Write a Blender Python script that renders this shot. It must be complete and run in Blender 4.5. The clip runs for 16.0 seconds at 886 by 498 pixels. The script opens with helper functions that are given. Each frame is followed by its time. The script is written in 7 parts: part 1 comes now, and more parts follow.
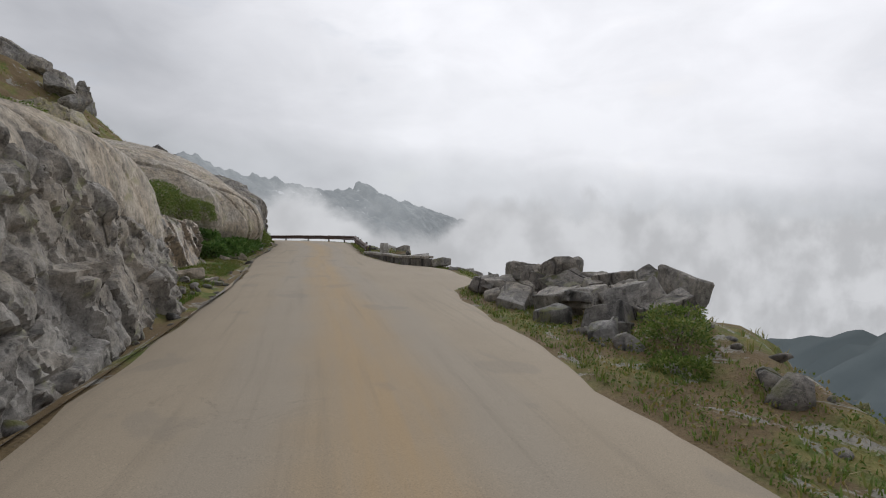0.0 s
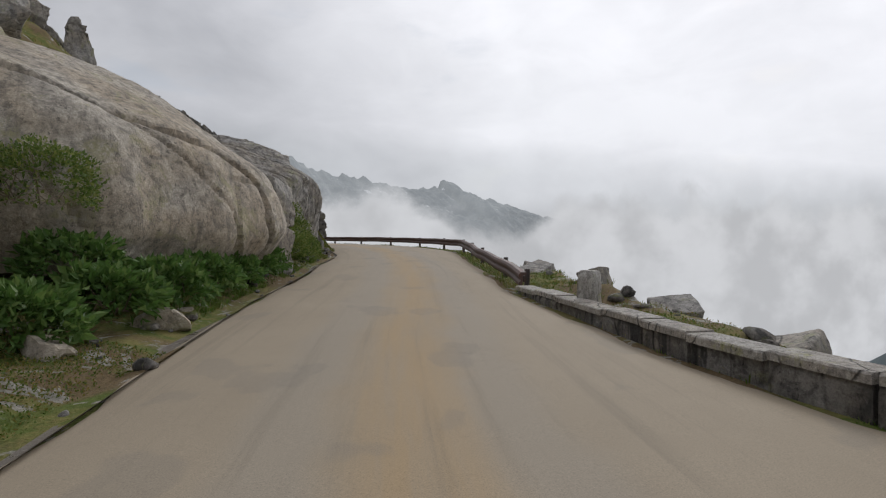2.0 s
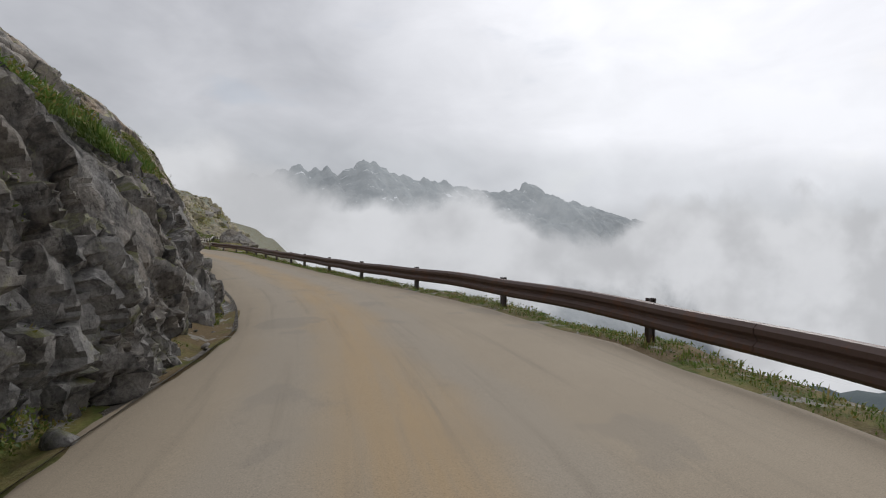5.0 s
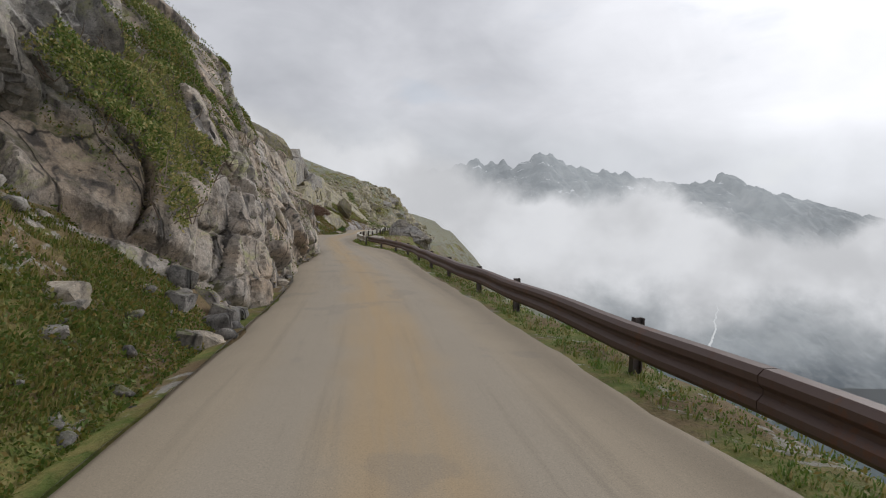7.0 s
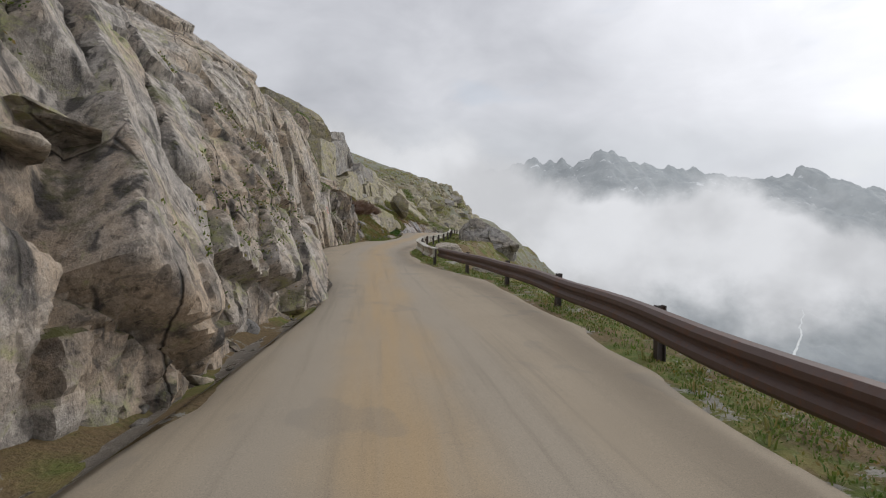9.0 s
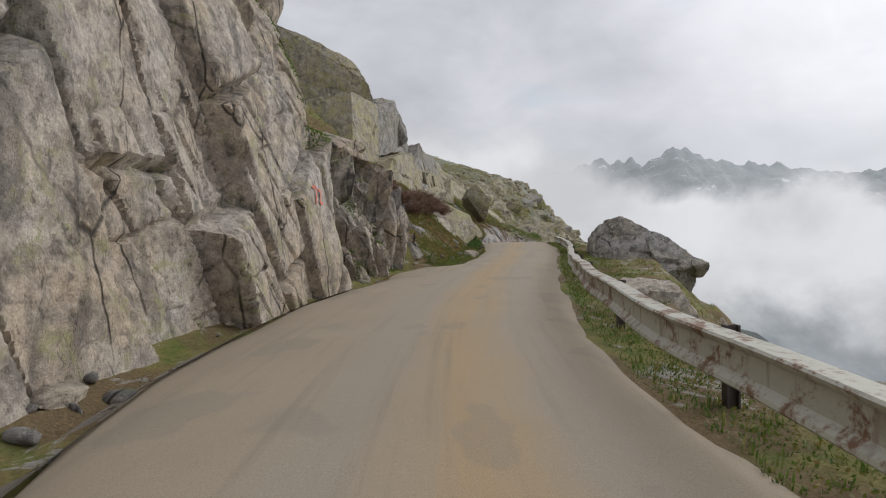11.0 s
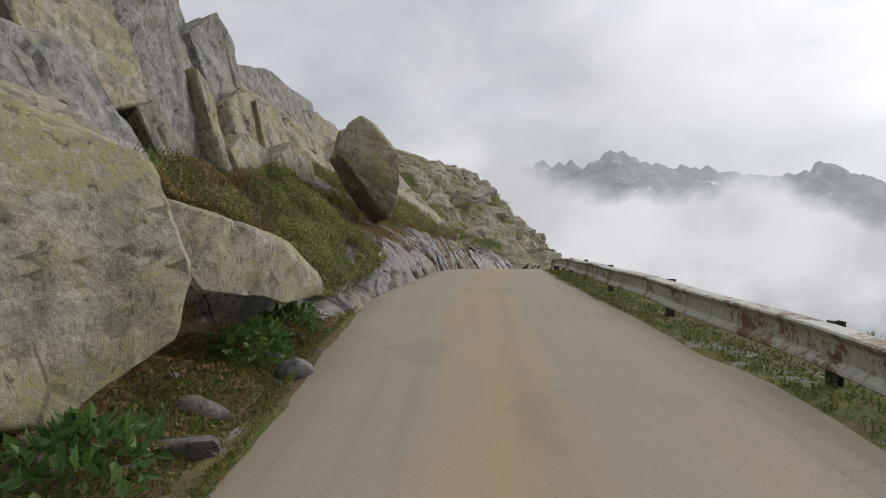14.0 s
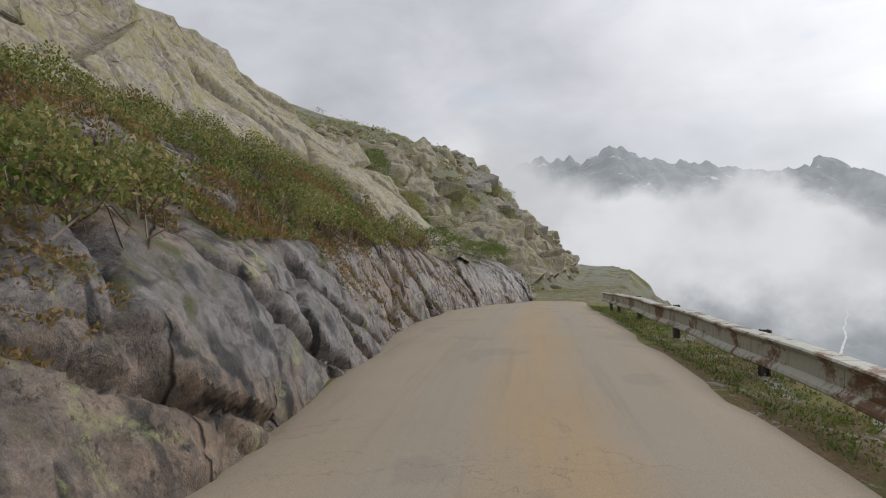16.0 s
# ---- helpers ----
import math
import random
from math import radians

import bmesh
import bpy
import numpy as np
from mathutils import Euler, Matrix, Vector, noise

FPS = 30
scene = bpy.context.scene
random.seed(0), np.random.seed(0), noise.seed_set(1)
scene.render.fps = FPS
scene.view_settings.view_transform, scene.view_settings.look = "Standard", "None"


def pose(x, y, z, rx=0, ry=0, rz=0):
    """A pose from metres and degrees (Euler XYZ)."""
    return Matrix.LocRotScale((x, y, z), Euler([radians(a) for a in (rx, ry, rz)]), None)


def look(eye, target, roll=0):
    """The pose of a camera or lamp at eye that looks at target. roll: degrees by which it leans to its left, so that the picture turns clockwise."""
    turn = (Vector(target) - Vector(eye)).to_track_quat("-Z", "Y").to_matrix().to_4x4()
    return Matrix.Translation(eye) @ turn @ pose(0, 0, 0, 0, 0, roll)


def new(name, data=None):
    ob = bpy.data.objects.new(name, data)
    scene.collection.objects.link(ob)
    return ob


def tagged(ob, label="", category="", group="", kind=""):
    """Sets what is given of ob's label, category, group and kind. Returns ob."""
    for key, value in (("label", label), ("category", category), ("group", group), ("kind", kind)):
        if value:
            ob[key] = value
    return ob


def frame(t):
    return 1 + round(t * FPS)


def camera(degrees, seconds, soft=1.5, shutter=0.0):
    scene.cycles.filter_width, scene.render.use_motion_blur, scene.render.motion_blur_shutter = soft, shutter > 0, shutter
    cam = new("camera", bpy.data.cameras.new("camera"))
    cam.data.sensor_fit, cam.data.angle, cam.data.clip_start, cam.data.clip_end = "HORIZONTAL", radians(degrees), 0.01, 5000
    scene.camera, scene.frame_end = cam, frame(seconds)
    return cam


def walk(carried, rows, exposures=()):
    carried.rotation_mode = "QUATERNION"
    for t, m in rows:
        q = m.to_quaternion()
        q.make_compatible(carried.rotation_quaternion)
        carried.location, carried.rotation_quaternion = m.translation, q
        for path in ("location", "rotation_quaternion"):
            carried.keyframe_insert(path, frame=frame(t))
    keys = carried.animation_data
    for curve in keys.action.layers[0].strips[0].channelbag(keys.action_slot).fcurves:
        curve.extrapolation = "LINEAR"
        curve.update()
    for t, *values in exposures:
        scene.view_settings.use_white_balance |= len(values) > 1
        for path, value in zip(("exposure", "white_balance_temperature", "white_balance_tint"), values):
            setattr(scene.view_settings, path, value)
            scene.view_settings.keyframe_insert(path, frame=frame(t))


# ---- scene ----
from mathutils.bvhtree import BVHTree

# Unit of the road survey in metres: stations s run along the road, d is the offset to the right of the driving line, h the height over the road.
U = 1.22
cam = camera(80.0, 16.0, soft=1.1)
PATH = [
    (0, pose(-17.383, -61.933, 0.577, 88.65, -0.35, -36.4)),
    (0.5, pose(-15.377, -57.888, 0.643, 88.48, -0.2, -31.81)),
    (1, pose(-13.659, -53.696, 0.695, 88.5, -0.26, -29.58)),
    (1.5, pose(-11.874, -49.236, 0.819, 88.4, -0.17, -28.31)),
    (2, pose(-10.152, -44.880, 0.877, 88.39, -0.33, -27.33)),
    (2.5, pose(-8.417, -40.536, 0.966, 88.31, -0.28, -26.78)),
    (3, pose(-6.587, -36.124, 1.022, 88.29, 0.02, -26.57)),
    (3.5, pose(-4.648, -31.757, 1.175, 88.33, 0.14, -26.26)),
    (4, pose(-2.839, -27.445, 1.355, 88.53, 0.26, -25.67)),
    (6.5, pose(0.508, -4.636, 1.598, 88.01, -1.47, -3.13)),
    (7, pose(0.000, -0.000, 1.586, 87.74, -1.34, -0)),
    (7.5, pose(-0.615, 4.566, 1.573, 87.71, -1.12, 1.62)),
    (8, pose(-1.353, 9.231, 1.579, 87.78, -1.01, 3.06)),
    (8.5, pose(-2.185, 13.915, 1.598, 87.72, -0.95, 4.41)),
    (11, pose(-8.348, 39.415, 1.781, 88.32, 0.43, 12.99)),
    (11.5, pose(-9.595, 44.535, 1.945, 88.23, 0.16, 13.34)),
    (12, pose(-10.401, 49.634, 1.975, 88.22, 0.16, 10.99)),
    (12.5, pose(-10.742, 54.433, 2.052, 88.26, 0.26, 8.2)),
    (13, pose(-10.923, 59.122, 2.137, 88.2, 0.45, 6.81)),
    (13.5, pose(-11.041, 63.672, 2.144, 88.38, 0.65, 6.71)),
    (14, pose(-11.403, 68.848, 2.302, 88.47, 0.76, 6.99)),
    (14.5, pose(-11.778, 73.732, 2.408, 88.53, 1.02, 7.31)),
    (15, pose(-12.138, 78.356, 2.516, 88.56, 1.07, 7.36)),
    (15.5, pose(-12.279, 82.622, 2.662, 88.39, 0.98, 7.05)),
    (16, pose(-12.211, 86.550, 2.521, 88.15, 1.14, 6.81)),
]
walk(cam, PATH, [(0, -0.12), (4, -0.08), (6.5, 0.06), (11, 0.15), (16, 0.1)])

# ---- world, sun ----
SUN_DIR = Vector((0.70, 0.58, 0.42)).normalized()
world = bpy.data.worlds.new("overcast")
scene.world = world
world.use_nodes = True


def nd(tree, kind, **inputs):
    n = tree.nodes.new(kind)
    for k, v in inputs.items():
        n.inputs[k.replace("_", " ")].default_value = v
    return n


def math_node(tree, op, a, b=None, clamp=False):
    n = tree.nodes.new("ShaderNodeMath")
    n.operation, n.use_clamp = op, clamp
    for i, v in enumerate((a, b)):
        if v is None:
            continue
        if isinstance(v, (int, float)):
            n.inputs[i].default_value = v
        else:
            tree.links.new(v, n.inputs[i])
    return n.outputs[0]


def mix_node(tree, fac, a, b, blend="MIX"):
    n = tree.nodes.new("ShaderNodeMix")
    n.data_type, n.blend_type = "RGBA", blend
    for sock, v in ((n.inputs[0], fac), (n.inputs[6], a), (n.inputs[7], b)):
        if isinstance(v, (int, float)):
            sock.default_value = v
        elif isinstance(v, tuple):
            sock.default_value = (*v, 1.0)
        else:
            tree.links.new(v, sock)
    return n.outputs[2]


def ramp(tree, fac, stops, smooth=True):
    n = tree.nodes.new("ShaderNodeValToRGB")
    n.color_ramp.interpolation = "EASE" if smooth else "LINEAR"
    while len(n.color_ramp.elements) < len(stops):
        n.color_ramp.elements.new(0.5)
    for e, (p, c) in zip(n.color_ramp.elements, stops):
        e.position = p
        e.color = (c, c, c, 1) if isinstance(c, (int, float)) else (*c, 1)
    tree.links.new(fac, n.inputs[0])
    return n.outputs[0]


def tex_noise(tree, vec, scale, detail=4.0, rough=0.55, dist=0.0):
    n = nd(tree, "ShaderNodeTexNoise", Scale=scale, Detail=detail, Roughness=rough, Distortion=dist)
    if vec is not None:
        tree.links.new(vec, n.inputs["Vector"])
    return n.outputs["Fac"]


def mapping(tree, vec, scale=(1, 1, 1), rot=(0, 0, 0)):
    n = tree.nodes.new("ShaderNodeMapping")
    n.inputs["Scale"].default_value = scale
    n.inputs["Rotation"].default_value = rot
    tree.links.new(vec, n.inputs["Vector"])
    return n.outputs[0]


def build_world():
    t = world.node_tree
    t.nodes.clear()
    coord = t.nodes.new("ShaderNodeTexCoord").outputs["Generated"]
    sep = t.nodes.new("ShaderNodeSeparateXYZ")
    t.links.new(coord, sep.inputs[0])
    up = sep.outputs[2]
    sky = t.nodes.new("ShaderNodeTexSky")
    sky.sky_type, sky.sun_disc = "NISHITA", False
    sky.sun_elevation = math.asin(SUN_DIR.z)
    sky.sun_rotation = math.atan2(SUN_DIR.x, SUN_DIR.y)
    blue = mix_node(t, 1.0, sky.outputs[0], (0.09, 0.09, 0.09), "MULTIPLY")
    # cloud layers stretched along the horizon
    flat = mapping(t, coord, (1.3, 1.3, 2.4), (0, 0.12, 0.3))
    broad = tex_noise(t, flat, 1.6, 5, 0.5, 0.25)
    fine = tex_noise(t, mapping(t, coord, (1.8, 1.8, 3.6), (0.1, -0.15, 0.9)), 2.8, 7, 0.55, 0.35)
    # the veiled sun makes one broad bright part of the sky
    dot = t.nodes.new("ShaderNodeVectorMath")
    dot.operation = "DOT_PRODUCT"
    t.links.new(coord, dot.inputs[0])
    dot.inputs[1].default_value = SUN_DIR
    glow = ramp(t, dot.outputs["Value"], [(0.70, 0.0), (0.985, 1.0)])
    cloud = math_node(t, "ADD", math_node(t, "MULTIPLY", broad, 0.46), math_node(t, "ADD", math_node(t, "MULTIPLY", fine, 0.30), 0.13))
    cloud = math_node(t, "ADD", cloud, math_node(t, "MULTIPLY", glow, 0.42))
    lum = ramp(t, cloud, [(0.40, 0.0), (0.96, 1.0)], False)
    tone = mix_node(t, lum, (0.40, 0.41, 0.452), (1.06, 1.07, 1.13))
    gap = ramp(t, tex_noise(t, mapping(t, coord, (2.0, 2.0, 6.0), (0.0, 0.1, 1.7)), 1.7, 5, 0.5), [(0.60, 0.0), (0.72, 0.35)])
    tone = mix_node(t, gap, tone, mix_node(t, 0.6, blue, (0.62, 0.68, 0.78)))
    # an overcast sky is brightest overhead
    lift = ramp(t, up, [(0.40, 1.0), (1.0, 0.66)])
    lift = math_node(t, "DIVIDE", 1.0, lift)
    hi = t.nodes.new("ShaderNodeVectorMath")
    hi.operation = "SCALE"
    t.links.new(tone, hi.inputs[0])
    t.links.new(lift, hi.inputs["Scale"])
    low = ramp(t, up, [(0.0, 1.0), (0.09, 0.0)])
    color = mix_node(t, low, hi.outputs[0], (0.545, 0.555, 0.58))
    bg = t.nodes.new("ShaderNodeBackground")
    t.links.new(color, bg.inputs[0])
    bg.inputs[1].default_value = 1.0
    out = t.nodes.new("ShaderNodeOutputWorld")
    t.links.new(bg.outputs[0], out.inputs[0])


build_world()
sun = new("sun", bpy.data.lights.new("sun", "SUN"))
sun.data.energy, sun.data.angle, sun.data.color = 1.2, radians(16), (1.0, 0.985, 0.97)
sun.matrix_world = look(SUN_DIR * 100, (0, 0, 0))

# ---- noise in numpy ----


def _hash(ix, iy, iz, k):
    n = (ix.astype(np.int64) * 374761393 + iy.astype(np.int64) * 668265263 + iz.astype(np.int64) * 2147483647 + k * 1274126177) & 0xFFFFFFFF
    n = ((n ^ (n >> 13)) * 1274126177) & 0xFFFFFFFF
    n = ((n ^ (n >> 15)) * 2246822519) & 0xFFFFFFFF
    return ((n ^ (n >> 16)) & 0xFFFFFF) / float(0xFFFFFF)


def vnoise(p, k=0):
    f = np.floor(p)
    w = p - f
    w = w * w * (3 - 2 * w)
    i = f.astype(np.int64)
    out = 0
    for a in (0, 1):
        for b in (0, 1):
            for c in (0, 1):
                wt = (w[:, 0] if a else 1 - w[:, 0]) * (w[:, 1] if b else 1 - w[:, 1]) * (w[:, 2] if c else 1 - w[:, 2])
                out = out + wt * _hash(i[:, 0] + a, i[:, 1] + b, i[:, 2] + c, k)
    return out * 2 - 1


def fbm(p, octaves=4, k=0, gain=0.5):
    out, amp, q = 0, 1.0, np.array(p, float)
    for o in range(octaves):
        out = out + amp * vnoise(q, k + o)
        q = q * 2.03 + 11.7
        amp *= gain
    return out


def cells(p, k=0, facet=3.2):
    """Broken blocks: each cell's own offset with a tilt, and the distance to its joint."""
    f = np.floor(p).astype(np.int64)
    best, second = np.full(len(p), 9.0), np.full(len(p), 9.0)
    val = np.zeros(len(p))
    for a in (-1, 0, 1):
        for b in (-1, 0, 1):
            for c in (-1, 0, 1):
                x, y, z = f[:, 0] + a, f[:, 1] + b, f[:, 2] + c
                q = np.stack([x + _hash(x, y, z, k), y + _hash(x, y, z, k + 1), z + _hash(x, y, z, k + 2)], -1)
                e = p - q
                d = np.sqrt((e * e).sum(1))
                tilt = e[:, 0] * (_hash(x, y, z, k + 3) - 0.5) + e[:, 1] * (_hash(x, y, z, k + 4) - 0.5) + e[:, 2] * (_hash(x, y, z, k + 5) - 0.5)
                v = _hash(x, y, z, k + 6) * 2 - 1 + facet * tilt
                near = d < best
                second = np.where(near, best, np.minimum(second, d))
                val = np.where(near, v, val)
                best = np.where(near, d, best)
    return val, second - best


def joints(p, k=0, order=(1, 2, 0), facet=1.1):
    """Jointed rock: straight joint planes in three directions, each set broken at the one before it."""
    p = p[:, list(order)]
    u = p[:, 0] + 0.32 * vnoise(p * np.array([0.7, 0.25, 0.25]), k + 40)
    a = np.floor(u)
    fa = u - a
    z = np.zeros_like(a)
    v = (p[:, 1] + 0.18 * vnoise(p * 0.6, k + 41)) * (0.65 + 0.8 * _hash(a, z, z, k)) + 9.7 * _hash(a, z, z + 1, k)
    v = v + 0.5 * (fa - 0.5) * (_hash(a, z, z + 2, k) - 0.5)
    b = np.floor(v)
    fb = v - b
    w = p[:, 2] * (0.7 + 0.6 * _hash(a, b, z, k + 1)) + 7.3 * _hash(a, b, z, k + 2)
    c = np.floor(w)
    fc = w - c
    val = _hash(a, b, c, k + 3) * 2 - 1
    val = val + facet * ((fa - 0.5) * (_hash(a, b, c, k + 4) - 0.5) + (fb - 0.5) * (_hash(a, b, c, k + 5) - 0.5)) * 2
    edge = np.minimum(np.minimum(fa, 1 - fa), np.minimum(fb, 1 - fb) * 1.2)
    return val, edge


# ---- the road's line ----
LINE = [(-16.88, -56.07, -0.91), (-12.90, -48.08, -0.78), (-9.49, -39.75, -0.62), (-6.15, -31.40, -0.49), (-2.58, -23.14, -0.21), (-0.16, -14.49, -0.02),
        (0.50, -5.53, 0.01), (-0.46, 3.42, -0.01), (-1.96, 12.29, 0.01), (-3.99, 21.06, 0.02), (-6.22, 29.78, 0.10), (-8.23, 38.55, 0.31),
        (-8.92, 47.51, 0.44), (-9.35, 56.50, 0.59), (-10.01, 65.48, 0.81), (-9.92, 74.47, 0.63), (-9.57, 83.47, 0.01), (-9.02, 92.45, -1.01)]


def dense_line():
    pts = np.array(LINE)
    first = np.array([pts[0] - (pts[1] - pts[0]) * k * np.array([1, 1, 0]) for k in (60, 20, 8, 4, 2, 1)])
    last = np.array([(pts[-1][0] + 0.9 * k, pts[-1][1] + 8.96 * k, -1.6 - min(k, 2) * 0.4) for k in (1, 2, 4, 8, 20, 180)])
    s0 = -6 + 9.0 * np.arange(len(pts))
    sk = np.concatenate([-6 - 9.0 * np.array([60, 20, 8, 4, 2, 1]), s0, s0[-1] + 9.0 * np.array([1, 2, 4, 8, 20, 180])])
    al = np.vstack([first, pts, last])
    grad = np.gradient(al, sk, axis=0)
    s = np.concatenate([np.arange(-540, -30, 5), np.arange(-30, 170, 0.25), np.arange(170, 1760, 5)])
    i = np.clip(np.searchsorted(sk, s, "right") - 1, 0, len(sk) - 2)
    h = (sk[i + 1] - sk[i])[:, None]
    u = ((s - sk[i]) / h[:, 0])[:, None]
    p = (2 * u**3 - 3 * u**2 + 1) * al[i] + (u**3 - 2 * u**2 + u) * h * grad[i] + (3 * u**2 - 2 * u**3) * al[i + 1] + (u**3 - u**2) * h * grad[i + 1]
    tan = np.gradient(p[:, :2], s, axis=0)
    ker = np.ones(9) / 9
    tan = np.stack([np.convolve(np.pad(tan[:, j], 4, "edge"), ker, "valid") for j in (0, 1)], -1)
    tan /= np.linalg.norm(tan, axis=1)[:, None]
    return s, p, tan


AS, AP, AT = dense_line()


def place(s, d, h):
    """World points in metres from station, offset and height in survey units (arrays)."""
    s, d, h = np.broadcast_arrays(np.asarray(s, float), np.asarray(d, float), np.asarray(h, float))
    x, y, z = (np.interp(s, AS, AP[:, j]) for j in range(3))
    tx, ty = np.interp(s, AS, AT[:, 0]), np.interp(s, AS, AT[:, 1])
    near = np.clip(d, -22, 22)
    x = x + ty * near + (d - near)
    y = y - tx * near
    return np.stack([x, y, z + h], -1) * U


def spot(s, d, h=0.0):
    return Vector(place(s, d, h).tolist())


def curve(pairs):
    k, v = zip(*pairs)
    return lambda s: np.interp(s, k, v)


EDGE_L = curve([(-40, -2.1), (6, -2.05), (12, -1.9), (18, -2.1), (24, -2.45), (31, -2.35), (35, -1.95), (38, -2.1), (42, -1.8), (46, -1.3), (52, -1.6), (60, -1.55),
                (66, -1.5), (70, -1.8), (74, -1.3), (78, -0.9), (81, -0.85), (84, -1.3), (91, -2.4), (95, -2.5), (98.8, -2.25), (100.7, -2.45), (102, -2.2), (102.7, -1.5), (103.5, -1.12), (108, -1.02), (112, -1.15),
                (116, -1.5), (119.5, -1.75), (124, -1.62), (127, -1.85), (131.5, -2.05), (135.5, -2.4), (142, -2.5), (150, -1.9), (158, -0.4), (166, 1.5), (175, 3.2), (186, 4.6), (192, 3.0), (200, -4), (215, -20), (240, -45), (600, -60)])
EDGE_R = curve([(-40, 2.1), (0, 2.0), (4, 2.15), (6, 2.3), (8, 2.42), (10, 2.6), (11, 2.8), (11.9, 3.5), (13, 3.9), (16.5, 4.3), (18.5, 3.2), (20, 2.9), (23, 2.5), (26, 2.05), (31, 2.2), (35, 2.75), (38, 3.3), (44, 3.3), (53, 2.3),
                (60, 2.1), (67, 2.1), (72, 2.4), (76, 2.8), (82, 2.9), (86, 1.9), (91, 1.6), (96, 1.8), (103, 1.95), (111, 2.25), (115, 2.4), (120, 2.1), (127, 1.9), (134, 1.85), (158, 2.6), (166, 3.5), (175, 5), (186, 6.2), (192, 5), (200, -2), (215, -18), (240, -43), (600, -58)])
# how far back the slope begins behind the left edge, and how wide the right shoulder is
FOOT = curve([(-40, 2.4), (10, 2.2), (14, 2.4), (20, 3.0), (26, 2.8), (30, 1.4), (35, 2.0), (40, 1.6), (47, 1.0), (52, 0.4), (58, 0.3), (61, 0.4), (63, 0.8), (66, 1.8), (76, 2.2), (84, 2.0), (92, 2.4),
              (100, 2.0), (104, 0.5), (110, 0.5), (116, 1.5), (122, 1.6), (130, 1.6), (140, 1.8), (155, 1.0), (600, 1.0)])
RISE = curve([(-40, 0.75), (10, 0.62), (20, 0.55), (30, 0.62), (40, 0.8), (52, 0.85), (62, 0.95), (76, 0.8), (90, 0.95), (104, 0.85), (116, 0.85), (124, 0.80), (136, 0.78), (150, 0.78), (160, 0.81), (170, 0.89), (180, 0.98), (190, 1.0), (600, 1.0)])
SHOULDER = curve([(-40, 1.6), (2, 1.4), (4, 2.0), (6, 3.2), (9, 3.2), (10.5, 2.4), (11.9, 1.0), (13, 0.4), (15, 0.4), (16.5, 0.5), (18, 1.2), (21, 2.0), (25, 2.1), (30, 1.6), (36, 0.8), (50, 0.8), (70, 0.9), (85, 1.4), (95, 1.6), (104, 3.0), (112, 4.2), (119, 1.6), (130, 1.3), (150, 2.0), (600, 6)])


def ground_h(s, d):
    """Height of the ground over the road, in survey units."""
    s, d = np.broadcast_arrays(np.asarray(s, float), np.asarray(d, float))
    shape = s.shape
    s, d = s.ravel(), d.ravel()
    l, r = EDGE_L(s), EDGE_R(s)
    p = np.stack([s * 0.5, d * 0.5, np.zeros_like(s)], -1)
    n1, n2 = fbm(p, 4, 3), fbm(p * 4.3, 3, 9)
    x = l - d
    back = np.maximum(x - FOOT(s), 0)
    slope = RISE(s)
    up = np.minimum(back, 13) * slope + np.clip(back - 13, 0, 30) * 0.34 + np.clip(back - 43, 0, 200) * 0.2
    left = 0.10 * np.clip((x - 0.45) / 0.6, 0, 1) - 0.12 * np.exp(-((x - 0.22) / 0.16) ** 2) + up + np.clip(back, 0, 1.5) / 1.5 * (0.35 * n1) + np.clip(x - 0.4, 0, 1) * 0.06 * n2 * (1 + np.clip(back, 0, 1))
    y = d - r
    over = np.maximum(y - SHOULDER(s), 0)
    roll = fbm(np.stack([s * 0.035, d * 0.03, np.zeros_like(s)], -1), 4, 15) * 26 * np.clip((over - 25) / 90, 0, 1)
    down = -roll + np.minimum(over, 60) * 1.05 + np.clip(over - 60, 0, 500) * 0.5 + np.clip(over - 560, 0, 1500) * 0.0
    right = -0.03 - 0.10 * np.clip(y / 1.2, 0, 1) - down + np.clip(y - 0.2, 0, 1.5) / 1.5 * (0.16 * n1 + 0.06 * n2) + np.clip(over, 0, 3) / 3 * 0.7 * n1
    h = np.where(x > 0, left, np.where(y > 0, right, -0.05))
    return h.reshape(shape)


# ---- mesh helpers ----
def mesh_from(name, verts, faces, mats, smooth=True, uv=None, crisp=0.0):
    me = bpy.data.meshes.new(name)
    me.from_pydata(verts if isinstance(verts, list) else verts.tolist(), [], faces if isinstance(faces, list) else faces.tolist())
    for m in mats if isinstance(mats, (list, tuple)) else [mats]:
        me.materials.append(m)
    if smooth:
        me.polygons.foreach_set("use_smooth", np.ones(len(me.polygons), bool))
    if crisp:
        me.set_sharp_from_angle(angle=crisp)
    if uv is not None:
        layer = me.uv_layers.new(name="UVMap")
        idx = np.empty(len(me.loops), np.int32)
        me.loops.foreach_get("vertex_index", idx)
        layer.data.foreach_set("uv", np.asarray(uv, np.float32)[idx].ravel())
    me.update()
    return me


def grid_faces(nu, nv, flip=False):
    a = (np.arange(nu - 1)[:, None] * nv + np.arange(nv - 1)[None, :]).ravel()
    f = np.stack([a, a + nv, a + nv + 1, a + 1], -1)
    return f[:, ::-1] if flip else f


def part(name, data, parent=None, label="", at=None):
    ob = new(name, data)
    if parent is not None:
        ob.parent = parent
    if at is not None:
        ob.matrix_local = at
    if label:
        ob["label"] = label
    return ob


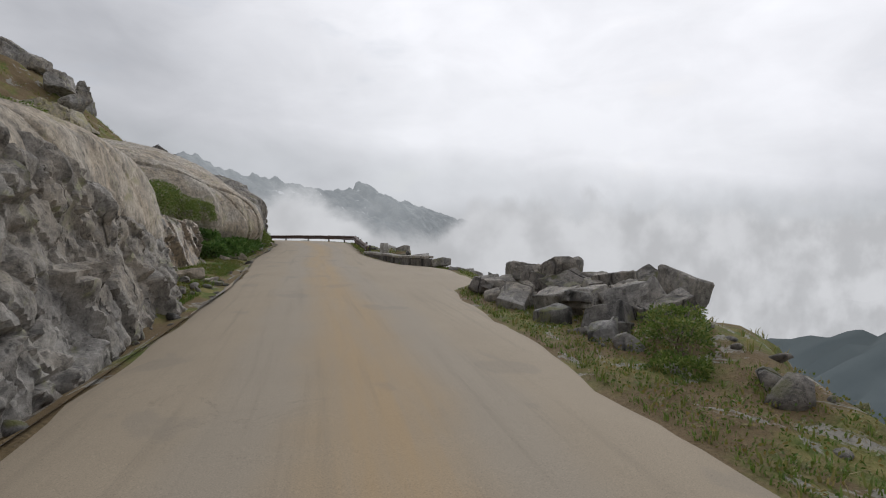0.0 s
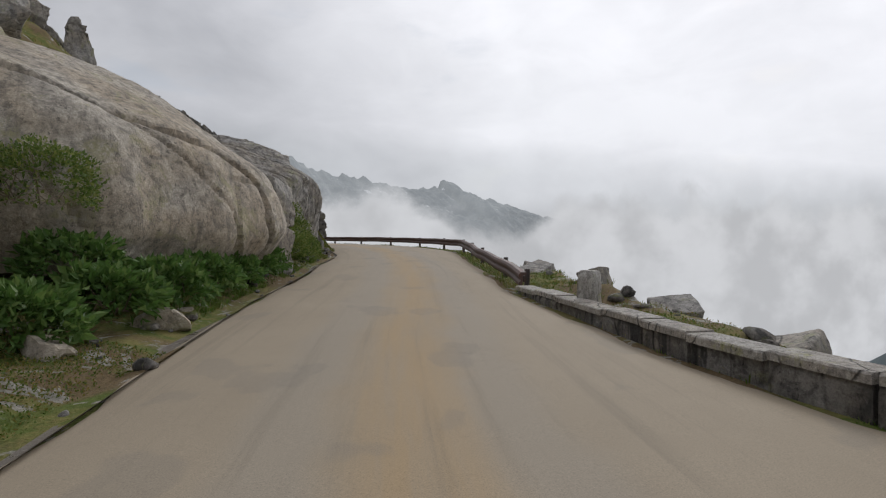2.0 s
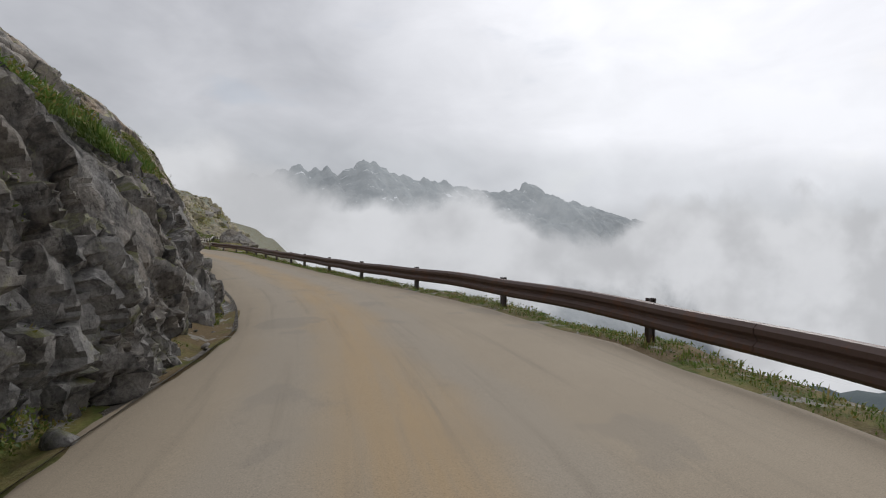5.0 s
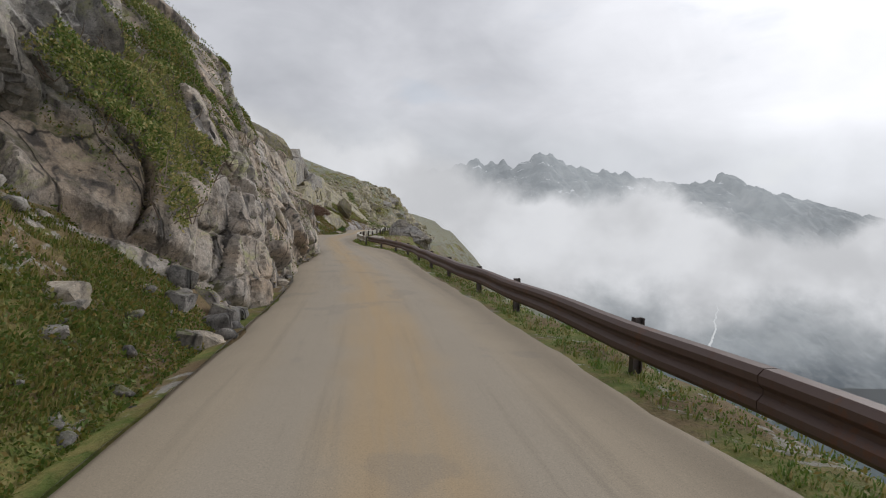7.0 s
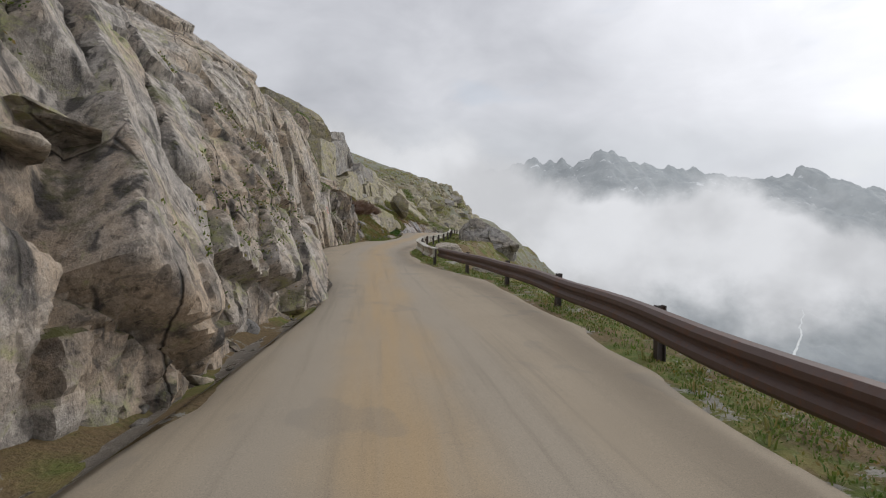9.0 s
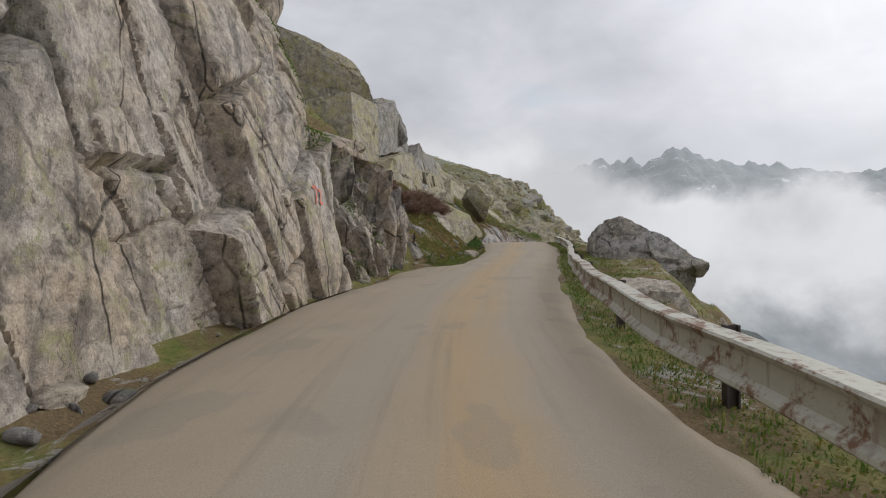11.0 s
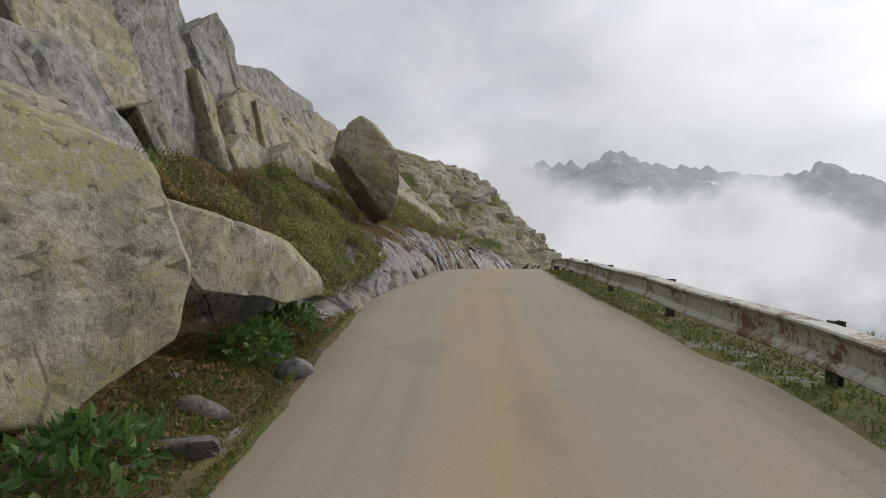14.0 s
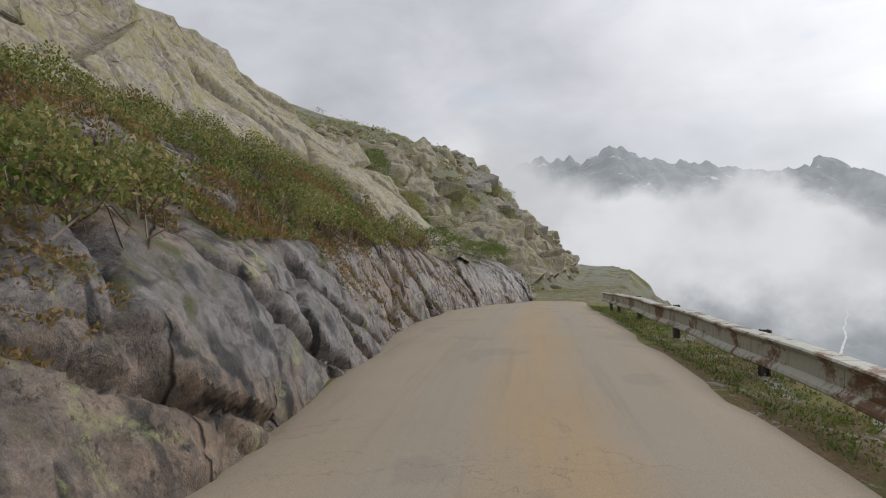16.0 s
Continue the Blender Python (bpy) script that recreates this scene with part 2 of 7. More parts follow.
def bm_mesh(name, bm, mats, smooth=False):
    me = bpy.data.meshes.new(name)
    bm.to_mesh(me)
    bm.free()
    for m in mats if isinstance(mats, (list, tuple)) else [mats]:
        me.materials.append(m)
    if smooth:
        me.polygons.foreach_set("use_smooth", np.ones(len(me.polygons), bool))
    return me


# ---- materials ----
def material(name):
    m = bpy.data.materials.new(name)
    m.use_nodes = True
    t = m.node_tree
    b = t.nodes["Principled BSDF"]
    return m, t, b


def bump(t, b, height, strength=0.5, dist=0.02):
    n = t.nodes.new("ShaderNodeBump")
    n.inputs["Strength"].default_value = strength
    n.inputs["Distance"].default_value = dist
    t.links.new(height, n.inputs["Height"])
    t.links.new(n.outputs[0], b.inputs["Normal"])


def world_pos(t):
    return t.nodes.new("ShaderNodeNewGeometry").outputs["Position"]


def rock_material(name, pale, dark, warm, lichen=0.0, lichen_col=(0.33, 0.33, 0.16), streak=0.5, moss=0.0, rough=0.85, scale=1.0, cracks=0.85):
    m, t, b = material(name)
    pos = world_pos(t)
    broad = tex_noise(t, pos, 0.55 * scale, 5, 0.6, 0.4)
    mid = tex_noise(t, pos, 2.6 * scale, 6, 0.62, 0.3)
    grain = tex_noise(t, pos, 38.0 * scale, 4, 0.7)
    runs = tex_noise(t, mapping(t, pos, (2.4, 2.4, 0.35)), 1.5 * scale, 2.5, 0.55, 0.6)
    col = mix_node(t, ramp(t, broad, [(0.36, 0.0), (0.62, 1.0)]), pale, warm)
    col = mix_node(t, ramp(t, mid, [(0.40, 0.0), (0.68, 0.62)]), col, dark)
    col = mix_node(t, math_node(t, "MULTIPLY", ramp(t, runs, [(0.52, 0.0), (0.68, 1.0)]), streak), col, tuple(0.45 * c for c in dark))
    speck = ramp(t, grain, [(0.30, 0.72), (0.5, 1.0), (0.72, 1.24)])
    col = mix_node(t, 1.0, col, speck, "MULTIPLY")
    mottle = tex_noise(t, pos, 8.5 * scale, 9, 0.76, 0.2)
    col = mix_node(t, 1.0, col, ramp(t, mottle, [(0.34, 0.5), (0.5, 1.0), (0.66, 1.34)]), "MULTIPLY")
    patchy = tex_noise(t, pos, 3.4 * scale, 7, 0.66, 0.6)
    col = mix_node(t, ramp(t, patchy, [(0.555, 0.0), (0.60, 0.5)]), col, tuple(0.7 * c for c in dark))
    if lichen:
        li = tex_noise(t, pos, 1.5 * scale, 7, 0.68, 0.8)
        spots = tex_noise(t, pos, 13.0, 5, 0.7)
        f = math_node(t, "MULTIPLY", ramp(t, li, [(0.60 - 0.22 * lichen, 0.0), (0.70 - 0.12 * lichen, 1.0)]), ramp(t, spots, [(0.38, 0.15), (0.56, 0.9)]))
        col = mix_node(t, f, col, lichen_col)
    shift = nd(t, "ShaderNodeTexNoise", Scale=0.8 * scale, Detail=4.0, Roughness=0.5)
    t.links.new(pos, shift.inputs["Vector"])
    bent = t.nodes.new("ShaderNodeVectorMath")
    bent.operation = "MULTIPLY_ADD"
    t.links.new(shift.outputs["Color"], bent.inputs[0])
    bent.inputs[1].default_value = (0.35, 0.35, 0.35)
    t.links.new(pos, bent.inputs[2])
    split = nd(t, "ShaderNodeTexVoronoi", Scale=0.5 * scale)
    split.feature = "DISTANCE_TO_EDGE"
    t.links.new(mapping(t, bent.outputs[0], (1.1, 1.5, 0.45), (0.45, 0.1, 0.2)), split.inputs["Vector"])
    fissure = math_node(t, "MULTIPLY", ramp(t, split.outputs["Distance"], [(0.0, 1.0), (0.016, 0.0)]), ramp(t, broad, [(0.42, 0.0), (0.56, 1.0)]))
    small = nd(t, "ShaderNodeTexVoronoi", Scale=2.6 * scale)
    small.feature = "DISTANCE_TO_EDGE"
    t.links.new(mapping(t, bent.outputs[0], (1.3, 1.6, 0.35), (0.4, 0.15, 0.1)), small.inputs["Vector"])
    hair = math_node(t, "MULTIPLY", ramp(t, small.outputs["Distance"], [(0.0, 0.6), (0.03, 0.0)]), ramp(t, mid, [(0.54, 0.0), (0.64, 1.0)]))
    relief = math_node(t, "MULTIPLY", fissure, cracks)
    fissure = math_node(t, "MULTIPLY", math_node(t, "MAXIMUM", fissure, math_node(t, "MULTIPLY", hair, 0.5)), cracks)
    col = mix_node(t, fissure, col, tuple(0.18 * c for c in dark))
    pits = tex_noise(t, mapping(t, pos, (1.0, 1.3, 0.7), (0.5, 0, 0)), 7.5 * scale, 8, 0.72, 0.3)
    # Shade is painted into the bump's hollows, light onto its high spots.
    col = mix_node(t, ramp(t, pits, [(0.34, 0.7), (0.43, 0.0)]), col, tuple(0.25 * c for c in dark))
    col = mix_node(t, ramp(t, pits, [(0.57, 0.0), (0.70, 0.4)]), col, tuple(min(1.0, 1.35 * c) for c in pale))
    blot = nd(t, "ShaderNodeTexVoronoi", Scale=5.5 * scale)
    t.links.new(mapping(t, pos, (1, 1, 1), (0.3, 0.2, 0.1)), blot.inputs["Vector"])
    dots = ramp(t, blot.outputs["Distance"], [(0.08, 1.0), (0.2, 0.0)])
    dots = math_node(t, "MULTIPLY", dots, ramp(t, tex_noise(t, pos, 0.9, 3, 0.5), [(0.54, 0.0), (0.66, 0.35)]))
    col = mix_node(t, dots, col, tuple(0.35 * c for c in dark))
    if moss:
        geo = t.nodes.new("ShaderNodeNewGeometry")
        sep = t.nodes.new("ShaderNodeSeparateXYZ")
        t.links.new(geo.outputs["Normal"], sep.inputs[0])
        f = math_node(t, "MULTIPLY", ramp(t, sep.outputs[2], [(0.45, 0.0), (0.8, 1.0)]), ramp(t, tex_noise(t, pos, 1.3, 6, 0.65), [(0.56 - 0.2 * moss, 0.0), (0.64, 1.0)]))
        col = mix_node(t, f, col, mix_node(t, mid, (0.055, 0.075, 0.02), (0.11, 0.095, 0.035)))
    t.links.new(col, b.inputs["Base Color"])
    b.inputs["Roughness"].default_value = rough
    b.inputs["Specular IOR Level"].default_value = 0.35
    hgt = math_node(t, "ADD", math_node(t, "MULTIPLY", mid, 0.25), math_node(t, "MULTIPLY", pits, 0.55))
    hgt = math_node(t, "ADD", hgt, math_node(t, "MULTIPLY", tex_noise(t, pos, 21.0, 6, 0.7), 0.3))
    hgt = math_node(t, "SUBTRACT", math_node(t, "ADD", hgt, math_node(t, "MULTIPLY", grain, 0.12)), math_node(t, "MULTIPLY", relief, 0.8))
    bump(t, b, hgt, 1.0, 0.055)
    return m


ROCK_GREY = rock_material("granite_grey", (0.315, 0.298, 0.272), (0.110, 0.105, 0.098), (0.28, 0.246, 0.20), 0.2, (0.27, 0.27, 0.15), streak=0.4, cracks=0.7)
ROCK_TAN = rock_material("granite_tan", (0.445, 0.402, 0.348), (0.165, 0.149, 0.13), (0.405, 0.328, 0.243), 0.3, (0.30, 0.29, 0.15), streak=0.6)
ROCK_ROUGH = rock_material("granite_broken", (0.235, 0.226, 0.212), (0.056, 0.054, 0.052), (0.185, 0.163, 0.137), 0.15, (0.24, 0.24, 0.13), streak=0.85, moss=0.35)
ROCK_SMOOTH = rock_material("granite_polished_by_ice", (0.44, 0.396, 0.33), (0.185, 0.168, 0.143), (0.40, 0.333, 0.25), 0.3, (0.28, 0.26, 0.15), streak=0.4, cracks=0.15)
ROCK_DARK = rock_material("gneiss_dark_wet", (0.215, 0.195, 0.184), (0.045, 0.042, 0.042), (0.235, 0.172, 0.122), 0.12, streak=0.95, rough=0.38, moss=0.3)
ROCK_LICHEN = rock_material("granite_lichen", (0.37, 0.335, 0.27), (0.155, 0.143, 0.118), (0.35, 0.30, 0.21), 0.7, (0.31, 0.285, 0.12), 0.4, cracks=0.35)
ROCK_BROWN = rock_material("gneiss_iron_stained", (0.375, 0.34, 0.298), (0.108, 0.10, 0.092), (0.36, 0.282, 0.205), 0.3, streak=0.9, moss=0.3)
ROCK_WET = rock_material("granite_water_streaked", (0.37, 0.325, 0.265), (0.085, 0.08, 0.077), (0.35, 0.272, 0.19), 0.1, streak=0.95, moss=0.35, rough=0.6)


def road_material():
    m, t, b = material("asphalt_dusty")
    uvn = t.nodes.new("ShaderNodeUVMap")
    sep = t.nodes.new("ShaderNodeSeparateXYZ")
    t.links.new(uvn.outputs[0], sep.inputs[0])
    across, along = sep.outputs[0], sep.outputs[1]
    pos = world_pos(t)
    wob = math_node(t, "MULTIPLY", math_node(t, "SUBTRACT", tex_noise(t, pos, 0.35, 4, 0.6), 0.5), 0.9)
    off = math_node(t, "ADD", across, wob)
    band = math_node(t, "MULTIPLY", ramp(t, math_node(t, "ABSOLUTE", math_node(t, "SUBTRACT", off, 0.25)), [(0.05, 1.0), (0.85, 0.0)]), ramp(t, tex_noise(t, mapping(t, uvn.outputs[0], (2.0, 0.12, 1)), 1.5, 5, 0.65), [(0.32, 0.35), (0.6, 1.0)]))
    tracks = ramp(t, math_node(t, "ABSOLUTE", math_node(t, "SUBTRACT", math_node(t, "ABSOLUTE", math_node(t, "SUBTRACT", off, 0.2)), 0.95)), [(0.15, 1.0), (0.55, 0.0)])
    tan = mix_node(t, tex_noise(t, pos, 0.8, 6, 0.6), (0.262, 0.216, 0.156), (0.33, 0.274, 0.2))
    col = mix_node(t, math_node(t, "MULTIPLY", tracks, 0.45), tan, (0.28, 0.248, 0.202))
    col = mix_node(t, math_node(t, "MULTIPLY", band, 0.55), col, (0.37, 0.25, 0.12))
    streaks = tex_noise(t, mapping(t, uvn.outputs[0], (3.2, 0.1, 1)), 1.4, 6, 0.65)
    col = mix_node(t, ramp(t, streaks, [(0.5, 0.0), (0.75, 0.4)]), col, (0.17, 0.147, 0.112))
    patch = tex_noise(t, mapping(t, uvn.outputs[0], (0.5, 0.35, 1)), 1.6, 3, 0.5)
    col = mix_node(t, ramp(t, patch, [(0.60, 0.0), (0.64, 0.3)]), col, (0.19, 0.172, 0.145))
    grit = tex_noise(t, pos, 95.0, 3, 0.7)
    col = mix_node(t, 1.0, col, ramp(t, grit, [(0.25, 0.72), (0.5, 1.0), (0.75, 1.25)]), "MULTIPLY")
    vein = tex_noise(t, pos, 0.5, 7, 0.62, 1.2)
    line = math_node(t, "MULTIPLY", ramp(t, math_node(t, "ABSOLUTE", math_node(t, "SUBTRACT", vein, 0.5)), [(0.0, 1.0), (0.004, 0.0)], False), ramp(t, tex_noise(t, pos, 0.17, 3, 0.5), [(0.56, 0.0), (0.64, 0.4)]))
    col = mix_node(t, line, col, (0.11, 0.095, 0.075))
    t.links.new(col, b.inputs["Base Color"])
    b.inputs["Roughness"].default_value = 0.86
    b.inputs["Specular IOR Level"].default_value = 0.25
    bump(t, b, math_node(t, "SUBTRACT", math_node(t, "ADD", math_node(t, "MULTIPLY", grit, 0.25), math_node(t, "MULTIPLY", tex_noise(t, pos, 9.0, 4, 0.6), 0.4)), line), 0.45, 0.012)
    return m


def ground_material():
    m, t, b = material("alpine_turf")
    pos = world_pos(t)
    geo = t.nodes.new("ShaderNodeNewGeometry")
    a = tex_noise(t, pos, 0.45, 6, 0.62, 0.5)
    c = tex_noise(t, pos, 2.4, 7, 0.66, 0.4)
    fine = tex_noise(t, pos, 24.0, 5, 0.7)
    col = mix_node(t, ramp(t, c, [(0.38, 0.0), (0.62, 1.0)]), (0.095, 0.125, 0.03), (0.19, 0.165, 0.06))
    col = mix_node(t, ramp(t, a, [(0.42, 0.0), (0.56, 0.9)]), col, mix_node(t, fine, (0.10, 0.068, 0.04), (0.20, 0.14, 0.08)))
    stone = ramp(t, tex_noise(t, pos, 1.1, 8, 0.7, 0.9), [(0.565, 0.0), (0.60, 1.0)])
    col = mix_node(t, stone, col, mix_node(t, c, (0.33, 0.31, 0.27), (0.20, 0.19, 0.165)))
    sepn = t.nodes.new("ShaderNodeSeparateXYZ")
    t.links.new(geo.outputs["Position"], sepn.inputs[0])
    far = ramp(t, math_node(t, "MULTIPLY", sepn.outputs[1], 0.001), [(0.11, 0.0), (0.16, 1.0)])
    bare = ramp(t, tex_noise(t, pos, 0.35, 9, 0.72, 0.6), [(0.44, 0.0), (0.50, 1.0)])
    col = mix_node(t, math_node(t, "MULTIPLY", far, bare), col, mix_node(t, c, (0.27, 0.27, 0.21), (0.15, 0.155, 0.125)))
    # Blue-grey haze of distance is painted into the colour of the low ground.
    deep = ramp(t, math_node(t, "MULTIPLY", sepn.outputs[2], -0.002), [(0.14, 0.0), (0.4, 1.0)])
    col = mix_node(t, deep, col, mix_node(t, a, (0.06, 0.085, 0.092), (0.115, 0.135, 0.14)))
    col = mix_node(t, 1.0, col, ramp(t, fine, [(0.25, 0.6), (0.5, 1.0), (0.8, 1.4)]), "MULTIPLY")
    t.links.new(col, b.inputs["Base Color"])
    b.inputs["Roughness"].default_value = 0.95
    b.inputs["Specular IOR Level"].default_value = 0.15
    bump(t, b, math_node(t, "ADD", math_node(t, "MULTIPLY", c, 0.8), math_node(t, "MULTIPLY", fine, 0.4)), 0.8, 0.08)
    return m


def leaf_material(name, c1, c2, c3, trans=0.35):
    m, t, b = material(name)
    rnd = t.nodes.new("ShaderNodeNewGeometry").outputs["Random Per Island"]
    col = ramp(t, rnd, [(0.0, c1), (0.55, c2), (1.0, c3)], False)
    t.links.new(col, b.inputs["Base Color"])
    b.inputs["Roughness"].default_value = 0.55
    b.inputs["Specular IOR Level"].default_value = 0.3
    tr = t.nodes.new("ShaderNodeBsdfTranslucent")
    t.links.new(col, tr.inputs[0])
    mx = t.nodes.new("ShaderNodeMixShader")
    mx.inputs[0].default_value = trans
    t.links.new(b.outputs[0], mx.inputs[1])
    t.links.new(tr.outputs[0], mx.inputs[2])
    t.links.new(mx.outputs[0], t.nodes["Material Output"].inputs[0])
    return m


def metal_paint(name, paint, rust, amount, rough=0.6):
    m, t, b = material(name)
    pos = world_pos(t)
    a = tex_noise(t, pos, 1.7, 7, 0.68, 0.5)
    f = tex_noise(t, pos, 14.0, 5, 0.7)
    mask = ramp(t, math_node(t, "ADD", math_node(t, "MULTIPLY", a, 0.7), math_node(t, "MULTIPLY", f, 0.3)), [(0.62 - 0.25 * amount, 0.0), (0.68 - 0.2 * amount, 1.0)])
    col = mix_node(t, mask, mix_node(t, f, paint, tuple(0.8 * c for c in paint)), mix_node(t, a, rust, tuple(0.45 * c for c in rust)))
    runs = tex_noise(t, mapping(t, pos, (5, 5, 0.6)), 1.6, 4, 0.6)
    col = mix_node(t, ramp(t, runs, [(0.52, 0.0), (0.7, 0.5)]), col, tuple(0.5 * c for c in rust))
    t.links.new(col, b.inputs["Base Color"])
    b.inputs["Metallic"].default_value = 0.15
    b.inputs["Roughness"].default_value = rough
    bump(t, b, f, 0.25, 0.006)
    return m


ASPHALT = road_material()
TURF = ground_material()
LEAF = leaf_material("shrub_leaves", (0.065, 0.115, 0.02), (0.125, 0.18, 0.036), (0.24, 0.25, 0.075))
LEAF_PALE = leaf_material("willow_leaves", (0.14, 0.175, 0.048), (0.25, 0.26, 0.08), (0.42, 0.33, 0.14))
LEAF_MOSS = leaf_material("herbs_and_moss", (0.06, 0.105, 0.02), (0.13, 0.165, 0.032), (0.25, 0.175, 0.055))
LEAF_HEATH = leaf_material("heath_leaves", (0.14, 0.12, 0.04), (0.25, 0.18, 0.065), (0.36, 0.21, 0.085))
LEAF_DOCK = leaf_material("broad_leaves", (0.055, 0.115, 0.022), (0.09, 0.17, 0.038), (0.15, 0.22, 0.06))
GRASS = leaf_material("grass_blades", (0.10, 0.14, 0.03), (0.18, 0.19, 0.05), (0.31, 0.245, 0.10))
GRASS_LUSH = leaf_material("grass_green_blades", (0.075, 0.14, 0.022), (0.12, 0.19, 0.035), (0.20, 0.225, 0.06))
TWIG = leaf_material("bare_twigs", (0.11, 0.075, 0.055), (0.16, 0.12, 0.085), (0.24, 0.19, 0.13), 0.0)
TWIG_RED = leaf_material("reddish_twigs", (0.12, 0.07, 0.05), (0.19, 0.115, 0.08), (0.30, 0.20, 0.13), 0.0)
RUST_RAIL = metal_paint("rail_brown", (0.092, 0.057, 0.046), (0.16, 0.075, 0.045), 0.4, 0.62)
WHITE_RAIL = metal_paint("rail_peeling_white", (0.46, 0.455, 0.385), (0.24, 0.13, 0.07), 0.5, 0.65)
POST_STEEL = metal_paint("post_steel", (0.085, 0.07, 0.065), (0.13, 0.075, 0.05), 0.4, 0.6)
CONCRETE = rock_material("weathered_stonework", (0.42, 0.40, 0.36), (0.24, 0.22, 0.20), (0.38, 0.34, 0.29), 0.2, streak=0.3, scale=2.0)


# ---- ground and road ----
def build_ground():
    s = np.concatenate([-np.geomspace(14, 520, 26)[::-1], np.arange(-13.5, 156, 0.3), np.geomspace(156.5, 205, 110), np.geomspace(207, 1700, 40)])
    d = np.concatenate([-np.geomspace(22, 900, 22)[::-1], np.arange(-21.5, -8, 0.45), np.arange(-8, 8, 0.22), np.arange(8, 22, 0.5), np.geomspace(22.5, 3300, 40)])
    ss, dd = np.meshgrid(s, d, indexing="ij")
    h = ground_h(ss, dd)
    v = place(ss, dd, h).reshape(-1, 3)
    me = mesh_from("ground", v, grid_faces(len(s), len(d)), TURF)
    tagged(new("ground", me), "steep alpine slope of turf, soil and bare rock, haze-tinted far below", "ground", kind="structure")


def build_road():
    s = np.arange(-40, 156, 0.4)
    k = np.linspace(0, 1, 15)
    ss, kk = np.meshgrid(s, k, indexing="ij")
    l, r = EDGE_L(ss), EDGE_R(ss)
    rag = fbm(np.stack([ss.ravel() * 0.9, kk.ravel() * 0, kk.ravel() * 0], -1), 4, 21).reshape(ss.shape)
    l, r = l + 0.09 * rag, r + 0.09 * np.roll(rag, 7, 0)
    dd = l + (r - l) * kk
    edge = np.minimum(kk, 1 - kk)
    h = 0.012 - 0.06 * np.exp(-edge / 0.02) + 0.03 * np.clip(edge * 4, 0, 1)
    v = place(ss, dd, h).reshape(-1, 3)
    uv = np.stack([dd.ravel() * U, ss.ravel() * U], -1)
    me = mesh_from("road", v, grid_faces(len(s), len(k)), ASPHALT, uv=uv)
    tagged(new("road", me), "narrow tan asphalt mountain road with an ochre stain along its middle", "road", kind="structure")


build_ground()
build_road()


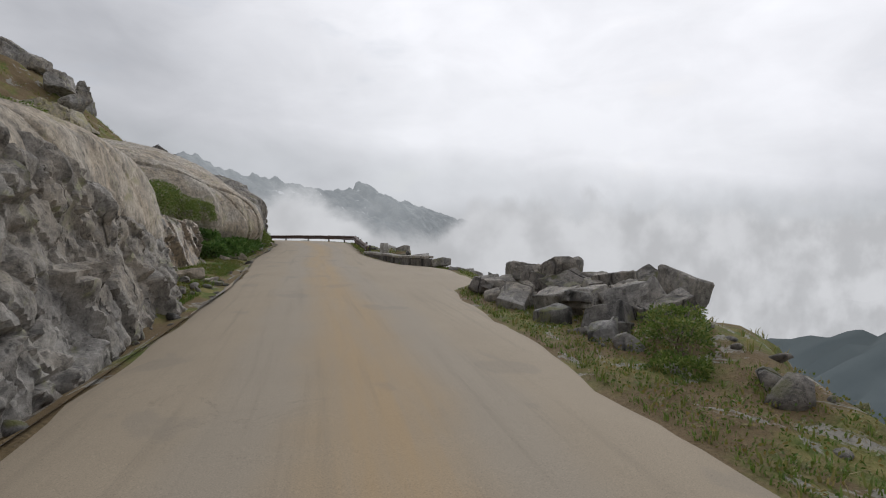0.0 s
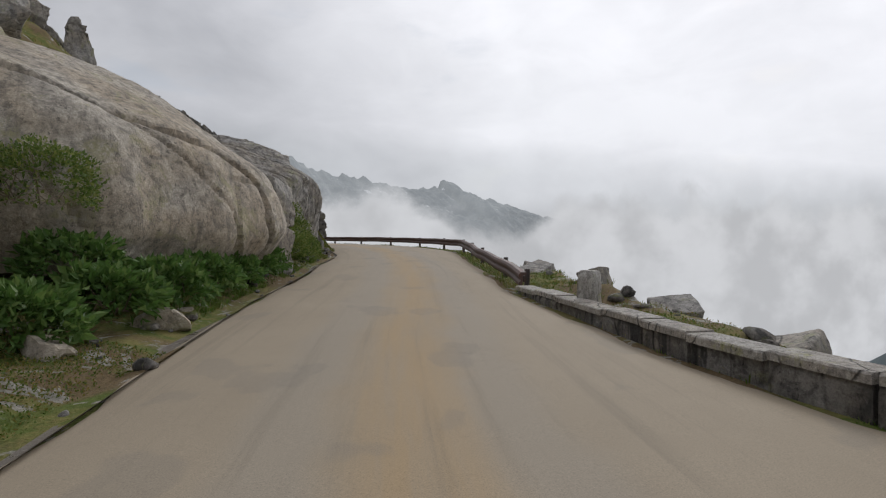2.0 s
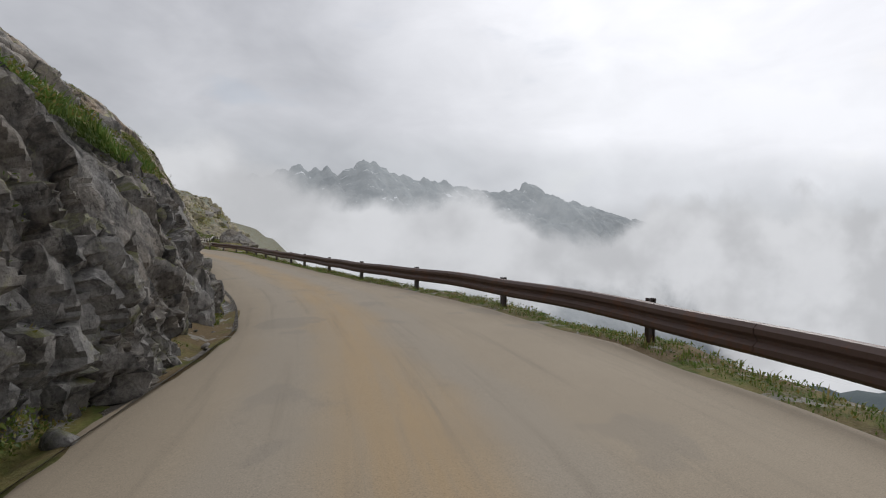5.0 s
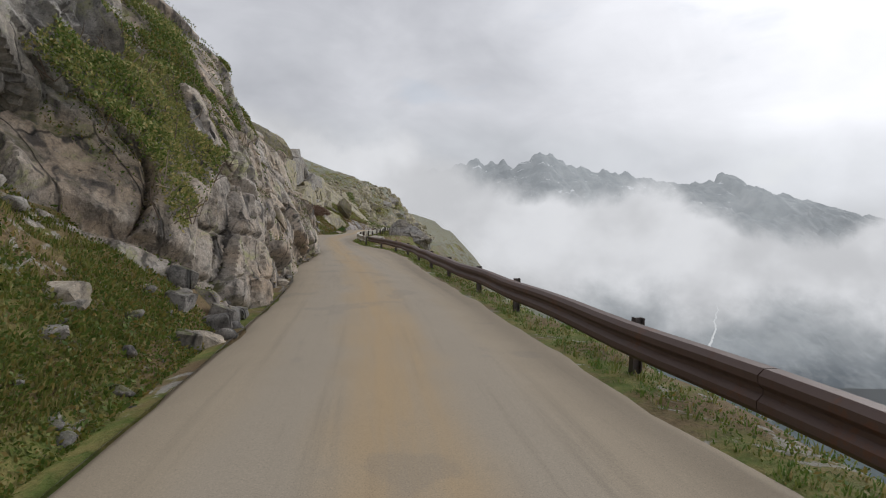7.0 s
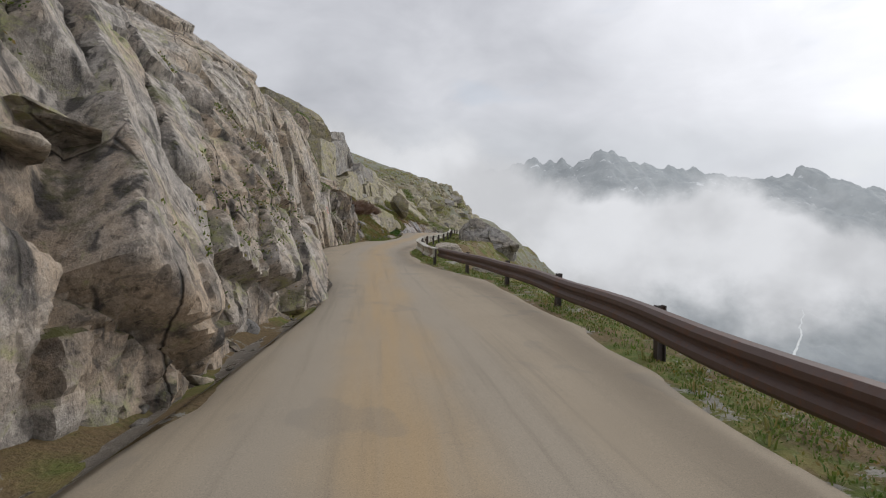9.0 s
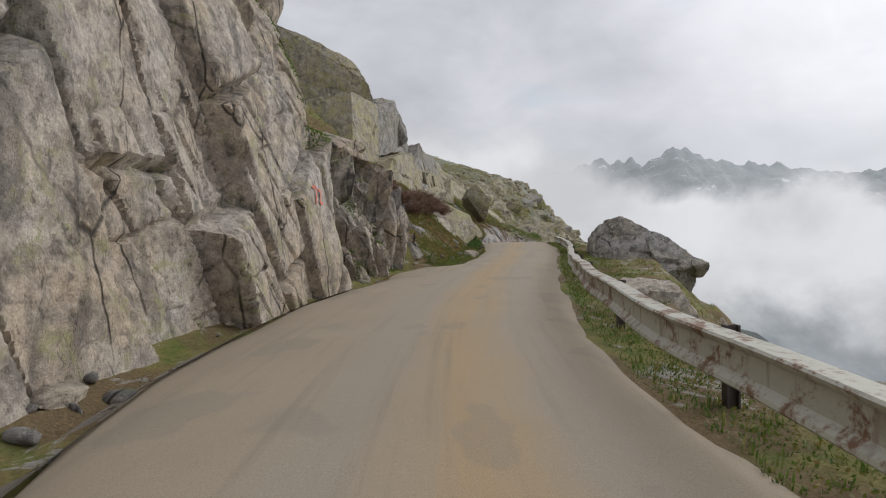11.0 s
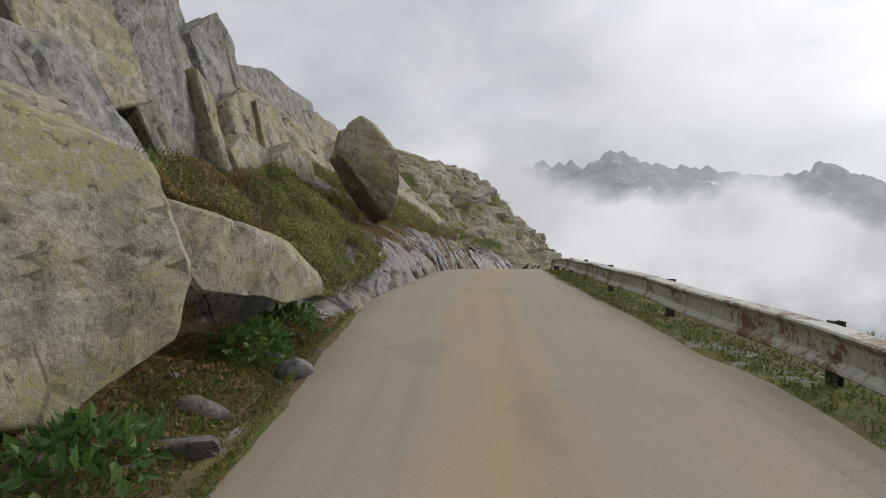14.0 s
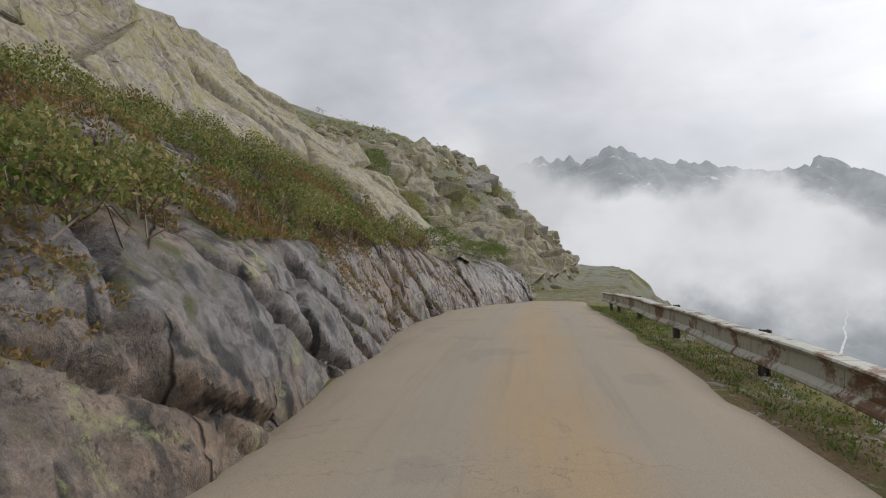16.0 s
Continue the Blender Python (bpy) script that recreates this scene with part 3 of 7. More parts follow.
# ---- rock faces ----
def rock_sheet(name, label, stations, mat, step=0.075, rough=0.22, block=0.30, cell=(1.1, 1.1, 1.6), grain=0.05, seed=1, sink=1.0, grooves=(), lift=0.0, dip=(0, 0, 0), fine=0.3, order=(1, 2, 0), wear=0.5):
    """A face of rock along the road: each station is (s, ((d, h), ...)), foot to top and back into the slope."""
    st = [a for a, _ in stations]
    prof = np.array([q for _, q in stations], float)
    s = np.arange(st[0], st[-1] + 1e-6, step / U)
    w = np.interp(s, st, np.arange(len(st)))
    i = np.clip(np.floor(w).astype(int), 0, len(st) - 2)
    u = (w - i)[:, None, None]
    u = u * u * (3 - 2 * u)
    p = prof[i] * (1 - u) + prof[i + 1] * u
    # even steps along the profile
    m = prof.shape[1]
    ln = np.linalg.norm(np.diff(prof.mean(0), axis=0), axis=1)
    cum = np.concatenate([[0], np.cumsum(ln)]) / ln.sum()
    nv = int(ln.sum() * U / step) + 2
    v = np.linspace(0, 1, nv)
    j = np.clip(np.searchsorted(cum, v, "right") - 1, 0, m - 2)
    f = (v - cum[j]) / (cum[j + 1] - cum[j])
    g = np.gradient(p, axis=1)
    f2 = f[None, :, None]
    q = (2 * f2**3 - 3 * f2**2 + 1) * p[:, j] + (f2**3 - 2 * f2**2 + f2) * g[:, j] * 0.75 + (3 * f2**2 - 2 * f2**3) * p[:, j + 1] + (f2**3 - f2**2) * g[:, j + 1] * 0.75
    ss = np.repeat(s[:, None], nv, 1)
    x = place(ss, q[:, :, 0], q[:, :, 1] + lift)
    du, dv = np.gradient(x, axis=0), np.gradient(x, axis=1)
    n = np.cross(du, dv)
    n /= np.linalg.norm(n, axis=2)[:, :, None] + 1e-9
    pts = x.reshape(-1, 3)
    k = seed * 37
    warp = pts + 0.05 * np.stack([fbm(pts * 0.9, 3, k + 1), fbm(pts * 0.9, 3, k + 2), fbm(pts * 0.9, 3, k + 3)], -1)
    warp = warp @ np.array(Euler([radians(a) for a in dip]).to_matrix())
    big = fbm(pts * 0.33, 3, k)
    c1, e1 = joints(warp / np.array(cell), k, order)
    turned = warp @ np.array(Euler((0.35, 0.2, 0.25)).to_matrix())
    c2, e2 = joints(turned / (np.array(cell) * 0.37), k + 11, order)
    c3, e3 = cells(warp / (np.array(cell) * 0.2), k + 23, 2.2)
    broken = np.clip(0.5 + 1.1 * fbm(pts * 0.45, 2, k + 31), 0, 1)
    soft = lambda e, w: np.clip(e / w, 0, 1) * (2 - np.clip(e / w, 0, 1))
    dep = rough * 1.2 * big + block * 0.66 * c1 * soft(e1, 0.11) + block * fine * broken * (0.8 * c2 * soft(e2, 0.22) + 0.16 * c3)
    dep -= block * 0.55 * np.clip(1 - e1 / 0.05, 0, 1) + block * 0.9 * fine * broken * np.clip(1 - e2 / 0.06, 0, 1)
    dep += grain * (0.6 * fbm(pts * 3.2, 4, k + 5, 0.6) - wear * np.abs(fbm(pts * np.array([1.6, 1.6, 0.6]), 3, k + 6)))
    for line, wide, deep in grooves:
        a = np.array(line, float)
        best = np.full(ss.shape, 9.0)
        for b0, b1 in zip(a[:-1], a[1:]):
            t = np.clip(((ss - b0[0]) * (b1[0] - b0[0]) + (q[:, :, 1] - b0[1]) * (b1[1] - b0[1])) / ((b1 - b0) ** 2).sum(), 0, 1)
            wob = 0.05 * vnoise(pts * 2.2, k + 8).reshape(ss.shape)
            best = np.minimum(best, np.hypot(ss - b0[0] - t * (b1[0] - b0[0]) + wob, q[:, :, 1] - b0[1] - t * (b1[1] - b0[1])))
        dep -= (deep * np.exp(-(best / wide) ** 2)).ravel()
    end = np.clip(np.minimum(s - s[0], s[-1] - s) / sink, 0, 1)
    end = (end * (2 - end))[:, None]
    dep = dep.reshape(ss.shape) * end - 1.0 * (1 - end)
    x = x + n * dep[:, :, None]
    me = mesh_from(name, x.reshape(-1, 3), grid_faces(len(s), nv), mat, crisp=0.5)
    return tagged(new(name, me), label, "rock face", kind="structure")


BREAK = curve([(-12, 2.5), (0, 2.4), (5.2, 2.2), (6.3, 1.92), (7.6, 1.67), (9.7, 1.28), (12, 1.0)])
rock_sheet("rough_cliff", "rough pitted grey granite cliff beside the road", [
    (a, ((e, -0.4), (e - 0.2, 0.35), (e - 0.35, 0.55 * float(BREAK(a))), (e - 0.55, float(BREAK(a)) - 0.05), (e - 1.6, float(BREAK(a)) + 0.05), (e - 5.0, float(BREAK(a)) + 0.1)))
    for a, e in ((-12, -2.3), (0, -2.2), (3, -2.25), (6, -2.25), (8, -2.3), (9.6, -2.35), (10.8, -2.45), (11.6, -3.1))], ROCK_GREY, 0.05, 0.16, 0.20, (2.6, 1.0, 1.4), 0.09, seed=1, sink=0.5, dip=(18, 0, 0), fine=0.5, wear=0.9)
rock_sheet("tan_slab", "smooth tan granite slab leaning on the rough cliff", [
    (a, ((-2.95, float(BREAK(a)) - 0.3), (-2.88, float(BREAK(a)) + 0.0), (-3.02, (float(BREAK(a)) + 2.55) / 2 + 0.05), (-3.2, top), (-4.1, top + 0.28), (-8.0, top + 0.4)))
    for a, top in ((-10, 2.75), (0, 2.7), (4, 2.6), (6.5, 2.52), (8.5, 2.5), (10.2, 2.4), (11.4, 2.05))], ROCK_SMOOTH, 0.06, 0.06, 0.07, (3.0, 2.2, 2.4), 0.02, seed=21, sink=0.6, dip=(25, 0, 0), fine=0.1,
    grooves=[(((6.2, 2.6), (6.9, 2.15), (7.6, 1.8), (8.4, 1.6)), 0.03, 0.10), (((8.4, 2.5), (9.2, 2.1), (9.6, 1.6)), 0.03, 0.07)])
rock_sheet("low_rock_ledge", "low tan and black-streaked rock ledge above a grassy verge", [
    (9.5, ((-3.0, -0.3), (-3.4, 0.4), (-3.7, 1.1), (-3.9, 1.8), (-5.5, 2.3), (-7.5, 1.6))),
    (14.5, ((-3.3, -0.3), (-3.6, 0.3), (-3.8, 0.9), (-4.1, 1.55), (-5.6, 1.9), (-7.5, 1.4))),
    (19.4, ((-3.5, -0.3), (-3.75, 0.3), (-3.9, 0.8), (-4.1, 1.3), (-5.6, 1.6), (-7.5, 1.2))),
    (21.0, ((-3.9, -0.3), (-4.2, 0.1), (-4.4, 0.4), (-4.6, 0.7), (-5.8, 0.9), (-7.5, 0.7)))], ROCK_WET, 0.06, 0.12, 0.26, (2.0, 0.8, 2.2), seed=2, dip=(20, 0, 0), fine=0.5)
rock_sheet("granite_dome", "smooth pale granite dome with long dark cracks", [
    (19.8, ((-7.9, 0.6), (-7.7, 1.1), (-7.8, 1.6), (-8.3, 2.1), (-9.8, 2.5), (-13.0, 2.9))),
    (21.5, ((-5.8, 0.7), (-5.4, 1.4), (-5.6, 2.1), (-6.3, 2.8), (-8.4, 3.5), (-13.0, 4.2))),
    (23.2, ((-4.1, 0.5), (-3.7, 1.2), (-3.9, 2.2), (-4.5, 3.0), (-7.4, 4.3), (-13.0, 5.2))),
    (25, ((-3.3, 0.4), (-2.9, 1.05), (-3.1, 2.0), (-3.7, 2.85), (-6.9, 4.5), (-13.0, 5.6))),
    (26.4, ((-3.0, 0.35), (-2.45, 1.05), (-2.6, 1.75), (-3.2, 2.55), (-6.4, 4.5), (-13.0, 5.8))),
    (27.4, ((-3.2, 0.3), (-2.6, 1.0), (-2.8, 1.65), (-3.5, 2.4), (-6.2, 4.0), (-12.0, 5.6))),
    (28.6, ((-4.4, 0.2), (-3.9, 0.9), (-4.0, 1.5), (-4.6, 2.1), (-6.4, 3.2), (-12.0, 4.8)))], ROCK_SMOOTH, 0.07, 0.08, 0.05, (2.6, 2.6, 2.6), 0.025, 3, 0.8,
    [(((21.5, 4.4), (23.5, 3.0), (25.2, 2.6), (25.9, 2.0), (25.8, 1.3), (26.1, 0.5)), 0.05, 0.26), (((22.8, 3.6), (24.2, 2.4), (24.8, 1.5), (25.0, 0.7)), 0.03, 0.10),
     (((20.0, 3.8), (21.0, 3.0), (22.2, 2.2), (22.6, 1.2)), 0.035, 0.12)])
rock_sheet("second_rock_nose", "grey granite nose with a pale vein leaning over the road", [
    (27.5, ((-5.2, -0.3), (-5.0, 0.9), (-4.9, 1.8), (-5.2, 2.6), (-7.5, 4.0), (-12.0, 5.0))),
    (32, ((-4.4, -0.3), (-4.1, 0.9), (-3.9, 1.8), (-4.1, 2.5), (-6.5, 3.5), (-12.0, 4.6))),
    (35, ((-3.4, -0.3), (-3.1, 0.9), (-2.95, 2.0), (-3.05, 2.95), (-5.4, 3.8), (-12.0, 5.0))),
    (36.5, ((-2.8, -0.3), (-2.65, 0.9), (-2.45, 2.0), (-2.68, 2.98), (-5.0, 4.1), (-12.0, 5.4))),
    (38, ((-3.2, -0.3), (-3.2, 0.8), (-3.15, 1.8), (-3.3, 2.75), (-5.4, 4.2), (-12.0, 6.0)))], ROCK_GREY, 0.05, 0.12, 0.27, (3.6, 1.2, 3.8), 0.05, seed=4, sink=0.7, dip=(-24, 0, 0), fine=0.3,
    grooves=[(((34.2, 3.6), (34.8, 2.6), (35.2, 1.9), (34.8, 0.9)), 0.05, 0.12)])
rock_sheet("bend_cliff", "dark weathered cliff on the inside of the bend with grass along its top", [
    (36.6, ((-2.9, -0.3), (-2.8, 0.8), (-3.0, 1.7), (-3.3, 2.5), (-5.0, 3.3), (-9.0, 5.0))),
    (39, ((-2.4, -0.3), (-2.4, 0.8), (-2.55, 1.7), (-2.9, 2.4), (-5.0, 3.6), (-9.0, 6.0))),
    (43, ((-2.0, -0.3), (-2.0, 0.7), (-2.2, 1.5), (-2.6, 2.2), (-5.0, 3.8), (-9.0, 6.5))),
    (47, ((-1.65, -0.3), (-1.8, 0.6), (-2.1, 1.4), (-2.6, 2.1), (-5.0, 3.9), (-9.0, 6.8))),
    (51, ((-1.9, -0.4), (-2.2, 0.3), (-2.6, 0.9), (-3.2, 1.5), (-5.2, 3.2), (-9.0, 6.0)))], ROCK_ROUGH, 0.05, 0.14, 0.36, (2.0, 0.55, 1.8), 0.06, seed=5, dip=(10, 0, 0), fine=0.6)
rock_sheet("slope_outcrop", "upright slabs of grey gneiss above the grassy slope", [
    (55.0, ((-6.2, 3.4), (-5.6, 3.6), (-5.6, 4.6), (-6.0, 5.6), (-7.6, 6.8), (-10.0, 7.8))),
    (58.5, ((-5.6, 2.9), (-5.0, 3.1), (-5.0, 4.2), (-5.3, 5.2), (-6.7, 6.6), (-10.0, 8.0))),
    (60.8, ((-4.7, 2.5), (-4.2, 2.8), (-4.15, 3.7), (-4.4, 4.6), (-5.9, 6.2), (-10.0, 8.0))),
    (62.6, ((-4.1, 2.3), (-3.6, 2.6), (-3.5, 3.4), (-3.8, 4.1), (-5.4, 5.8), (-10.0, 8.0)))], ROCK_GREY, 0.05, 0.12, 0.46, (2.0, 0.6, 3.0), seed=6, sink=0.6, dip=(24, 0, 0), fine=0.25)
rock_sheet("slab_cliff", "tall blocky cliff of tilted grey slabs with rust-coloured stains", [
    (58.6, ((-2.3, -0.4), (-2.7, 0.3), (-3.1, 0.7), (-3.5, 1.2), (-4.8, 2.0), (-9.0, 5.2))),
    (60.2, ((-2.2, -0.4), (-2.5, 0.4), (-2.8, 0.8), (-3.2, 1.3), (-4.6, 2.3), (-9.0, 5.4))),
    (61.6, ((-1.95, -0.4), (-2.25, 0.6), (-2.35, 1.3), (-2.3, 1.9), (-4.2, 3.2), (-9.0, 7.0))),
    (63.4, ((-1.75, -0.4), (-1.9, 0.7), (-2.05, 1.5), (-2.35, 2.4), (-4.0, 4.5), (-9.0, 9.0))),
    (65.2, ((-1.75, -0.4), (-1.95, 0.8), (-2.2, 2.0), (-2.6, 3.5), (-4.2, 5.5), (-9.0, 9.4)))] + [
    (67, ((-1.75, -0.4), (-1.95, 0.8), (-2.3, 2.3), (-2.85, 4.1), (-4.2, 6.0), (-9.0, 9.4))),
    (70.5, ((-1.95, -0.4), (-2.15, 0.8), (-2.5, 2.0), (-3.0, 3.5), (-4.3, 5.4), (-9.0, 8.6))),
    (74, ((-1.4, -0.4), (-1.55, 0.7), (-2.05, 1.8), (-2.9, 3.1), (-4.6, 4.7), (-9.0, 8.0))),
    (78.5, ((-1.05, -0.4), (-1.15, 0.7), (-1.6, 1.7), (-2.3, 2.9), (-4.5, 4.9), (-9.0, 8.0))),
    (82, ((-1.1, -0.4), (-1.4, 0.7), (-2.1, 1.8), (-2.9, 2.9), (-4.8, 5.0), (-9.0, 7.6))),
    (86, ((-2.2, -0.4), (-2.5, 0.7), (-2.9, 1.9), (-3.6, 3.0), (-5.2, 4.8), (-9.0, 7.4)))], ROCK_BROWN, 0.055, 0.14, 0.50, (3.0, 1.1, 2.6), 0.04, seed=7, dip=(-34, 6, 0), fine=0.28, order=(2, 1, 0))
rock_sheet("high_wall", "high sheer wall of tan and grey granite blocks", [
    (83.5, ((-2.3, -0.4), (-2.8, 0.8), (-3.3, 2.2), (-3.9, 3.6), (-5.2, 5.4), (-10.0, 8.4))),
    (88.5, ((-2.65, -0.4), (-2.85, 0.9), (-3.1, 2.6), (-3.4, 4.2), (-4.4, 6.6), (-10.0, 10.0))),
    (93, ((-2.75, -0.4), (-2.9, 0.9), (-3.1, 2.6), (-3.4, 4.2), (-4.5, 6.6), (-10.0, 10.0))),
    (95.4, ((-2.6, -0.4), (-2.75, 0.9), (-2.95, 2.5), (-3.4, 4.2), (-4.8, 6.6), (-10.0, 9.6))),
    (96.9, ((-2.5, -0.4), (-2.65, 0.8), (-3.0, 2.2), (-3.3, 4.2), (-4.6, 6.4), (-10.0, 9.0))),
    (97.7, ((-3.3, -0.4), (-3.5, 0.6), (-3.7, 1.6), (-4.1, 2.8), (-5.8, 4.6), (-10.0, 7.8)))], ROCK_TAN, 0.042, 0.10, 0.55, (5.0, 1.7, 3.4), 0.035, seed=8, sink=0.4, dip=(22, -8, 0), fine=0.2)
rock_sheet("upright_slabs", "thin upright slabs of brown gneiss around a mossy recess", [
    (96.6, ((-2.9, -0.4), (-3.2, 0.6), (-3.4, 1.6), (-3.7, 2.8), (-4.9, 4.2), (-9.0, 6.8))),
    (98.2, ((-2.75, -0.4), (-3.0, 0.5), (-3.3, 1.1), (-3.6, 1.7), (-4.8, 3.2), (-9.0, 6.4))),
    (100.6, ((-2.75, -0.4), (-2.95, 0.5), (-3.15, 1.0), (-3.4, 1.45), (-4.7, 2.7), (-9.0, 6.4))),
    (102.0, ((-2.6, -0.4), (-2.7, 0.6), (-2.8, 1.4), (-3.0, 2.1), (-4.4, 3.0), (-9.0, 6.4))),
    (103.0, ((-2.5, -0.4), (-2.7, 0.3), (-2.9, 0.9), (-3.3, 1.6), (-4.8, 2.4), (-9.0, 6.0))),
    (103.8, ((-3.0, -0.4), (-3.3, 0.2), (-3.6, 0.7), (-4.0, 1.2), (-5.2, 2.2), (-9.0, 5.8)))], ROCK_TAN, 0.05, 0.10, 0.42, (2.4, 0.42, 2.6), 0.04, seed=22, sink=0.5, dip=(6, 0, 0), fine=0.3)
rock_sheet("roadside_ledge", "dark wet rock ledge along the road under shrubs", [
    (116.8, ((-1.61, -0.4), (-1.83, 0.1), (-2.15, 0.3), (-2.5, 0.5), (-4.0, 0.9), (-7.0, 1.0))),
    (120, ((-1.61, -0.4), (-1.83, 0.1), (-2.1, 0.25), (-2.4, 0.45), (-4.0, 1.4), (-7.0, 2.4))),
    (122.4, ((-1.51, -0.4), (-1.78, 0.2), (-2.05, 0.5), (-2.35, 0.8), (-4.0, 1.7), (-7.0, 2.9))),
    (123.4, ((-1.51, -0.4), (-1.73, 0.3), (-2.0, 0.8), (-2.3, 1.15), (-4.0, 1.9), (-7.0, 3.2))),
    (127, ((-1.71, -0.4), (-1.93, 0.4), (-2.25, 0.9), (-2.6, 1.25), (-4.0, 2.1), (-7.0, 3.9)))] + [
    (131.5, ((-1.91, -0.4), (-2.13, 0.4), (-2.45, 1.0), (-2.8, 1.45), (-4.2, 2.3), (-7.0, 4.0))),
    (136, ((-2.26, -0.4), (-2.48, 0.4), (-2.75, 1.1), (-3.1, 1.7), (-4.4, 2.45), (-7.0, 4.0))),
    (143, ((-2.36, -0.4), (-2.63, 0.5), (-2.95, 1.1), (-3.3, 1.75), (-4.6, 2.6), (-7.0, 4.0))),
    (150, ((-1.76, -0.4), (-2.03, 0.6), (-2.35, 1.2), (-2.7, 1.7), (-4.2, 2.5), (-7.0, 3.0))),
    (158, ((-0.26, -0.4), (-0.58, 0.6), (-0.9, 1.2), (-1.3, 1.7), (-3.0, 2.6), (-6.0, 3.4)))], ROCK_DARK, 0.05, 0.12, 0.15, (4.0, 1.6, 2.2), 0.06, seed=9, dip=(30, 6, 0), fine=0.5,
    grooves=[(((a, 1.25), (a + 0.45, 0.8), (a + 1.0, 0.4), (a + 1.8, 0.0)), 0.06, 0.2) for a in (123.4, 125.5, 127.4, 129.5, 131.2, 133.4, 135.0, 137.2, 139.0)])
rock_sheet("lichen_slab", "broad tilted granite slab yellow with lichen", [
    (122, ((-6.0, 1.6), (-7.0, 3.6), (-8.2, 5.4), (-10.0, 7.4), (-12.4, 9.6), (-16.0, 11.6))),
    (132, ((-4.8, 1.5), (-5.8, 3.0), (-7.4, 4.9), (-9.6, 7.1), (-12.4, 9.7), (-16.0, 12.2))),
    (140, ((-4.0, 1.7), (-5.0, 3.1), (-6.8, 4.8), (-9.2, 6.9), (-12.2, 9.4), (-16.0, 12.0))),
    (149, ((-2.8, 1.8), (-3.8, 3.1), (-5.6, 4.8), (-8.4, 7.0), (-12.0, 9.8), (-16.0, 12.4)))], ROCK_LICHEN, 0.09, 0.2, 0.4, (3.0, 5.0, 2.6), seed=10, dip=(-25, 0, 0), order=(2, 1, 0), fine=0.2)


rock_sheet("upper_ridge", "weathered grey granite ridge on the skyline above the road", [
    (43, ((-13.4, 6.4), (-13.8, 7.2), (-14.2, 7.8), (-14.8, 8.3), (-16.0, 8.8), (-19.0, 9.2))),
    (49, ((-13.6, 7.6), (-13.9, 9.0), (-14.2, 10.2), (-14.8, 11.0), (-16.0, 11.6), (-19.0, 12.0))),
    (55, ((-13.8, 9.0), (-14.0, 10.6), (-14.3, 12.0), (-15.0, 13.0), (-16.4, 13.8), (-19.0, 14.4))),
    (61, ((-13.8, 10.0), (-14.0, 11.2), (-14.3, 12.4), (-15.0, 13.4), (-16.4, 14.4), (-19.0, 15.4)))], ROCK_GREY, 0.13, 0.35, 0.8, (5.0, 3.2, 2.8), seed=12, dip=(16, 0, 0), fine=0.3)
hill = [(s, tuple((float(EDGE_L(s)) - 1.2 - b, float(RISE(s)) * b + 0.25) for b in (0.4, 2.6, 5.0, 8.0, 11.0, 13.2))) for s in (150, 157, 164, 171, 178, 185, 191)]
rock_sheet("hillside_slabs", "broken lichen-grey slabs and domes of the far hillside", hill, ROCK_LICHEN, 0.14, 1.3, 0.6, (8.0, 6.0, 2.6), seed=13, dip=(-22, 10, 0), fine=0.22, grain=0.06, order=(2, 1, 0))


# a dark strip of silt and water where the road meets the rock
def gutter():
    m, t, b = material("gutter_silt")
    pos = world_pos(t)
    n = tex_noise(t, pos, 3.0, 6, 0.65)
    t.links.new(mix_node(t, n, (0.075, 0.065, 0.052), (0.20, 0.172, 0.138)), b.inputs["Base Color"])
    t.links.new(ramp(t, n, [(0.4, 0.2), (0.55, 0.8)]), b.inputs["Roughness"])
    bump(t, b, tex_noise(t, pos, 22.0, 5, 0.7), 0.7, 0.03)
    s = np.arange(2, 97, 0.35)
    k = np.linspace(0, 1, 6)
    ss, kk = np.meshgrid(s, k, indexing="ij")
    w = 0.24 + 0.12 * vnoise(np.stack([ss.ravel() * 0.6, 0 * ss.ravel(), 0 * ss.ravel()], -1), 91).reshape(ss.shape)
    d = EDGE_L(ss) + 0.05 - w * kk
    rim = ground_h(ss[:, -1:], d[:, -1:])
    h = 0.004 * (1 - kk) + kk * (np.clip(rim, -0.1, 0.4) + 0.012) - 0.03 * np.sin(np.pi * kk)
    tagged(new("gutter", mesh_from("gutter", place(ss, d, h).reshape(-1, 3), grid_faces(len(s), 6, True), m)), "shallow wet gutter of dark silt beside the asphalt", "gutter", kind="structure")


gutter()


# ---- boulders ----
_ico = {}


def ico(level):
    if level not in _ico:
        bm = bmesh.new()
        bmesh.ops.create_icosphere(bm, subdivisions=level, radius=1.0)
        bm.verts.ensure_lookup_table()
        _ico[level] = (np.array([v.co[:] for v in bm.verts]), np.array([[v.index for v in f.verts] for f in bm.faces]))
        bm.free()
    return _ico[level]


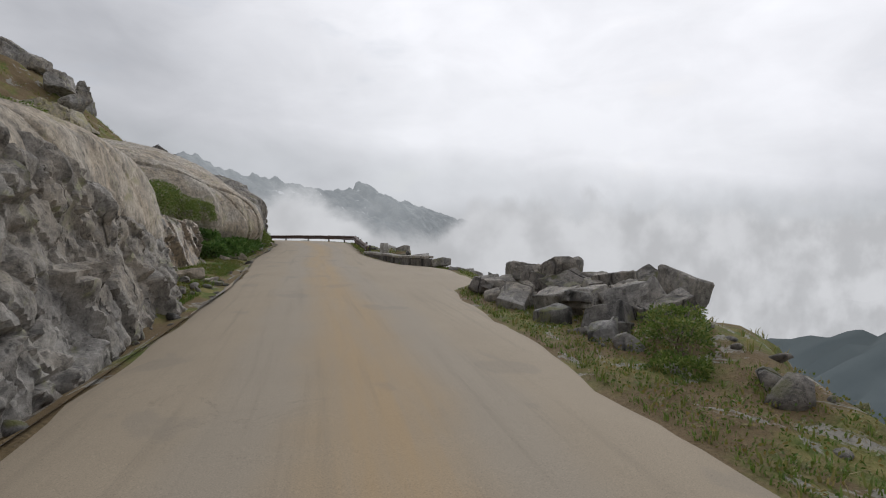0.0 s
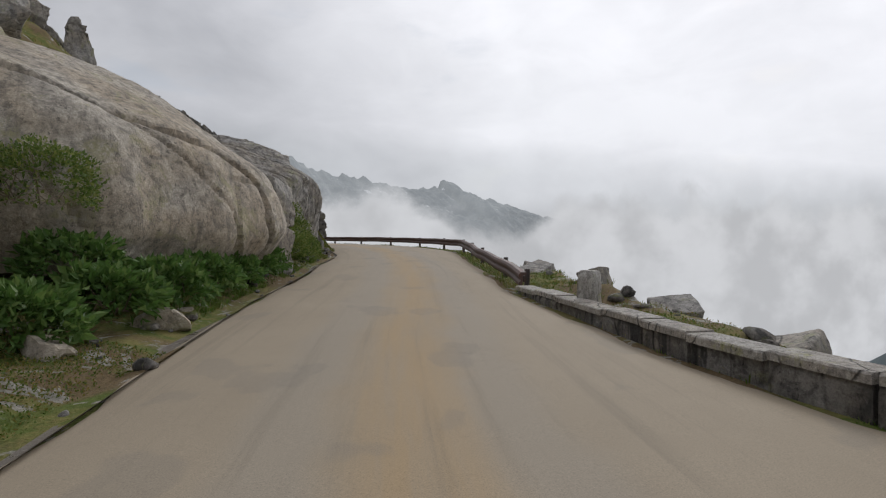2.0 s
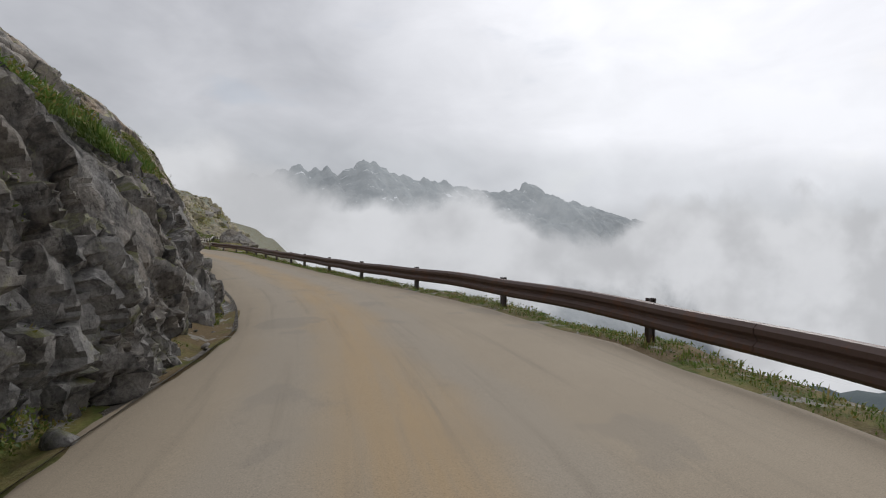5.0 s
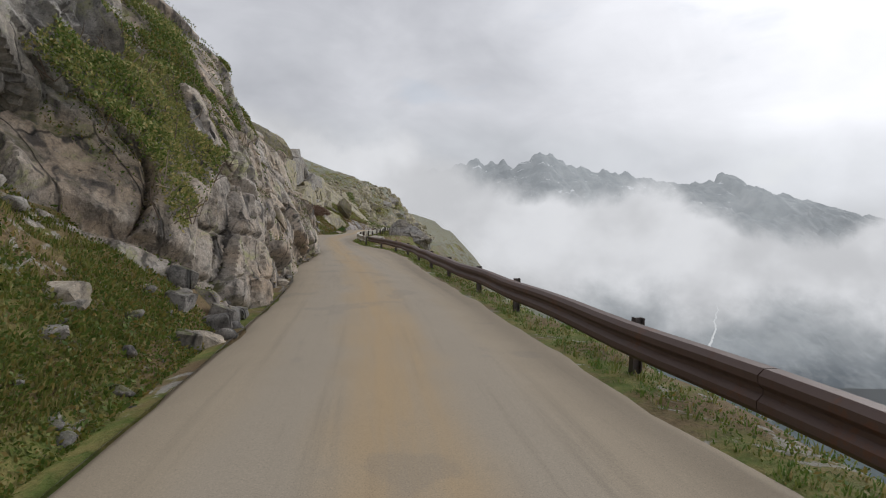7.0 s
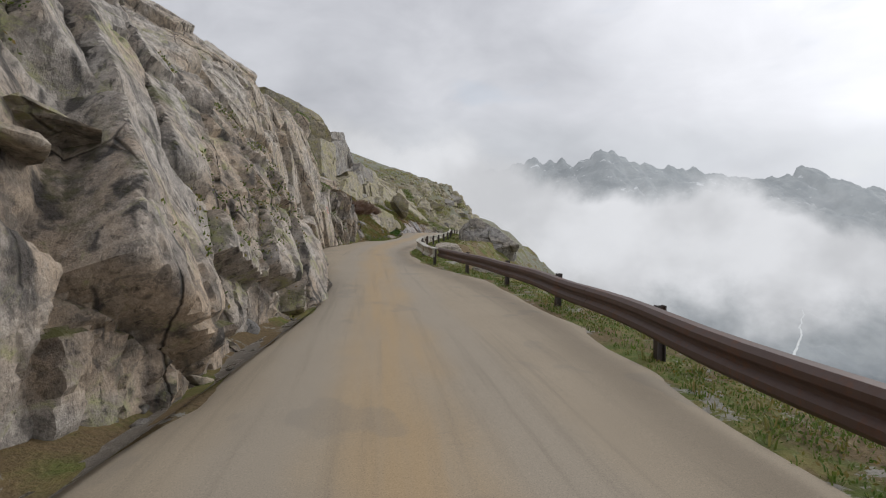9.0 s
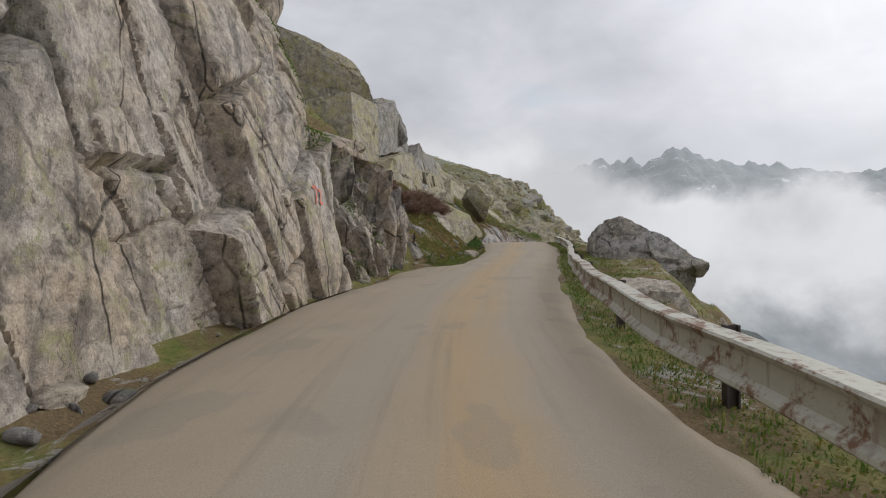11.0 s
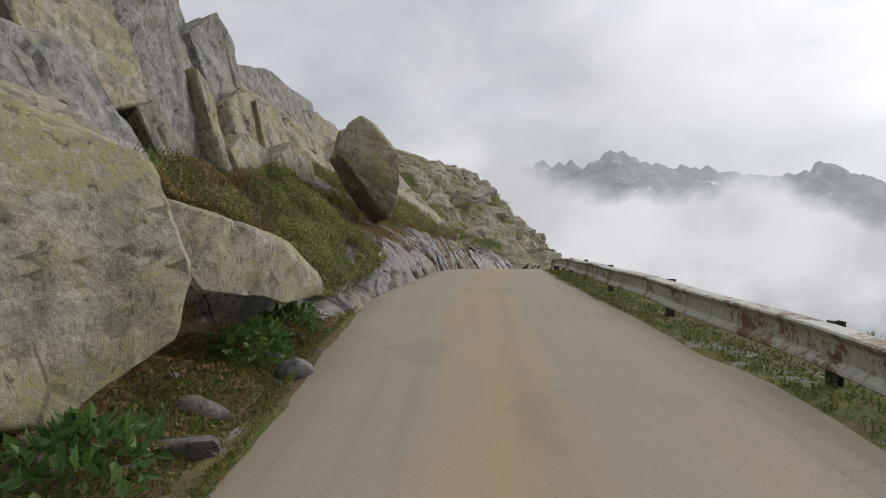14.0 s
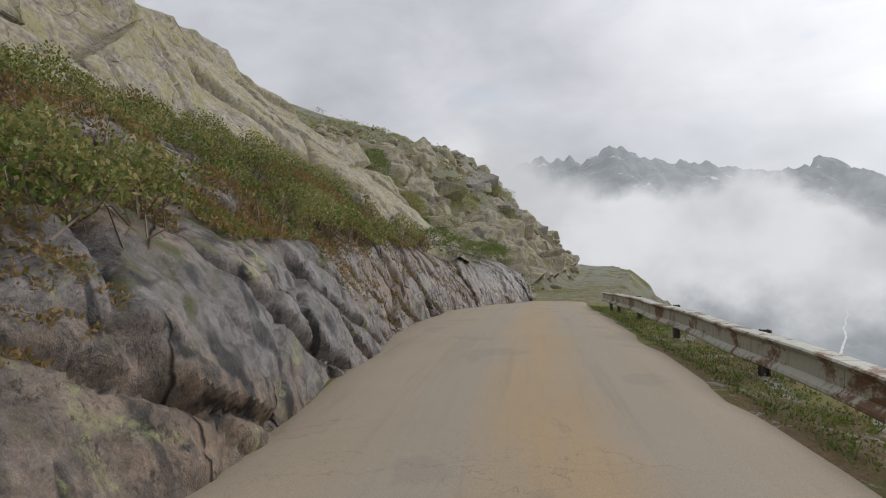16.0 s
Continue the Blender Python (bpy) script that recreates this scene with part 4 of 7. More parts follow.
def boulder_points(size, seed, level=4, planes=7, sharp=60.0, rough=0.055):
    """An angular stone: the soft meeting of a few planes, roughened."""
    v, f = ico(level)
    rng = np.random.default_rng(seed)
    n = rng.normal(size=(planes, 3))
    n = np.vstack([n / np.linalg.norm(n, axis=1)[:, None], np.eye(3), -np.eye(3)])
    c = np.concatenate([rng.uniform(0.62, 0.98, planes), rng.uniform(0.85, 1.05, 6)])
    inv = np.clip(v @ n.T / c, 0.02, None)
    r = 1.0 / ((inv**sharp).sum(1) ** (1 / sharp))
    p = v * r[:, None] * (np.array(size) / 2)
    q = p + seed * 3.1
    c1, e1 = cells(q / (0.32 * max(size)), seed)
    out = fbm(q * (2.2 / max(size)), 4, seed) * rough * 1.2 + c1 * rough * 0.55 - np.clip(1 - e1 / 0.08, 0, 1) * rough * 0.5 + fbm(q * 5.0, 3, seed + 4) * 0.02
    return p + v * (out * min(size))[:, None], f


def boulder(name, label, at, size, seed, mat=ROCK_GREY, turn=(0, 0, 0), level=4, planes=7, sharp=60.0, rough=0.06, category="boulder", group=""):
    p, f = boulder_points(size, seed, level, planes, sharp, rough)
    ob = new(name, mesh_from(name, p, f, mat, crisp=0.55))
    ob.matrix_world = Matrix.Translation(spot(*at)) @ Euler([radians(a) for a in turn]).to_matrix().to_4x4()
    return tagged(ob, label, category, group)



def hull_rock(name, label, corners, mat, seed, wide=0.0, cuts=4, rough=0.05, category="boulder", group="", edge=0.04):
    """A block given by its corners (s, d, h); `wide` moves a copy of them back into the slope to give it depth."""
    pts = [spot(*c) for c in corners]
    if wide:
        pts += [spot(c[0] + 0.15 * wide, c[1] - wide, c[2] - 0.15 * wide) for c in corners]
    mid = sum(pts, Vector()) / len(pts)
    bm = bmesh.new()
    for p in pts:
        bm.verts.new(p - mid)
    bmesh.ops.convex_hull(bm, input=bm.verts[:])
    bmesh.ops.delete(bm, geom=[v for v in bm.verts if not v.link_faces], context="VERTS")
    bmesh.ops.dissolve_limit(bm, angle_limit=0.2, verts=bm.verts[:], edges=bm.edges[:])
    bmesh.ops.bevel(bm, geom=bm.edges[:], offset=edge, segments=1, affect="EDGES", clamp_overlap=True)
    bmesh.ops.triangulate(bm, faces=bm.faces[:])
    for _ in range(cuts):
        long = [e for e in bm.edges if e.calc_length() > 0.16]
        if not long:
            break
        bmesh.ops.subdivide_edges(bm, edges=long, cuts=1)
        bmesh.ops.triangulate(bm, faces=[f for f in bm.faces if len(f.verts) > 3])
    bm.normal_update()
    p = np.array([v.co[:] for v in bm.verts])
    n = np.array([v.normal[:] for v in bm.verts])
    q = p + np.array(mid)
    c1, e1 = cells(q / 1.1, seed)
    dep = rough * (0.8 * c1 + 1.4 * fbm(q * 0.9, 4, seed) - 0.8 * np.clip(1 - e1 / 0.06, 0, 1)) + 0.02 * fbm(q * 5, 3, seed + 3)
    p = p + n * dep[:, None]
    for v, co in zip(bm.verts, p):
        v.co = co
    me = bm_mesh(name, bm, mat, True)
    me.set_sharp_from_angle(angle=0.6)
    ob = new(name, me)
    ob.matrix_world = Matrix.Translation(mid)
    return tagged(ob, label, category, group)


def angular_rock(name, label, at, size, seed, mat, category="boulder", group=""):
    """A broken block: the hull of a few corners near the faces of a box."""
    r = random.Random(seed)
    turn = Euler((r.uniform(-0.35, 0.35), r.uniform(-0.35, 0.35), r.uniform(0, 3.1))).to_matrix()
    corners = []
    for x in (-1, 1):
        for y in (-1, 1):
            for z in (-1, 1):
                q = turn @ Vector((x * size[0] * r.uniform(0.30, 0.52), y * size[1] * r.uniform(0.30, 0.52), z * size[2] * r.uniform(0.30, 0.52)))
                corners.append((at[0] + q.y / U, at[1] + q.x / U, at[2] + q.z / U))
    return hull_rock(name, label, corners, mat, seed, 0, 3, 0.03, category, group, 0.02)


# the pile beside the lay-by
boulder("boulder", "large angular grey boulder crowning a heap of rocks", (10.1, 4.7, 0.05), (1.9, 1.6, 1.5), 11, ROCK_GREY, (0, 10, 30), group="rocks by the lay-by")
for i, (s, d, h, a, b, c) in enumerate([(6.8, 5.1, 0.0, 1.3, 1.1, 0.8), (8.2, 5.0, 0.0, 1.2, 1.3, 0.9), (9.0, 5.6, 0.1, 1.5, 1.2, 1.0), (7.4, 6.0, 0.1, 1.8, 1.4, 1.1), (12.9, 4.5, -0.1, 1.0, 0.8, 0.75), (12.0, 4.6, -0.1, 1.1, 0.8, 0.7), (11.2, 4.7, -0.1, 1.0, 0.9, 0.7), (13.7, 4.45, -0.15, 0.7, 0.6, 0.5),
                                        (8.8, 7.2, 0.2, 1.6, 1.4, 1.2)] + [(10.4, 4.7, 0.0, 1.0, 0.8, 0.6),
                                        (7.2, 4.4, 0.0, 0.9, 0.7, 0.5), (9.4, 4.3, 0.0, 0.7, 0.6, 0.45), (5.8, 4.4, 0.0, 0.8, 0.7, 0.5), 
                                        (8.6, 6.4, 0.25, 1.4, 1.1, 0.9), (9.6, 6.6, 0.1, 1.3, 1.2, 0.9), (10.2, 6.0, -0.1, 1.2, 1.0, 0.8), (6.4, 5.8, 0.15, 1.3, 1.0, 0.8), (7.8, 7.2, 0.3, 1.3, 1.1, 0.9), (6.2, 4.9, 0.0, 0.7, 0.5, 0.45), (8.9, 4.8, 0.0, 0.8, 0.6, 0.5), (9.8, 5.3, 0.25, 0.9, 0.8, 0.6)]):
    angular_rock("boulder", "angular grey rock in a tumbled heap on the verge", (s, d - 1.2 * (s < 10.6), h), (a * 0.72, b * 0.72, c * 0.72), 20 + i, (ROCK_ROUGH, ROCK_GREY)[i % 2], group="rocks by the lay-by")
rp = np.random.default_rng(41)
for i in range(26):
    s = rp.uniform(6.0, 11.0)
    d = float(EDGE_R(s)) + rp.uniform(0.5, 3.4)
    a = rp.uniform(0.3, 0.75)
    angular_rock("boulder", "broken grey stone lying between larger rocks on the verge", (s, d, float(ground_h(s, d)) + 0.12 + 0.25 * (d > EDGE_R(s) + 1.4)), (a * 1.4, a, a * 0.7), 640 + i, (ROCK_GREY, ROCK_ROUGH)[i % 2], group="rocks by the lay-by")
# flat slabs and knobs on the outer edge
for i, (s, d, h, a, b, c) in enumerate([(17.7, 4.25, 0.12, 0.9, 0.7, 0.5), (17.3, 4.7, -0.2, 1.5, 1.2, 0.5), (16.6, 4.8, -0.3, 1.6, 1.2, 0.6), (15.5, 4.9, -0.38, 1.6, 1.3, 0.6), (14.4, 4.9, -0.4, 1.5, 1.3, 0.6), (19.6, 4.7, -0.3, 1.6, 1.3, 0.5), (21.4, 4.8, -0.3, 1.5, 1.2, 0.5),
                                        (24.0, 4.7, -0.25, 1.3, 1.0, 0.7), (26.8, 4.3, -0.05, 0.9, 0.8, 1.0), (30.2, 4.0, -0.2, 1.6, 1.1, 0.9), (31.4, 4.4, -0.45, 1.5, 1.2, 1.1)]):
    angular_rock("rock_slab", "weathered flat grey slab at the outer edge of the shoulder", (s, d, h), (a, b, c * 0.8), 60 + i, ROCK_GREY, "rock", "slabs on the outer edge")
# the big block beyond the white rail and its neighbour
hull_rock("overhanging_boulder", "huge dark grey boulder with a pointed overhang beyond the guard rail", [
    (111.6, 3.5, 0.6), (111.2, 3.9, 1.15), (111.0, 4.6, 1.5), (110.8, 5.4, 1.5), (110.2, 6.4, 0.75), (109.8, 7.0, 0.3), (109.4, 8.1, -0.35), (110.0, 7.4, -0.8), (110.8, 7.6, -2.2), (109.6, 4.4, -0.6), (108.9, 6.2, -0.7),
    (114.5, 4.6, 0.9), (115.0, 7.0, -0.4), (114.0, 4.0, -1.5), (110.0, 3.6, -1.0), (114.0, 8.0, -3.0)], ROCK_GREY, 92, 0, 6, 0.10)
boulder("boulder", "pale rounded boulder under the guard rail", (97.3, 3.3, -0.25), (2.2, 1.5, 1.1), 93, ROCK_SMOOTH, (0, 12, 40))
boulder("boulder", "grey boulder on the slope under the guard rail", (92.6, 5.2, -1.3), (1.8, 1.6, 1.6), 94, ROCK_GREY, (10, 0, 20))
# blocks above the grassy bank
def granite_block(mat, wide, *corners):
    hull_rock("granite_block", "tall angular granite block spotted with yellow lichen", corners, mat, 110 + int(corners[0][0]), wide, 5, 0.05, group="blocks above the road")


granite_block(ROCK_LICHEN, 3.0, (114.2, -13.07, 12.54), (114.5, -10.44, 11.32), (114.8, -8.39, 10.15), (114.2, -7.39, 8.75), (114.5, -7.22, 8.05), (114.9, -8.02, 5.57), (114.2, -10.65, 6.72), (114.6, -13.02, 8.99))
granite_block(ROCK_GREY, 2.5, (117.7, -8.16, 8.68), (118.0, -6.99, 8.5), (118.3, -6.32, 7.19), (117.7, -6.08, 6.17), (118.0, -7.67, 5.29), (118.3, -8.82, 6.52), (117.8, -8.71, 7.87))
granite_block(ROCK_LICHEN, 3.0, (110.6, -7.6, 5.6), (110.0, -7.0, 3.9), (113.0, -6.5, 4.4), (114.3, -7.0, 7.6), (111.6, -7.6, 7.9))
granite_block(ROCK_GREY, 2.5, (115.2, -7.5, 7.9), (119.0, -7.0, 7.9), (118.8, -6.5, 6.2), (113.8, -7.0, 4.7), (117.4, -6.8, 8.5))
granite_block(ROCK_LICHEN, 2.2, (109.4, -5.6, 2.8), (111.6, -5.5, 4.5), (114.2, -5.5, 5.1), (116.6, -5.0, 4.2), (115.4, -4.8, 3.0))
granite_block(ROCK_GREY, 2.6, (120.4, -6.6, 5.6), (121.3, -6.4, 6.3), (122.5, -6.6, 5.5), (122.9, -6.5, 4.4), (122.7, -6.2, 2.4), (120.9, -6.0, 2.3), (119.8, -6.4, 4.6))
granite_block(ROCK_LICHEN, 1.4, (122.1, -6.2, 4.9), (122.7, -6.2, 4.8), (123.5, -6.0, 2.5), (122.6, -5.7, 2.3), (122.3, -6.0, 3.9))
granite_block(ROCK_GREY, 2.6, (123.6, -7.3, 6.4), (125.0, -7.4, 7.5), (125.7, -7.3, 6.9), (125.8, -7.2, 5.7), (124.8, -7.0, 4.6), (124.2, -6.9, 4.2))
granite_block(ROCK_LICHEN, 1.6, (124.1, -6.6, 4.7), (124.7, -6.6, 5.25), (125.5, -6.6, 5.4), (125.4, -6.3, 3.6), (124.6, -6.2, 3.4), (124.0, -6.4, 3.9))
granite_block(ROCK_LICHEN, 1.8, (125.2, -6.4, 5.1), (126.9, -6.5, 5.3), (127.0, -6.3, 4.6), (126.0, -6.0, 3.3), (125.2, -6.1, 3.4))
granite_block(ROCK_LICHEN, 1.4, (122.8, -5.8, 3.2), (123.6, -5.9, 3.8), (124.9, -5.7, 3.5), (123.8, -5.4, 2.4), (122.9, -5.5, 2.4))
granite_block(ROCK_LICHEN, 1.5, (124.0, -5.2, 3.1), (125.0, -5.3, 3.8), (126.0, -5.2, 3.65), (126.0, -4.9, 2.4), (124.1, -4.9, 2.2))
granite_block(ROCK_GREY, 4.0, (129.4, -9.5, 7.8), (132.4, -9.6, 8.6), (136.6, -9.5, 8.5), (134.6, -8.6, 6.0), (131.6, -8.6, 5.6), (129.6, -9.2, 6.6))
granite_block(ROCK_GREY, 4.0, (118.4, -9.0, 8.0), (121.5, -9.2, 10.0), (124.0, -9.0, 10.4), (124.4, -8.8, 8.2), (124.9, -8.0, 6.6), (121.0, -8.0, 6.0))
granite_block(ROCK_LICHEN, 2.4, (133.1, -7.0, 4.6), (135.3, -7.6, 6.3), (136.2, -7.4, 6.0), (135.8, -7.0, 5.3), (134.0, -6.8, 4.7), (133.1, -6.5, 3.6), (136.2, -6.5, 3.8))
granite_block(ROCK_LICHEN, 2.2, (118.0, -6.8, 5.6), (119.8, -6.4, 5.9), (120.2, -5.8, 3.6), (118.2, -5.8, 2.8))
granite_block(ROCK_GREY, 1.6, (116.2, -5.2, 3.6), (117.6, -4.9, 3.6), (118.2, -4.4, 2.2), (116.4, -4.4, 2.0))
granite_block(ROCK_LICHEN, 2.0, (126.4, -7.6, 5.4), (128.4, -7.2, 5.2), (128.6, -6.4, 3.6), (126.0, -6.2, 3.4))
granite_block(ROCK_LICHEN, 2.0, (131.6, -8.6, 6.2), (133.6, -8.2, 5.8), (133.6, -7.4, 4.4), (131.2, -7.4, 4.2))
hull_rock("leaning_boulder", "pointed lichen-topped boulder overhanging its dark hollow side", [
    (124.2, -3.0, 4.2), (124.44, -3.68, 3.86), (125.0, -2.65, 3.85), (124.5, -2.1, 3.2), (124.6, -2.1, 2.5), (124.9, -2.35, 1.95), (125.0, -2.5, 1.5), (124.1, -3.55, 3.2), (125.2, -4.3, 3.3),
    (126.3, -3.5, 1.5), (126.4, -3.9, 4.0), (126.6, -3.8, 2.2), (127.0, -4.6, 3.0)], ROCK_LICHEN, 131, 0, 6, 0.05)
hull_rock("roadside_boulder", "square grey boulder low on the bank", [(108.7, -3.4, 1.25), (108.9, -2.7, 0.2), (110.5, -3.4, 1.4), (110.8, -3.0, 1.42), (111.4, -2.5, 0.85), (111.4, -2.4, 0.6), (110.9, -2.3, 0.1), (109.9, -2.5, 0.1), (109.6, -2.9, 0.6)], ROCK_LICHEN, 143, 0.9, 5, 0.05)
hull_rock("roadside_boulder", "weathered yellow-grey boulder with a dark overhang", [(109.2, -5.0, 2.3), (109.4, -4.4, 1.2), (111.5, -4.5, 2.2), (112.1, -3.8, 2.05), (112.8, -3.3, 1.55), (112.5, -3.1, 0.9), (111.4, -3.4, 0.8), (110.9, -4.2, 1.0)], ROCK_LICHEN, 145, 1.0, 5, 0.06)
hull_rock("roadside_boulder", "big slanted granite boulder with lichen beside the road", [
    (113.0, -4.3, 2.35), (113.9, -3.7, 2.5), (114.6, -2.9, 2.15), (114.4, -2.08, 1.72), (114.3, -1.78, 0.95), (114.2, -1.82, 0.55), (113.6, -2.1, 0.25), (112.6, -2.8, 0.5), (112.4, -3.5, 1.3), (115.3, -3.4, 2.3)], ROCK_LICHEN, 141, 1.0, 5, 0.04)
hull_rock("roadside_boulder", "broad pale lichen-stained boulder bulging from the bank", [(110.86, -3.8, 1.97), (112.89, -3.5, 2.14), (112.31, -3.0, 1.57), (111.16, -2.6, 0.67), (110.31, -2.35, 0.35), (109.37, -2.5, 0.66), (109.71, -3.0, 1.29)], ROCK_TAN, 149, 0.8, 5, 0.05)
hull_rock("flat_boulder", "flat pale slab jutting over the roadside", [
    (114.8, -2.5, 1.6), (115.3, -2.0, 1.35), (116.4, -1.9, 1.05), (116.9, -1.6, 0.62), (117.0, -1.65, 0.42), (116.0, -1.8, 0.5), (115.0, -2.1, 0.75), (117.3, -2.6, 1.05), (116.6, -3.2, 1.5), (115.2, -3.2, 1.2)], ROCK_LICHEN, 144, 0, 4, 0.03)
def upright_slab(*corners):
    k = int(corners[0][0] * 10)
    hull_rock("upright_slab", "upright slab of grey-brown gneiss standing in the mossy recess", corners, (ROCK_TAN, ROCK_BROWN)[k % 2], k, 0.5, 4, 0.05, "rock", "upright slabs")


upright_slab((97.9, -3.29, 2.33), (98.0, -3.1, 2.67), (98.2, -2.83, 2.85), (97.9, -2.63, 2.37), (98.0, -2.77, 1.87), (98.1, -3.12, 1.67), (97.9, -3.27, 1.87))
upright_slab((97.4, -3.24, 1.62), (97.5, -2.97, 1.93), (97.7, -2.92, 1.83), (97.4, -2.62, 1.29), (97.5, -2.61, 0.92), (97.6, -3.1, 0.66))
upright_slab((97.6, -3.01, 0.71), (97.8, -2.82, 0.79), (97.9, -2.85, 0.47), (97.6, -2.52, 0.33), (97.7, -2.69, -0.16), (97.8, -3.08, -0.21))
upright_slab((98.8, -2.97, 1.17), (98.9, -2.76, 1.36), (99.1, -2.67, 1.04), (98.8, -2.52, 0.44), (98.9, -2.68, 0.04), (99.0, -2.97, 0.33))
upright_slab((99.4, -2.86, 1.02), (99.5, -2.65, 0.74), (99.6, -2.63, 0.1), (99.4, -2.61, -0.07), (99.5, -2.9, -0.1))
upright_slab((99.1, -3.39, 3.11), (99.2, -3.38, 2.62), (99.4, -3.28, 2.38), (99.1, -3.07, 1.75), (99.2, -3.26, 1.49), (99.4, -3.43, 2.32))
upright_slab((100.5, -2.91, 1.16), (100.7, -2.8, 1.3), (100.7, -2.78, 0.58), (100.5, -2.96, 0.65))
upright_slab((101.2, -2.81, 1.89), (101.3, -2.67, 2.2), (101.5, -2.74, 0.59), (101.2, -2.71, 0.29), (101.4, -2.98, 0.34))
upright_slab((101.5, -2.76, 2.1), (101.6, -2.6, 2.3), (101.8, -2.7, 0.55), (101.5, -2.76, 0.13))
upright_slab((102.0, -2.78, 1.84), (102.1, -2.67, 1.8), (102.3, -2.49, 1.3), (102.0, -2.57, 0.22), (102.1, -2.88, 0.09))
upright_slab((103.1, -2.81, 0.95), (103.2, -2.5, 1.07), (103.3, -2.49, 0.39), (103.1, -2.84, 0.54))
upright_slab((100.1, -2.67, 2.2), (100.2, -2.44, 2.73), (100.4, -2.52, 2.4), (100.1, -2.51, 1.78), (100.2, -2.7, 1.3), (100.4, -2.88, 1.75))
upright_slab((101.7, -3.31, 3.17), (101.8, -3.07, 3.05), (102.0, -3.06, 2.57), (101.7, -3.14, 2.37), (101.8, -3.4, 2.65))
def leaning_slab(*corners):
    hull_rock("leaning_slab", "tilted tan granite slab leaning on the cliff", corners, ROCK_TAN, int(corners[0][0] * 10), 0.5, 4, 0.04, "rock", "tilted slabs on the cliff")


leaning_slab((68.3, -2.01, 1.76), (68.4, -1.94, 1.59), (68.6, -1.89, 1.27), (68.3, -1.82, 1.09), (68.5, -2.08, 1.14), (68.6, -2.34, 1.27), (68.3, -2.14, 1.63))
leaning_slab((68.5, -1.85, 1.41), (68.6, -1.81, 1.21), (68.8, -1.93, 0.94), (68.5, -1.9, 0.94), (68.7, -2.03, 1.06))
leaning_slab((69.9, -2.45, 2.38), (70.2, -2.25, 2.18), (70.6, -1.98, 1.82), (69.9, -2.25, 1.74), (70.2, -2.56, 1.91), (70.5, -2.88, 2.36))
leaning_slab((72.5, -2.51, 2.01), (72.9, -2.02, 1.82), (73.2, -2.25, 1.72), (72.5, -2.57, 1.92))
leaning_slab((73.2, -2.43, 2.22), (73.5, -2.0, 2.02), (73.8, -2.15, 1.93), (73.2, -2.47, 2.09))
leaning_slab((68.8, -3.0, 2.07), (69.0, -2.79, 1.64), (69.1, -2.91, 1.41), (68.7, -3.19, 1.91), (69.0, -3.34, 2.45))
leaning_slab((69.5, -2.79, 1.99), (69.6, -2.57, 1.68), (69.9, -2.35, 1.18), (69.5, -2.29, 0.85), (69.7, -2.78, 1.34), (69.8, -3.03, 1.85))
hull_rock("roof_block", "mossy dark block roofing a small hollow in the cliff", [(100.2, -3.6, 3.15), (101.9, -3.5, 3.1), (101.2, -3.5, 3.55), (100.0, -4.6, 3.9), (102.2, -4.8, 4.0), (102.2, -5.2, 3.0), (100.0, -5.2, 3.1)], ROCK_BROWN, 261, 0, 5, 0.08)
hull_rock("broken_block", "dark broken granite block under the end of the dome", [(28.0, -3.05, 2.35), (29.2, -2.9, 2.1), (28.9, -2.72, 1.15), (27.9, -2.95, 1.2), (29.5, -3.8, 2.2), (28.3, -4.3, 2.6), (28.4, -3.6, 0.9)], ROCK_GREY, 262, 0, 5, 0.06)
hull_rock("broken_block", "grey granite pillar under the end of the dome", [(28.0, -3.0, 1.15), (28.8, -2.75, 1.0), (29.1, -2.95, 0.0), (28.4, -2.75, 0.0), (27.6, -3.15, 0.0), (29.5, -3.8, 0.9), (28.4, -4.0, 1.0)], ROCK_GREY, 263, 0, 5, 0.06)
hull_rock("slab", "thin flat slab lying across the boulders", [(112.7, -4.6, 2.95), (115.1, -3.8, 3.35), (114.4, -3.9, 2.95), (112.6, -4.3, 2.65), (115.0, -4.2, 3.2)], ROCK_LICHEN, 147, 0.6, 4, 0.04)
hull_rock("roadside_boulder", "grey boulder half buried above the bank", [(106.4, -4.8, 3.0), (107.6, -4.2, 2.9), (108.4, -3.8, 2.1), (107.0, -3.9, 1.7), (106.0, -4.4, 2.0)], ROCK_GREY, 146, 0.9, 4, 0.05)
for corners in (((103.2, -3.5, 1.9), (103.7, -3.2, 1.4), (103.3, -2.8, 0.9), (102.8, -3.1, 0.9)), ((103.4, -2.9, 1.1), (103.8, -2.7, 0.9), (103.2, -2.2, 0.3), (102.8, -2.3, 0.2)), ((105.0, -3.0, 1.3), (105.6, -2.7, 1.1), (105.4, -2.4, 0.6), (104.8, -2.6, 0.6)), ((106.6, -2.2, 0.7), (107.2, -2.0, 0.5), (107.0, -1.7, 0.15), (106.4, -1.8, 0.2))):
    hull_rock("bank_rock", "grey rock sticking out of the earthy bank", corners, ROCK_GREY, int(corners[0][0] * 10), 0.5, 4, 0.04, "rock", "rocks in the bank")
rh = np.random.default_rng(77)
